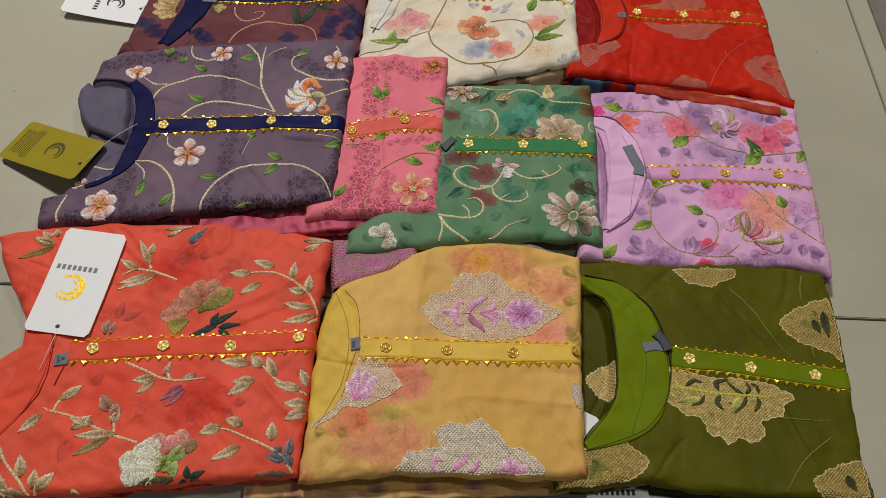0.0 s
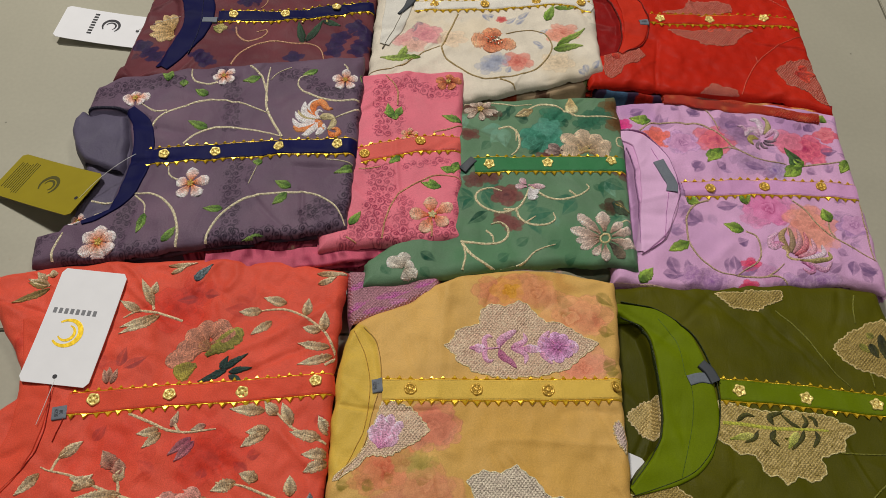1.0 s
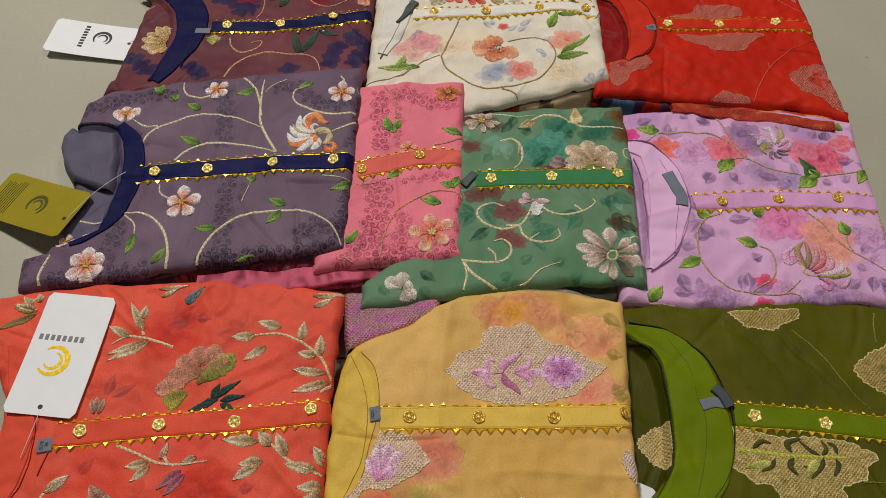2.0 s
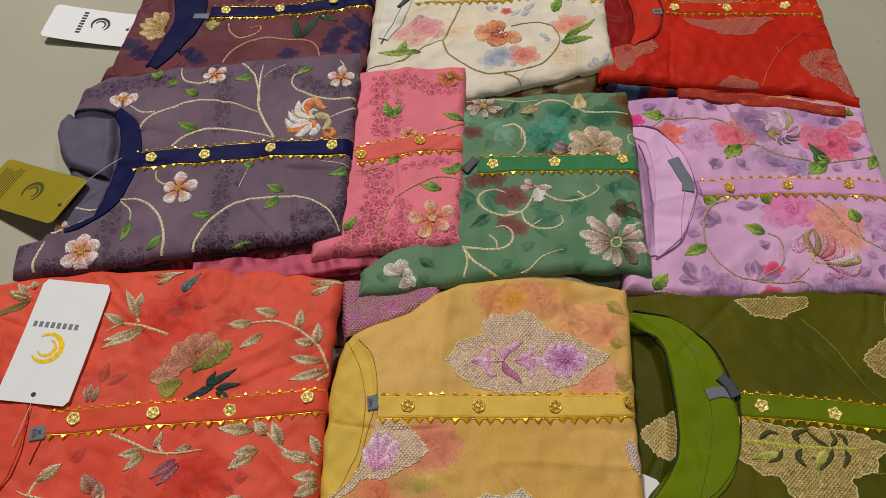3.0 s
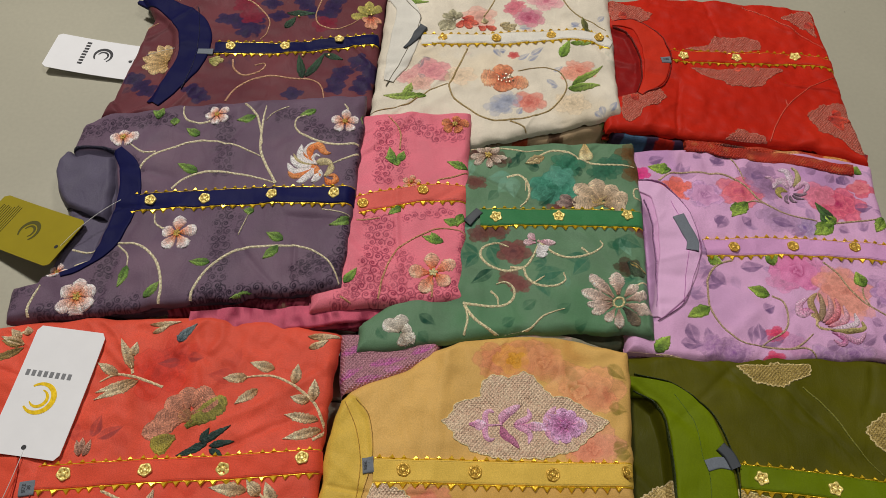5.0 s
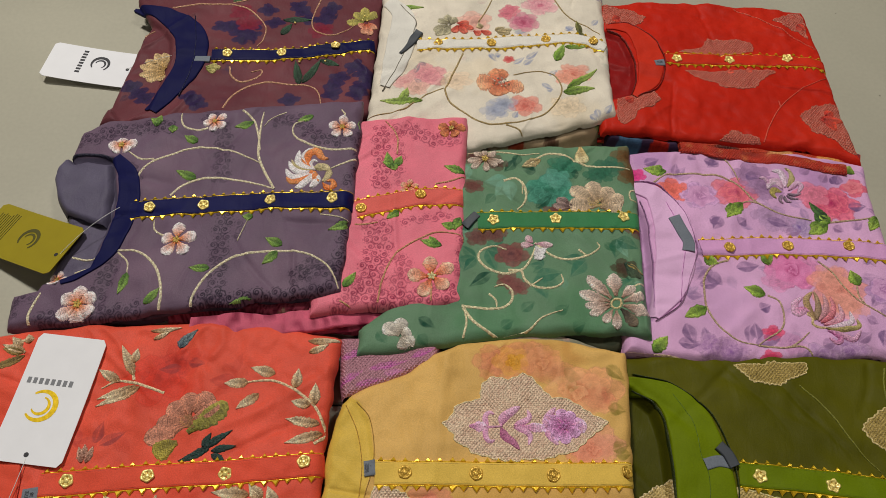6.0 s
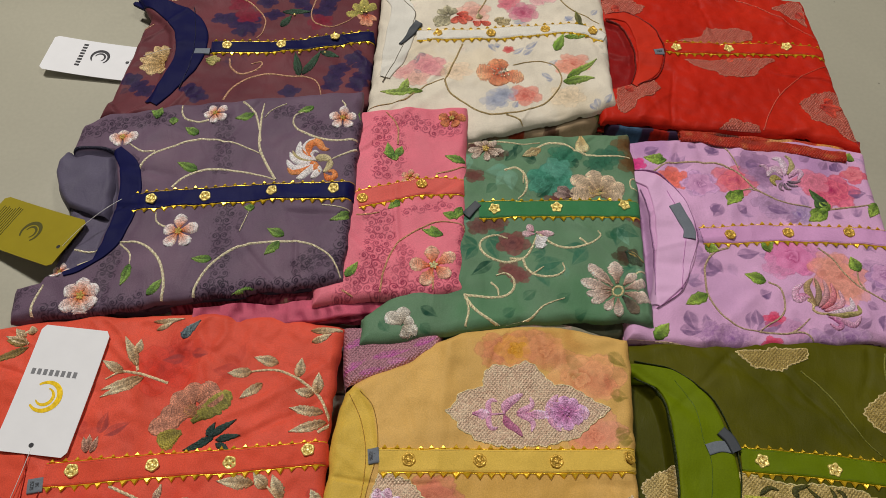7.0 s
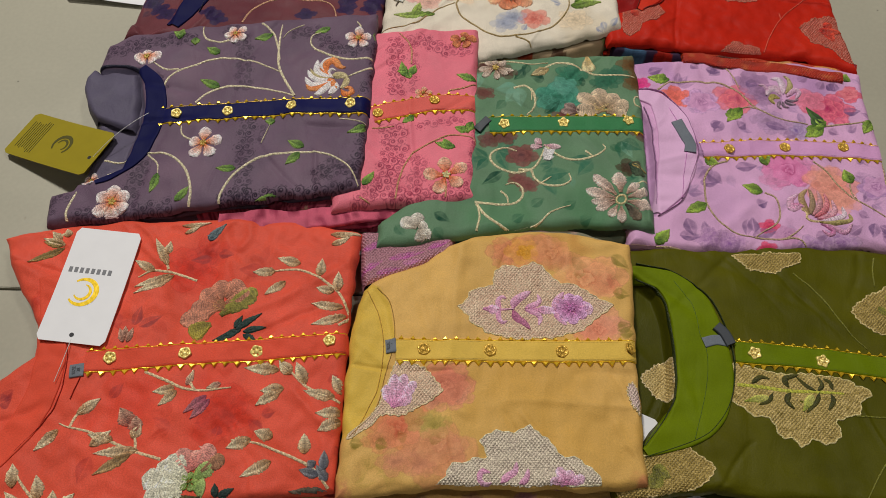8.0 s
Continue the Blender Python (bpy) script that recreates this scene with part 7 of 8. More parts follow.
purple_kurta.leaf((28.4, 94.5), (27.7, 86.0), 9, '466c22', '8aa850', SATIN)
purple_kurta.leaf((110.8, -17.8), (101.6, -16.8), 9, '466c22', '8aa850', SATIN)
pink_kurta.vine([(44.9, 57.2), (47.7, 77.7), (42.9, 91.3), (38.8, 98.5)], 2.2, 'b98a66')
pink_kurta.vine([(8.2, -96.1), (15.3, -74.1), (28.5, -52.2), (48.4, -39.5), (70.4, -34.6), (87.8, -40.3), (90.1, -47.8)], 2.2, 'b98a66')
pink_kurta.vine([(74.2, 16.5), (92.2, 19.6), (103.1, 22.7)], 2.2, 'b98a66')
pink_kurta.vine([(52.2, -100.5), (55.8, -83.9)], 2.2, 'b98a66')
pink_kurta.vine([(-2.5, -15.2), (8.8, -17.0), (18.0, -16.6)], 2.2, 'b98a66')
pink_kurta.vine([(-22.5, -89.6), (-14.6, -95.7)], 2.2, 'b98a66')
pink_kurta.flower((56.8, -77.3), 20, 5, 'd8602c', 'f6bca0', 20, 0.66, core='e8d8a0')
pink_kurta.flower((100.1, 79.6), 14, 5, '9a3a20', 'e28a58', 0, squash=0.7)
pink_kurta.flower((50.5, 17.4), 9, 5, 'e07a4a', 'f0b498')
pink_kurta.leaf((103.9, 27.3), (86.1, 36.5), 9, '4a7424', '90b04c', SATIN)
pink_kurta.leaf((36.3, 41.0), (35.6, 60.7), 9, '4a7424', '90b04c', SATIN)
pink_kurta.leaf((41.9, 42.6), (48.4, 54.6), 9, '4a7424', '90b04c', SATIN)
pink_kurta.leaf((40.4, 47.7), (30.0, 49.3), 9, '4a7424', '90b04c', SATIN)
pink_kurta.leaf((39.2, 45.8), (40.6, 37.5), 9, '4a7424', '90b04c', SATIN)
pink_kurta.leaf((84.9, -30.7), (73.4, -26.3), 9, '4a7424', '90b04c', SATIN)
pink_kurta.leaf((84.4, -25.1), (84.3, -34.3), 9, '4a7424', '90b04c', SATIN)
pink_kurta.leaf((69.9, -48.9), (52.6, -39.8), 9, '4a7424', '90b04c', SATIN)
pink_kurta.leaf((63.8, -47.2), (60.8, -37.8), 9, '4a7424', '90b04c', SATIN)
pink_kurta.leaf((-18.4, -77.1), (-6.6, -63.9), 9, '4a7424', '90b04c', SATIN)
pink_kurta.leaf((37.6, -7.4), (26.0, -14.1), 9, '4a7424', '90b04c', SATIN)
pink_kurta.leaf((91.2, -21.7), (83.0, -33.0), 9, '4a7424', '90b04c', SATIN)
green_kurta.vine([(50.6, 63.7), (64.5, 75.9), (83.9, 73.9), (105.7, 63.8), (128.0, 61.0), (144.5, 58.6)], 2.9899999999999998, 'd8c6a0')
green_kurta.vine([(25.4, 44.9), (36.7, 47.6), (44.1, 37.9), (44.7, 24.4), (36.2, 13.0)], 3.2199999999999998, 'd8c6a0')
green_kurta.vine([(36.7, -50.2), (21.7, -52.9), (7.2, -48.5), (0.1, -39.2), (1.9, -30.5), (14.1, -25.9), (24.5, -29.5)], 3.2199999999999998, 'd8c6a0')
green_kurta.vine([(24.9, -49.5), (36.7, -49.5), (44.8, -39.3), (49.2, -28.8)], 2.9899999999999998, 'd8c6a0')
green_kurta.vine([(36.6, -51.2), (39.0, -59.7), (47.3, -66.4), (61.8, -67.1), (71.2, -61.4), (70.4, -53.7)], 2.9899999999999998, 'd8c6a0')
green_kurta.vine([(44.5, -64.7), (53.8, -58.0)], 2.07, 'd8c6a0')
green_kurta.vine([(-15.9, -84.2), (-0.2, -86.4), (17.1, -85.9), (26.1, -79.4), (27.2, -69.6), (21.1, -63.6), (12.2, -66.3)], 3.2199999999999998, 'd8c6a0')
green_kurta.vine([(7.6, -72.9), (13.1, -78.7), (13.6, -85.8)], 2.53, 'd8c6a0')
green_kurta.vine([(49.6, -23.5), (64.6, -35.8), (79.3, -38.6), (97.8, -34.1), (106.2, -27.1), (104.7, -21.7)], 2.9899999999999998, 'd8c6a0')
green_kurta.vine([(87.8, -28.8), (94.6, -35.8)], 2.53, 'd8c6a0')
green_kurta.vine([(-14.5, -85.8), (-6.3, -98.5), (7.4, -109.4), (17.0, -113.5)], 3.4499999999999997, 'd8c6a0')
green_kurta.vine([(-15.2, -113.3), (-12.0, -98.5), (-14.0, -87.4)], 2.53, 'd8c6a0')
green_kurta.vine([(18.5, -112.5), (38.6, -106.4), (50.8, -95.5), (68.6, -88.6)], 2.3, 'd8c6a0')
green_kurta.vine([(127.7, -68.2), (142.2, -63.2)], 2.53, 'd8c6a0')
green_kurta.vine([(-7.0, 77.8), (25.6, 78.7), (45.0, 75.9), (61.5, 78.8)], 2.3, 'd8c6a0')
green_kurta.vine([(42.9, 43.7), (42.0, 30.1)], 1.8399999999999999, 'd8c6a0')
green_kurta.vine([(147.1, 36.0), (140.8, 32.1), (140.7, 24.4), (145.7, 21.8)], 2.07, 'd8c6a0')
green_kurta.leaf((110.7, -77.6), (92.4, -56.2), 11, 'a4806c', 'e4d0c4', METALLIC, 1.0)
green_kurta.leaf((114.5, -75.6), (114.7, -54.0), 13, 'a4806c', 'e4d0c4', METALLIC, 1.0)
green_kurta.leaf((109.2, -80.1), (84.0, -71.1), 11, 'a4806c', 'e4d0c4', METALLIC, 1.0)
green_kurta.leaf((108.6, -82.4), (87.4, -84.0), 8, 'a4806c', 'e4d0c4', METALLIC, 1.0)
green_kurta.leaf((108.8, -84.4), (90.8, -92.0), 8, 'a4806c', 'e4d0c4', METALLIC, 1.0)
green_kurta.leaf((110.6, -87.4), (102.2, -99.4), 8, 'a4806c', 'e4d0c4', METALLIC, 1.0)
green_kurta.leaf((113.9, -88.4), (112.3, -105.1), 9, 'a4806c', 'e4d0c4', METALLIC, 1.0)
green_kurta.leaf((117.8, -86.6), (129.2, -102.6), 10, '3a362c', '7a6a58', METALLIC, 1.0)
green_kurta.leaf((119.6, -84.1), (141.1, -92.7), 10, 'a4806c', 'e4d0c4', METALLIC, 1.0)
green_kurta.leaf((120.2, -80.7), (138.3, -76.7), 9, 'a4806c', 'e4d0c4', METALLIC, 1.0)
green_kurta.leaf((119.2, -77.5), (130.5, -66.8), 9, 'a4806c', 'e4d0c4', METALLIC, 1.0)
green_kurta.vine([(118.7, -82.0), (117.6, -84.3), (115.3, -85.8), (112.6, -85.8), (110.6, -84.3), (110.1, -82.0), (111.2, -79.6), (113.6, -78.1), (116.3, -78.1), (118.2, -79.6), (118.7, -82.0)], 2.4, 'd4bc8c', 0.0)
green_kurta.leaf((109.8, 16.8), (83.3, 17.9), 17, 'a08464', 'd8c0a4', METALLIC, 0.8)
green_kurta.leaf((108.5, 18.7), (87.6, 38.7), 17, 'a08464', 'd8c0a4', METALLIC, 0.8)
green_kurta.leaf((110.3, 20.6), (106.8, 45.0), 17, 'a08464', 'd8c0a4', METALLIC, 0.8)
green_kurta.leaf((111.9, 20.6), (124.3, 37.2), 17, 'a08464', 'd8c0a4', METALLIC, 0.8)
green_kurta.leaf((113.1, 17.9), (134.1, 27.1), 17, 'a08464', 'd8c0a4', METALLIC, 0.8)
green_kurta.leaf((111.2, 14.9), (131.6, 15.7), 17, 'a08464', 'd8c0a4', METALLIC, 0.8)
green_kurta.leaf((86.2, 14.9), (69.3, 18.7), 9, '5a3c3c', 'a89088', METALLIC, 0.8)
green_kurta.leaf((86.4, 16.8), (73.1, 25.5), 9, '5a3c3c', 'a89088', METALLIC, 0.8)
green_kurta.leaf((103.6, 16.8), (115.6, 25.6), 4, 'c8a860', 'e0c890')
green_kurta.leaf((105.0, 15.7), (119.5, 18.7), 4, 'c8a860', 'e0c890')
green_kurta.leaf((103.4, 14.9), (101.4, 25.6), 4, 'c8a860', 'e0c890')
green_kurta.flower((8.9, 68.9), 17, 8, '9c7c66', 'dcc8b8', 0, 0.4, METALLIC, 0.8)
green_kurta.leaf((100.9, 86.4), (101.4, 66.6), 14, 'd0b070', 'e8d8a8', METALLIC, 1.0)
green_kurta.leaf((61.5, 69.8), (43.5, 62.4), 10, 'a89060', 'c8b488')
green_kurta.leaf((50.2, -27.0), (53.8, -40.0), 11, 'd8d0d0', 'f0eaea', SATIN, 1.0)
green_kurta.leaf((51.6, -28.8), (57.2, -34.1), 11, 'd8d0d0', 'f0eaea', SATIN, 1.0)
green_kurta.leaf((47.9, -26.0), (37.1, -24.5), 7, 'c890a0', 'e0c0c4', SATIN, 1.0)
green_kurta.leaf((49.2, -24.6), (65.6, -24.6), 7, 'c890a0', 'e0c0c4', SATIN, 1.0)
green_kurta.leaf((47.5, -23.5), (42.5, -16.3), 7, 'c890a0', 'e0c0c4', SATIN, 1.0)
green_kurta.leaf((126.7, -42.8), (137.9, -58.2), 13, '20402c', '4a5a40', SATIN, 1.0)
green_kurta.leaf((128.0, -44.5), (141.7, -53.1), 5, 'a08848', 'c0a870')
green_kurta.leaf((-67.0, -112.2), (-80.4, -102.0), 13, 'a89a88', 'e4dcd0', METALLIC, 1.0)
green_kurta.leaf((-67.0, -110.7), (-65.8, -96.7), 13, 'a89a88', 'e4dcd0', METALLIC, 1.0)
green_kurta.leaf((-65.6, -112.2), (-57.8, -108.3), 13, 'a89a88', 'e4dcd0', METALLIC, 1.0)
green_kurta.leaf((-65.6, -113.8), (-62.1, -122.3), 13, 'a89a88', 'e4dcd0', METALLIC, 1.0)
green_kurta.leaf((-66.1, -114.4), (-54.9, -119.9), 13, 'a89a88', 'e4dcd0', METALLIC, 1.0)
lilac_kurta.vine([(-32.1, 71.7), (-20.0, 79.7), (0.3, 82.7), (20.1, 82.0), (36.6, 77.4), (49.3, 67.3), (58.5, 53.6), (73.5, 42.1), (89.2, 36.0), (107.9, 31.9)], 2.53, 'b29a7c')
lilac_kurta.vine([(40.8, 47.3), (52.6, 51.5), (62.1, 49.5)], 2.07, 'b29a7c')
lilac_kurta.vine([(124.2, 30.0), (144.2, 32.1), (168.0, 35.7)], 2.3, 'b29a7c')
lilac_kurta.vine([(22.7, -11.9), (10.0, -16.4), (0.7, -26.5), (-3.9, -42.5), (-3.6, -60.9), (4.4, -78.5), (18.2, -89.7), (32.9, -93.4)], 2.53, 'b29a7c')
lilac_kurta.vine([(50.8, -46.1), (59.0, -51.9), (60.4, -67.0), (54.4, -79.2), (41.5, -87.2), (32.9, -93.4)], 2.3, 'b29a7c')
lilac_kurta.vine([(32.9, -93.4), (55.5, -95.3), (66.6, -90.5), (78.7, -80.5)], 2.3, 'b29a7c')
lilac_kurta.vine([(55.5, -95.3), (70.9, -94.6), (79.4, -103.8)], 2.3, 'b29a7c')
lilac_kurta.vine([(102.2, -11.9), (113.3, -24.2), (122.8, -42.7), (133.5, -54.6), (149.3, -66.0), (163.5, -78.0)], 2.07, 'b29a7c')
lilac_kurta.vine([(130.9, -36.0), (130.2, -45.4), (133.5, -54.6)], 1.8399999999999999, 'b29a7c')
lilac_kurta.vine([(168.6, -12.5), (164.0, -37.6), (162.0, -62.4), (162.6, -75.9)], 2.07, 'b29a7c')
lilac_kurta.vine([(-76.6, -101.0), (-61.6, -101.8), (-39.3, -104.3), (-22.3, -109.3)], 2.53, 'b29a7c')
lilac_kurta.vine([(36.3, 106.3), (44.5, 92.6), (49.0, 74.5)], 1.8399999999999999, 'b29a7c')
lilac_kurta.leaf((-19.0, 83.4), (-39.7, 87.7), 12, '54781e', 'a2bc4c', SATIN)
lilac_kurta.leaf((-22.3, 85.0), (-30.3, 90.1), 12, '54781e', 'a2bc4c', SATIN)
lilac_kurta.leaf((47.2, 49.4), (29.8, 32.9), 12, '54781e', 'a2bc4c', SATIN)
lilac_kurta.leaf((35.4, 48.8), (37.6, 35.0), 12, '54781e', 'a2bc4c', SATIN)
lilac_kurta.leaf((1.4, -10.4), (13.3, -15.6), 12, '54781e', 'a2bc4c', SATIN)
lilac_kurta.leaf((48.7, -45.6), (31.3, -38.9), 12, '54781e', 'a2bc4c', SATIN)
lilac_kurta.leaf((-4.6, -58.5), (-24.7, -68.5), 12, '54781e', 'a2bc4c', SATIN)
lilac_kurta.leaf((121.5, 27.4), (101.8, 17.2), 12, '54781e', 'a2bc4c', SATIN)
lilac_kurta.leaf((113.4, 31.5), (108.1, 18.2), 12, '54781e', 'a2bc4c', SATIN)
lilac_kurta.leaf((169.9, 36.9), (159.2, 21.9), 12, '54781e', 'a2bc4c', SATIN)
lilac_kurta.leaf((132.9, -35.3), (128.8, -20.9), 12, '54781e', 'a2bc4c', SATIN)
lilac_kurta.leaf((-55.2, -100.1), (-42.0, -86.5), 12, '54781e', 'a2bc4c', SATIN)
lilac_kurta.leaf((156.4, 86.1), (161.5, 96.4), 12, '54781e', 'a2bc4c', SATIN)
lilac_kurta.leaf((53.0, -12.7), (63.0, -7.3), 12, '54781e', 'a2bc4c', SATIN)
lilac_kurta.leaf((124.1, 29.3), (116.0, 37.5), 12, '54781e', 'a2bc4c', SATIN)
lilac_kurta.leaf((122.7, 33.3), (110.0, 51.5), 10, '24401c', '4a7030', SATIN)
lilac_kurta.leaf((119.0, 31.8), (112.1, 39.0), 10, '24401c', '4a7030', SATIN)
lilac_kurta.plume([(84.9, -62.1), (79.7, -59.4), (72.1, -62.7), (72.9, -53.5), (80.7, -47.4)], 8, 'cc6ca0', 'f2c8e0', SATIN)
lilac_kurta.plume([(85.9, -69.6), (83.8, -58.8), (83.0, -50.1), (89.3, -42.8)], 7, '8a6a40', 'd0b080', SATIN)
lilac_kurta.plume([(87.4, -69.5), (91.6, -58.7), (92.2, -48.9), (90.8, -42.8)], 6, '7a6248', 'c0a080', SATIN)
lilac_kurta.plume([(88.6, -70.6), (96.8, -61.4), (99.7, -52.1), (98.3, -44.4)], 6.5, 'b06a74', 'e8b0b8', SATIN)
lilac_kurta.plume([(90.1, -72.2), (100.7, -65.1), (105.6, -55.9), (104.5, -47.1)], 6.5, 'bc4c5c', 'ec98a2', SATIN)
lilac_kurta.plume([(92.1, -73.8), (105.4, -69.4), (111.5, -62.9), (110.1, -53.6)], 6.5, 'c86a80', 'ecbccc', SATIN)
lilac_kurta.plume([(94.0, -75.9), (109.0, -73.6), (118.0, -69.2), (118.0, -60.6)], 6.5, 'c8a0b8', 'f2e2ec', SATIN)
lilac_kurta.plume([(93.5, -77.4), (110.4, -77.3), (121.0, -75.6), (121.6, -68.7)], 6, '8a7a40', 'c8b878', SATIN)
lilac_kurta.plume([(93.9, -79.5), (106.4, -83.1), (115.6, -86.1), (121.4, -79.3)], 6.5, 'c070a0', 'eebcd8', SATIN)
lilac_kurta.plume([(96.4, -81.1), (103.7, -86.2), (98.6, -90.9), (93.1, -86.3)], 5.5, 'c05a98', 'e8a8cc', SATIN)
lilac_kurta.vine([(80.7, -63.2), (84.5, -67.4), (83.5, -73.3), (90.0, -76.4), (102.0, -74.7)], 3.0, 'c8b080', 0.3)
lilac_kurta.plume([(89.8, 68.0), (86.4, 76.6), (79.4, 74.5), (74.3, 65.8)], 8, 'c890b0', 'f4dcec', SATIN)
lilac_kurta.plume([(87.8, 64.1), (82.0, 66.6), (78.1, 61.3), (80.5, 55.5)], 7, '8a7a38', 'c8b868', SATIN)
lilac_kurta.plume([(92.3, 69.4), (93.4, 78.7), (90.9, 86.8), (83.5, 88.0)], 8, 'd0a0c0', 'f6e4f0', SATIN)
lilac_kurta.plume([(94.5, 69.4), (100.5, 78.8), (100.8, 86.9), (96.2, 90.9)], 6, '9a8a50', 'd0c090', SATIN)
lilac_kurta.plume([(94.6, 65.5), (102.8, 72.9), (106.9, 69.6), (102.4, 62.3)], 6.5, 'c080a8', 'f0cce4', SATIN)
lilac_kurta.plume([(92.6, 61.5), (98.7, 60.3), (105.0, 61.7)], 4, '4a3a50', 'cca8bc', SATIN)
lilac_kurta.plume([(91.1, 59.5), (95.6, 56.4), (101.4, 55.8)], 4, '4a3a50', 'cca8bc', SATIN)
lilac_kurta.plume([(88.8, 58.9), (89.7, 53.7), (94.0, 51.8)], 4, '4a3a50', 'cca8bc', SATIN)
lilac_kurta.plume([(86.9, 60.1), (83.8, 53.6), (86.3, 50.4)], 4, '4a3a50', 'cca8bc', SATIN)
lilac_kurta.plume([(77.8, 71.8), (74.4, 78.4), (68.2, 77.7)], 6, 'b878a4', 'eac4dc', SATIN)
maroon_kurta.vine([(-45.5, 75.5), (-24.1, 79.6), (7.3, 77.8), (31.8, 70.2), (46.5, 54.7), (55.1, 36.6), (52.9, 19.8), (46.1, 7.8)], 2.4, 'bd9272')
maroon_kurta.vine([(19.0, -17.8), (20.5, -29.0), (29.9, -38.6), (43.3, -35.9), (51.2, -30.4), (51.1, -25.0), (40.9, -26.2)], 2.6, 'bd9272')
maroon_kurta.vine([(14.4, -74.6), (21.5, -59.8), (34.6, -47.4), (52.5, -43.0), (77.4, -46.9), (99.9, -52.1), (108.7, -62.1), (111.5, -83.9)], 2.6, 'bd9272')
maroon_kurta.vine([(117.4, 80.5), (108.2, 59.7), (104.1, 39.0), (108.6, 26.5), (122.7, 18.4), (137.2, 22.2), (152.2, 34.6)], 2, 'bd9272')
maroon_kurta.vine([(19.4, 78.5), (36.4, 80.6), (65.7, 84.5)], 1.8, 'bd9272')
maroon_kurta.vine([(-74.6, 41.8), (-63.4, 47.5)], 2.2, 'bd9272')
maroon_kurta.leaf((73.5, 48.1), (103.8, 44.2), 9, '16301f', '2e5238', SATIN)
maroon_kurta.leaf((71.1, 25.6), (83.0, 40.2), 9, '16301f', '2e5238', SATIN)
maroon_kurta.leaf((89.8, -48.7), (86.3, -15.5), 9, '16301f', '2e5238', SATIN)
maroon_kurta.leaf((92.8, -47.1), (112.7, -14.8), 9, '16301f', '2e5238', SATIN)
maroon_kurta.leaf((112.2, -16.0), (131.0, -24.2), 9, '16301f', '2e5238', SATIN)
maroon_kurta.leaf((19.4, 79.2), (31.4, 86.5), 7, '3a5a30', '6a8a48', SATIN)
maroon_kurta.leaf((-48.2, -13.1), (-73.8, -4.4), 11, 'a8844c', 'd8b888', METALLIC, 1.0)
maroon_kurta.leaf((-48.1, -14.7), (-73.7, -17.0), 11, 'a8844c', 'd8b888', METALLIC, 1.0)
maroon_kurta.leaf((-47.9, -16.3), (-66.3, -24.6), 11, 'a8844c', 'd8b888', METALLIC, 1.0)
maroon_kurta.leaf((-48.3, -11.5), (-68.9, 4.2), 11, 'a8844c', 'd8b888', METALLIC, 1.0)
maroon_kurta.leaf((-47.3, -10.0), (-59.2, 11.1), 11, 'a8844c', 'd8b888', METALLIC, 1.0)
maroon_kurta.leaf((-47.3, -10.0), (-50.1, 11.2), 11, 'a8844c', 'd8b888', METALLIC, 1.0)
maroon_kurta.leaf((-48.8, -19.4), (-51.5, -27.9), 11, 'a8844c', 'd8b888', METALLIC, 1.0)
maroon_kurta.leaf((-4.9, -17.2), (9.9, -17.0), 7, '8a8a40', 'c0b070', SATIN, 1.0)
maroon_kurta.leaf((-4.8, -18.8), (4.4, -22.8), 7, '8a8a40', 'c0b070', SATIN, 1.0)
maroon_kurta.leaf((-5.4, -15.5), (6.3, -13.5), 7, '8a8a40', 'c0b070', SATIN, 1.0)
maroon_kurta.leaf((159.6, 37.4), (141.4, 37.3), 11, '8a8438', 'b8aa58', SATIN, 1.0)
maroon_kurta.leaf((159.7, 39.1), (150.6, 52.3), 11, '8a8438', 'b8aa58', SATIN, 1.0)
maroon_kurta.leaf((160.9, 39.0), (162.0, 59.1), 11, '8a8438', 'b8aa58', SATIN, 1.0)
maroon_kurta.leaf((162.1, 38.9), (173.8, 50.1), 11, '8a8438', 'b8aa58', SATIN, 1.0)
maroon_kurta.leaf((160.6, 33.8), (153.2, 31.0), 9, 'c05838', 'e0a080', SATIN, 1.0)
maroon_kurta.leaf((161.8, 33.0), (158.5, 18.5), 9, 'c05838', 'e0a080', SATIN, 1.0)
maroon_kurta.leaf((163.0, 32.9), (165.6, 16.2), 9, 'c05838', 'e0a080', SATIN, 1.0)
maroon_kurta.leaf((164.3, 35.2), (172.2, 25.8), 9, 'c05838', 'e0a080', SATIN, 1.0)
maroon_kurta.bead((86.2, 40.6), 2.6, GOLD_PALE)
maroon_kurta.bead((90.2, -17.5), 2.6, GOLD_PALE)
maroon_kurta.bead((116.8, -18.4), 2.6, GOLD_PALE)
maroon_kurta.bead((161.3, 46.0), 2.6, GOLD_PALE)
maroon_kurta.bead((163.3, 38.8), 2.6, GOLD_PALE)
maroon_kurta.bead((158.5, 39.2), 2.6, GOLD_PALE)
cream_kurta.vine([(47.7, -12.4), (40.6, -30.8), (32.5, -50.3), (27.2, -63.1), (31.2, -79.0), (44.6, -93.2), (60.1, -105.7), (83.0, -109.3), (106.6, -105.4), (126.4, -95.2), (140.1, -78.4), (145.6, -62.6), (139.1, -46.2), (122.8, -39.2), (98.1, -43.6)], 2.4, '9c8658')
cream_kurta.vine([(26.1, -59.9), (10.4, -67.5), (-4.1, -81.3), (-20.5, -91.7), (-50.6, -99.1)], 1.8, '9c8658')
cream_kurta.vine([(85.2, -110.9), (96.2, -117.1), (102.7, -126.7)], 2.2, '9c8658')
cream_kurta.vine([(66.7, 34.1), (75.3, 49.4), (85.1, 69.8)], 2, '9c8658')
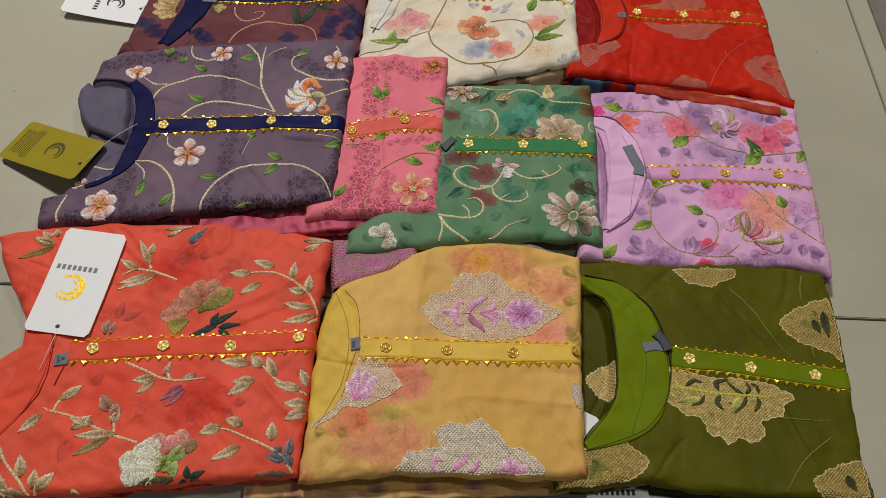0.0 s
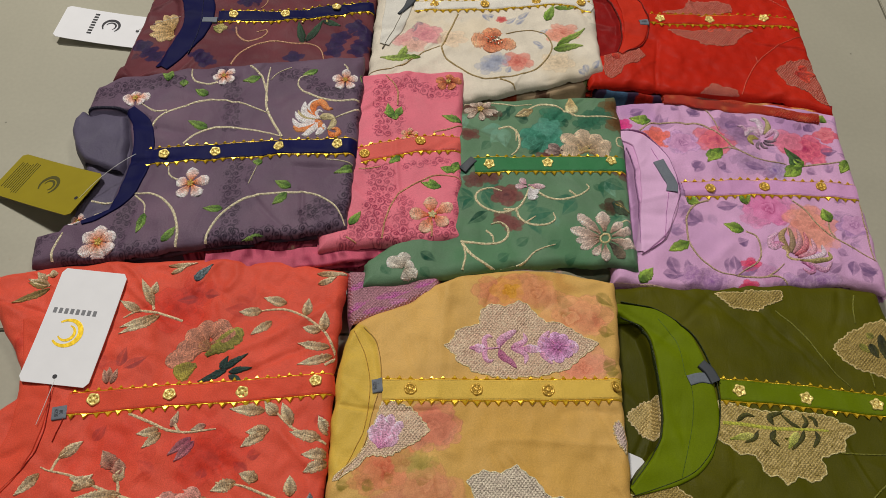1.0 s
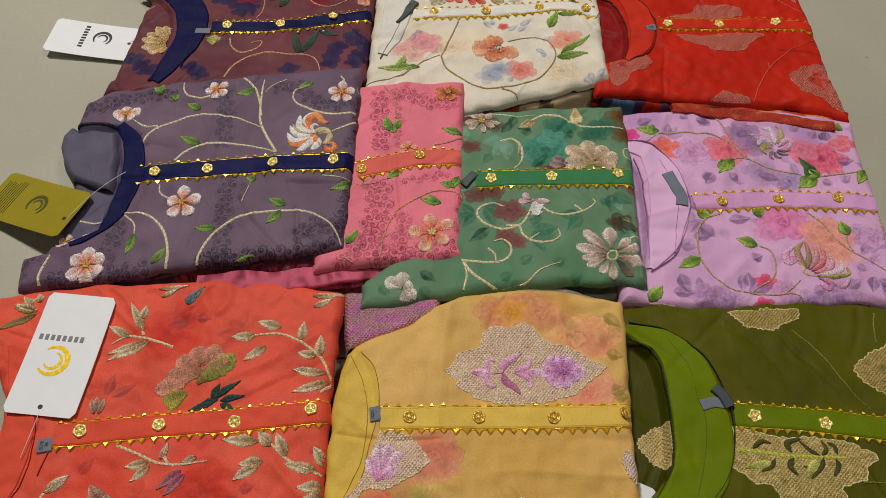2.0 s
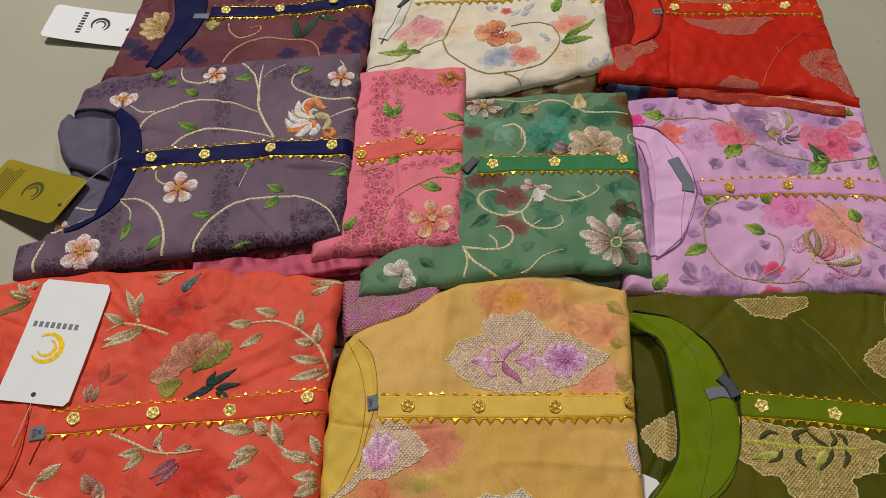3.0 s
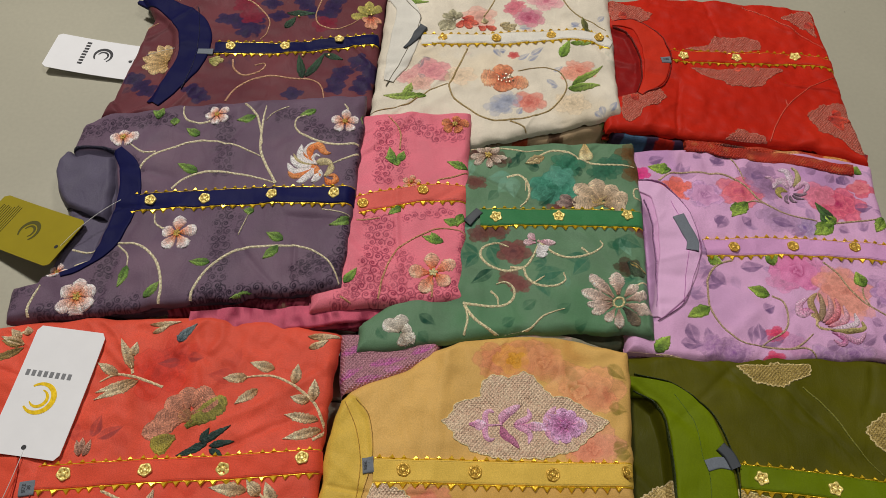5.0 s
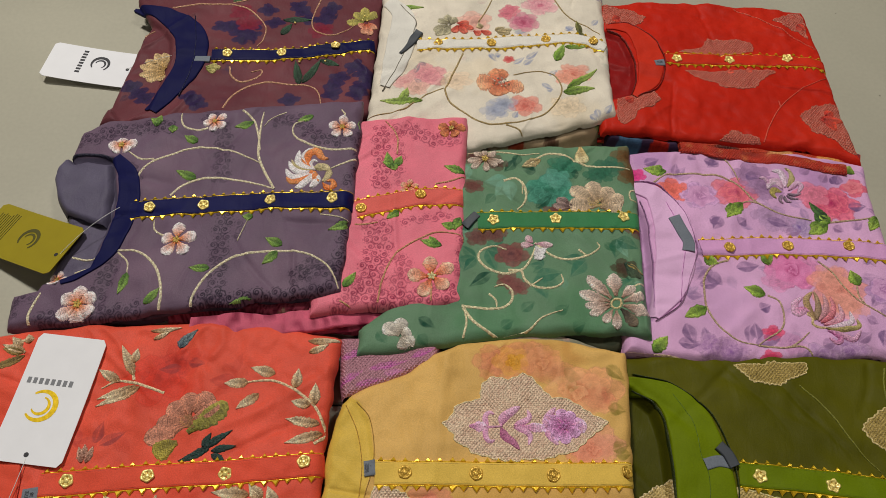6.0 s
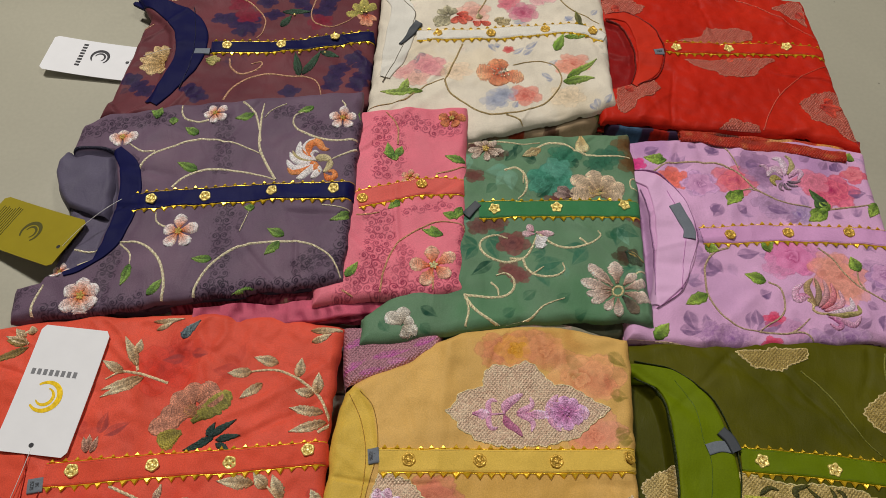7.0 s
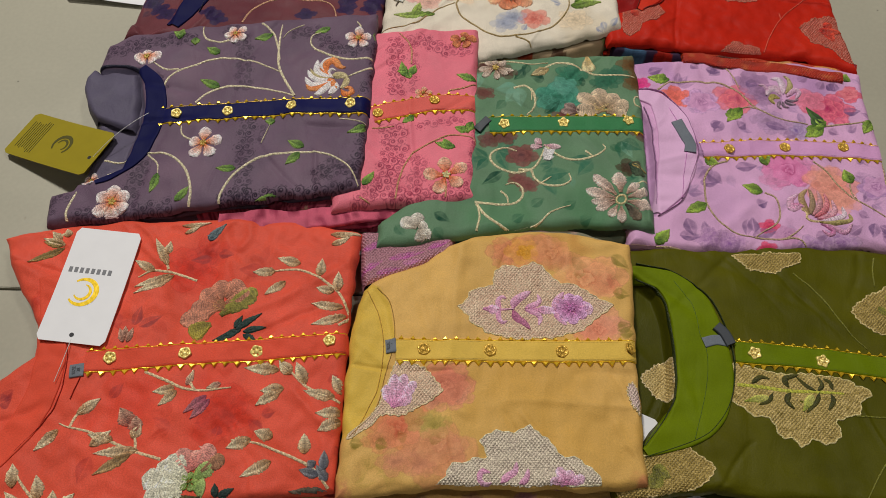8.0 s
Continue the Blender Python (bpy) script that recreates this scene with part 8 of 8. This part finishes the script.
cream_kurta.vine([(151.8, 68.6), (160.3, 47.7), (171.5, 34.6), (195.4, 13.5)], 1.8, '9c8658')
cream_kurta.leaf((82.8, -53.1), (79.3, -35.6), 16, 'b8502c', 'e89a70', SATIN, 1.0)
cream_kurta.leaf((83.3, -53.1), (87.1, -35.8), 16, 'b8502c', 'e89a70', SATIN, 1.0)
cream_kurta.leaf((81.5, -54.7), (59.2, -54.2), 24, 'c85a30', 'f0b088', SATIN, 1.0)
cream_kurta.leaf((82.5, -56.3), (77.0, -73.1), 15, 'b84e28', 'e6936a', SATIN, 1.0)
cream_kurta.leaf((83.7, -57.3), (84.9, -71.4), 15, 'b84e28', 'e6936a', SATIN, 1.0)
cream_kurta.leaf((85.4, -56.4), (107.2, -62.4), 20, 'c85a30', 'f0b088', SATIN, 1.0)
cream_kurta.bead((78.0, -53.0), 2.4, SILVER_BEAD)
cream_kurta.bead((81.8, -49.8), 2.4, SILVER_BEAD)
cream_kurta.bead((85.5, -49.9), 2.4, SILVER_BEAD)
cream_kurta.bead((89.0, -51.0), 2.4, SILVER_BEAD)
cream_kurta.bead((91.1, -54.3), 2.4, SILVER_BEAD)
cream_kurta.bead((92.0, -58.2), 2.4, SILVER_BEAD)
cream_kurta.bead((88.3, -59.7), 2.4, SILVER_BEAD)
cream_kurta.bead((84.6, -60.6), 2.4, SILVER_BEAD)
cream_kurta.bead((80.4, -58.5), 2.4, SILVER_BEAD)
cream_kurta.bead((77.2, -57.2), 2.4, SILVER_BEAD)
cream_kurta.bead((83.9, -54.7), 2.4, SILVER_BEAD)
cream_kurta.bead((87.4, -55.5), 2.4, SILVER_BEAD)
cream_kurta.leaf((4.2, -77.7), (-38.0, -77.3), 11, '5c7c1c', 'a8bc60', SATIN)
cream_kurta.leaf((-16.9, -78.5), (-10.3, -60.3), 10, '7a9438', 'a8bc60', SATIN)
cream_kurta.leaf((146.6, -68.4), (179.2, -64.0), 11, '5c7c1c', 'a0b858', SATIN)
cream_kurta.leaf((151.1, -63.4), (184.3, -39.9), 9, '5c7c1c', 'a0b858', SATIN)
cream_kurta.leaf((143.4, -25.6), (154.6, -3.2), 11, '6a9028', '98b850', SATIN)
cream_kurta.leaf((155.1, -6.7), (178.4, -4.8), 7, '6a8c28', '98b450', SATIN)
cream_kurta.leaf((-20.6, 58.6), (8.4, 55.8), 7, '6a8c28', '98b450', SATIN)
cream_kurta.leaf((175.0, 12.9), (172.8, 34.6), 7, '4a4a20', '7a7a3c', SATIN)
cream_kurta.leaf((172.7, 14.7), (178.8, 12.8), 7, '4a4a20', '7a7a3c', SATIN)
cream_kurta.leaf((33.4, 28.3), (18.0, 21.4), 10, '8c8468', 'c0b898', METALLIC, 1.0)
cream_kurta.leaf((33.5, 30.1), (23.6, 37.5), 10, '8c8468', 'c0b898', METALLIC, 1.0)
cream_kurta.leaf((34.8, 31.8), (34.1, 44.6), 10, '8c8468', 'c0b898', METALLIC, 1.0)
cream_kurta.leaf((36.0, 30.0), (42.8, 40.8), 10, '8c8468', 'c0b898', METALLIC, 1.0)
cream_kurta.leaf((35.9, 28.2), (29.0, 14.1), 10, '8c8468', 'c0b898', METALLIC, 1.0)
cream_kurta.leaf((33.3, 26.5), (20.3, 14.3), 10, '8c8468', 'c0b898', METALLIC, 1.0)
cream_kurta.leaf((43.5, 28.1), (39.2, 17.4), 9, 'b83020', 'e0705a', SATIN, 1.0)
cream_kurta.leaf((44.8, 28.0), (53.0, 17.1), 9, 'b83020', 'e0705a', SATIN, 1.0)
cream_kurta.leaf((46.1, 29.8), (61.0, 24.1), 9, 'b83020', 'e0705a', SATIN, 1.0)
cream_kurta.leaf((43.7, 31.7), (56.4, 33.2), 9, 'b83020', 'e0705a', SATIN, 1.0)
cream_kurta.leaf((60.8, 20.5), (68.0, 15.1), 9, 'b83020', 'e0705a', SATIN, 1.0)
cream_kurta.leaf((68.3, 20.4), (79.3, 14.8), 9, 'b83020', 'e0705a', SATIN, 1.0)
cream_kurta.leaf((83.4, 20.1), (93.8, 23.5), 8, 'a89468', 'd0c098')
cream_kurta.leaf((85.7, 16.5), (99.4, 14.4), 8, 'a89468', 'd0c098')
cream_kurta.leaf((68.6, 24.0), (66.6, 33.0), 8, 'a89468', 'd0c098')
cream_kurta.leaf((90.7, 16.4), (101.3, 21.5), 8, 'a89468', 'd0c098')
red_kurta.brocade([(17.8, 11.6), (41.1, 16.5), (51.6, 29.6), (65.7, 28.6), (83.0, 30.1), (96.1, 24.3), (94.2, 13.9), (53.7, 7.2)], 'b86858', 1.4, 24, shade='a43c2c', rim='b46a58')
red_kurta.brocade([(20.9, -15.9), (58.0, -16.7), (103.3, -11.1), (113.5, -13.0), (94.7, -27.2), (87.5, -36.0), (59.7, -38.9), (50.2, -30.8), (34.4, -27.0)], 'b86858', 1.4, 24, shade='a43c2c', rim='b46a58')
red_kurta.brocade([(-61.0, 76.9), (-29.4, 70.6), (-15.4, 60.7), (-25.8, 49.9), (-56.4, 46.6)], 'b86858', 1.4, 24, shade='a43c2c', rim='b46a58')
red_kurta.brocade([(-54.2, -58.6), (-20.6, -46.5), (-11.1, -56.9), (-22.5, -67.3), (-36.4, -72.0), (-40.1, -81.9), (-51.8, -92.7), (-56.6, -83.2)], 'b86858', 1.4, 24, shade='a43c2c', rim='b46a58')
red_kurta.brocade([(38.5, -109.5), (57.6, -96.7), (79.0, -105.3), (80.4, -111.3)], 'b86858', 1.4, 24, shade='a43c2c', rim='b46a58')
red_kurta.brocade([(127.5, -74.5), (144.6, -60.5), (168.4, -56.4), (171.0, -78.1), (172.4, -118.4), (166.3, -117.0), (153.7, -100.2), (137.2, -92.4)], 'b86858', 1.4, 24, shade='a43c2c', rim='b46a58')
red_kurta.brocade([(127.2, 62.6), (143.0, 71.2), (158.5, 75.2), (159.1, 39.3), (150.0, 49.9)], 'b86858', 1.4, 24, shade='a43c2c', rim='b46a58')
red_kurta.leaf((146.4, -75.5), (167.5, -81.6), 12, 'b02416', 'd84a30', SATIN)
red_kurta.leaf((152.6, -71.8), (161.5, -68.0), 12, 'b02416', 'd84a30', SATIN)
red_kurta.leaf((153.6, -78.7), (158.2, -92.3), 12, 'b02416', 'd84a30', SATIN)
red_kurta.leaf((151.7, 57.4), (158.6, 49.5), 12, 'b02416', 'd84a30', SATIN)
red_kurta.leaf((-46.0, -61.8), (-38.7, -56.2), 12, 'b02416', 'd84a30', SATIN)
red_kurta.leaf((-42.4, 57.5), (-51.5, 52.9), 12, 'b02416', 'd84a30', SATIN)
red_kurta.leaf((69.6, -14.0), (63.6, -16.5), 8, 'd8402a', 'e86a50', SATIN)
red_kurta.leaf((89.4, -11.7), (83.3, -14.6), 8, 'd8402a', 'e86a50', SATIN)
# plain thin lines, lighter than the red cloth
red_kurta.vine([(84.1, -108.5), (93.4, -87.9), (109.2, -62.9), (136.5, -36.7), (164.7, -21.5)], 1.4, 'c85440', 0.5, SATIN)
red_kurta.vine([(109.2, -62.9), (108.0, -55.9)], 1.4, 'c85440', 0.5, SATIN)
red_kurta.vine([(86.0, 79.8), (112.4, 64.0), (132.4, 48.4), (163.6, 21.5)], 1.4, 'c85440', 0.5, SATIN)
orange_kurta.label((-10.6, -7.3), (0.5, -6.6), 5.5, LABEL, 'SIZE|38', 3.6, 1.6, 90)
yellow_kurta.label((-8.3, 3.3), (-0.0, 4.2), 6.0, LABEL, 'SIZE|44', 3.6, 1.6, 90)
red_kurta.label((-12.3, -9.7), (-2.2, -8.5), 4.2, LABEL, 'SIZE', 3.0)
maroon_kurta.label((-17.0, -3.9), (-1.3, -6.0), 4.0, LABEL, '', 3.0)
olive_kurta.band([(-25.9, 3.7), (-15.7, 7.7), (-5.6, 7.6)], 4.5, LABEL, 'size_label', 3.0)
olive_kurta.band([(-3.6, 4.8), (-8.3, 13.5), (-14.9, 19.8)], 4.2, LABEL_DARK, 'size_label', 5.0)
lilac_kurta.band([(-19.5, 31.9), (-14.3, 16.9), (-10.2, 5.4), (-12.2, -5.2)], 5.5, LABEL, 'size_label', 3.2)
cream_kurta.band([(2.9, 17.5), (-2.3, 9.5), (-10.0, -4.3), (-17.4, -14.4)], [4.5, 4.5, 2.5, 1.5], LABEL_DARK, 'size_label', 3.4)
green_kurta.band([(-0.4, 6.6), (-6.1, 0.7), (-11.8, -5.5)], [4, 4, 4.5], LABEL_DARK, 'size_label', 2.5)
hang_tag(-0.4278, -0.0382, 0.0325, -3.2, 56.1, 103.2, 'white card hang tag with gold crescent mark on orange kurta', WHITE_CARD, logo=(-5.1, -6.9), bars=[(-4.8, 12.4)], hole=(-0.2, -44.9), logo_material=GOLD_FOIL, logo_size=11.5, bar_material=GREY_INK, string=[(-0.4299, -0.0835, 0.0335), (-0.4296, -0.1050, 0.0360), (-0.4333, -0.1220, 0.0330)])
hang_tag(-0.5193, 0.3352, 0.0060, 85.5, 48.5, 92.6, 'white card hang tag with black crescent mark on floor', WHITE_CARD, logo=(3.0, -9.0), bars=[(3.3, 10.9)], hole=(0.8, -39.5), logo_size=9.0, tilt=3.0, string=[(-0.4781, 0.3301, 0.0090), (-0.4433, 0.3258, 0.0300), (-0.4251, 0.3326, 0.0300)])
hang_tag(-0.5055, 0.1119, 0.0180, 68.5, 51.6, 108.0, 'olive green card hang tag with crescent mark and small print', OLIVE_CARD, logo=(-1.0, -4.0), bars=[(-2.8, 2.3)], hole=(-6.0, -46.0), logo_size=10.0, lines=True, tilt=-13.7, string=[(-0.4640, 0.0890, 0.0300), (-0.4420, 0.1130, 0.0440), (-0.4201, 0.1365, 0.0400)])
hang_tag(0.0533, -0.1676, 0.0045, 4.1, 52.2, 51.7, 'white card hang tag half hidden under olive kurta', WHITE_CARD, logo=(-2.3, -36.5), bars=[(-2.0, -10.5)], hole=(3.0, 23.4), logo_size=0)
hang_tag(0.0223, -0.1310, 0.0140, -21.7, 23.3, 33.9, "white card hang tag inside the olive kurta's neck", WHITE_CARD, logo=(0.0, -9.3), bars=[], hole=(-2.4, -10.5), logo_size=0)
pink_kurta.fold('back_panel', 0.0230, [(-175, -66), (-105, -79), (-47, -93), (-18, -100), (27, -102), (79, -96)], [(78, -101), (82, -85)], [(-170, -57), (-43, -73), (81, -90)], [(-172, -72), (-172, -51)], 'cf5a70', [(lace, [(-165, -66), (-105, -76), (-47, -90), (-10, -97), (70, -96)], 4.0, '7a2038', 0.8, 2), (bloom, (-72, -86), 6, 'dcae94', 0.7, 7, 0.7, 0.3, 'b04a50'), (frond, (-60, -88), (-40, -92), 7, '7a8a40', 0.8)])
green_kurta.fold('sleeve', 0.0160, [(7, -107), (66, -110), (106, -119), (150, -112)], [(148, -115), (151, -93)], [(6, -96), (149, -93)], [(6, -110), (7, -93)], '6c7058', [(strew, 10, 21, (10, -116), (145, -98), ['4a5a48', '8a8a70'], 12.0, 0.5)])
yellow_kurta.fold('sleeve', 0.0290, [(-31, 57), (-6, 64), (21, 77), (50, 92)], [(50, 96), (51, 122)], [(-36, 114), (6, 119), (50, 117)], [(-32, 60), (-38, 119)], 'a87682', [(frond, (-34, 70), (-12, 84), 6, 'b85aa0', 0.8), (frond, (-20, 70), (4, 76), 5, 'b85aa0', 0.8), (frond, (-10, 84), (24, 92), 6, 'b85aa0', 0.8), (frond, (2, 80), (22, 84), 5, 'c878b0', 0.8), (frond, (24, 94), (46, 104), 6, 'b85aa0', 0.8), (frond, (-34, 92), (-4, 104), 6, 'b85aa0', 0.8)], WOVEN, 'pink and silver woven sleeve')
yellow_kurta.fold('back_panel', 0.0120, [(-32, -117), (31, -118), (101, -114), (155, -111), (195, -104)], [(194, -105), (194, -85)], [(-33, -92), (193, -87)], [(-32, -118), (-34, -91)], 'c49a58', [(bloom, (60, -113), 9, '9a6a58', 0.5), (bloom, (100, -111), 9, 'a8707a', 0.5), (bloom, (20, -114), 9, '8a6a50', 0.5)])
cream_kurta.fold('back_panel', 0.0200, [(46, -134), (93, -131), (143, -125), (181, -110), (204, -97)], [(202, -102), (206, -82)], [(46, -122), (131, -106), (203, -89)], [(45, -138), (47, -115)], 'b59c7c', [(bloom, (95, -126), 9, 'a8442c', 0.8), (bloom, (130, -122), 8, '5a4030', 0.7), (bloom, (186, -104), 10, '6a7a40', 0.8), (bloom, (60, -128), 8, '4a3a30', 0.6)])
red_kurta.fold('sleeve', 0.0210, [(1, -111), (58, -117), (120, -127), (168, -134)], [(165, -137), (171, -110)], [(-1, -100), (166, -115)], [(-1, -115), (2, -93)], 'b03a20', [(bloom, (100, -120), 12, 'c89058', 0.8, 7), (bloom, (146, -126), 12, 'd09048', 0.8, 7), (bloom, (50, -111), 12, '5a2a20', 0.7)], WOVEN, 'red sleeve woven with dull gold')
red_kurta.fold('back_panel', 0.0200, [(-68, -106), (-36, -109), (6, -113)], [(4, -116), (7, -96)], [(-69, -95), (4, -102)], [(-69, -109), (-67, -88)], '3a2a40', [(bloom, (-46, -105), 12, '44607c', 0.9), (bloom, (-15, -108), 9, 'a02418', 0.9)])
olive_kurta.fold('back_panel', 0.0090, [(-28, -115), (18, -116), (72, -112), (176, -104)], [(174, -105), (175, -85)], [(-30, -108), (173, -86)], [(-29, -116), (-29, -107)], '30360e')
# turned-over layers at the front of each folded kurta
orange_kurta.hem([15, 9, 4], ['b03a2c', '8a2c28'])
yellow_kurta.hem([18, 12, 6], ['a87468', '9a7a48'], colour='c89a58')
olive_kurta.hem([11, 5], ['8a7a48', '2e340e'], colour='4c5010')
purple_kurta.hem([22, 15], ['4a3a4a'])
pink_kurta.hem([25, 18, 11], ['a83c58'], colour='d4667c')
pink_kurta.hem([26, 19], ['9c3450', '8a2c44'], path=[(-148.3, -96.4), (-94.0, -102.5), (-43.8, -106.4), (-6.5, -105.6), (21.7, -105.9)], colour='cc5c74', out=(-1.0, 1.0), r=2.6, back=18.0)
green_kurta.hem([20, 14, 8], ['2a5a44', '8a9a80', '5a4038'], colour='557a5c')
lilac_kurta.hem([12, 6], ['8a5f9e', 'e0a0b8'], colour='c490c0')
cream_kurta.hem([16, 10], ['a8442c', '4a4030', 'd8b8a0'], colour='c8b8a0')
red_kurta.hem([13, 7], ['7a1c14', 'c88050', '2a3048'], colour='a82818')
maroon_kurta.hem([11, 5], ['33264a'])
red_kurta.hem([27.5], ['8a2418', 'b86038'], path=[(-0.8, -125.0), (47.8, -130.1), (106.8, -136.3), (154.9, -144.8)], colour='a82c1a', out=(0.0, 0.5), r=1.8, back=10.0, material=WOVEN)
green_kurta.hem([25], ['5a6a58', 'a88a80'], path=[(2.9, -122.5), (35.3, -119.6), (67.7, -119.7), (95.1, -130.8)], colour='8a8672', out=(0.0, 0.5), r=2.2, back=12.0)
green_kurta.hem([25, 18], ['2a4a3c', '7a4a50'], path=[(-91.4, -116.1), (-75.4, -112.1), (-47.7, -106.1), (-17.2, -96.9)], colour='4c6c54', out=(-1.0, 1.0), r=2.4, back=14.0)
yellow_kurta.hem([7], ['b08a58', 'a87468'], path=[(-86.3, -121.1), (-39.2, -120.1), (35.7, -119.7), (106.9, -115.6), (184.0, -109.5)], colour='c8a068', out=(0.0, 0.5), r=2.4, back=18.0)
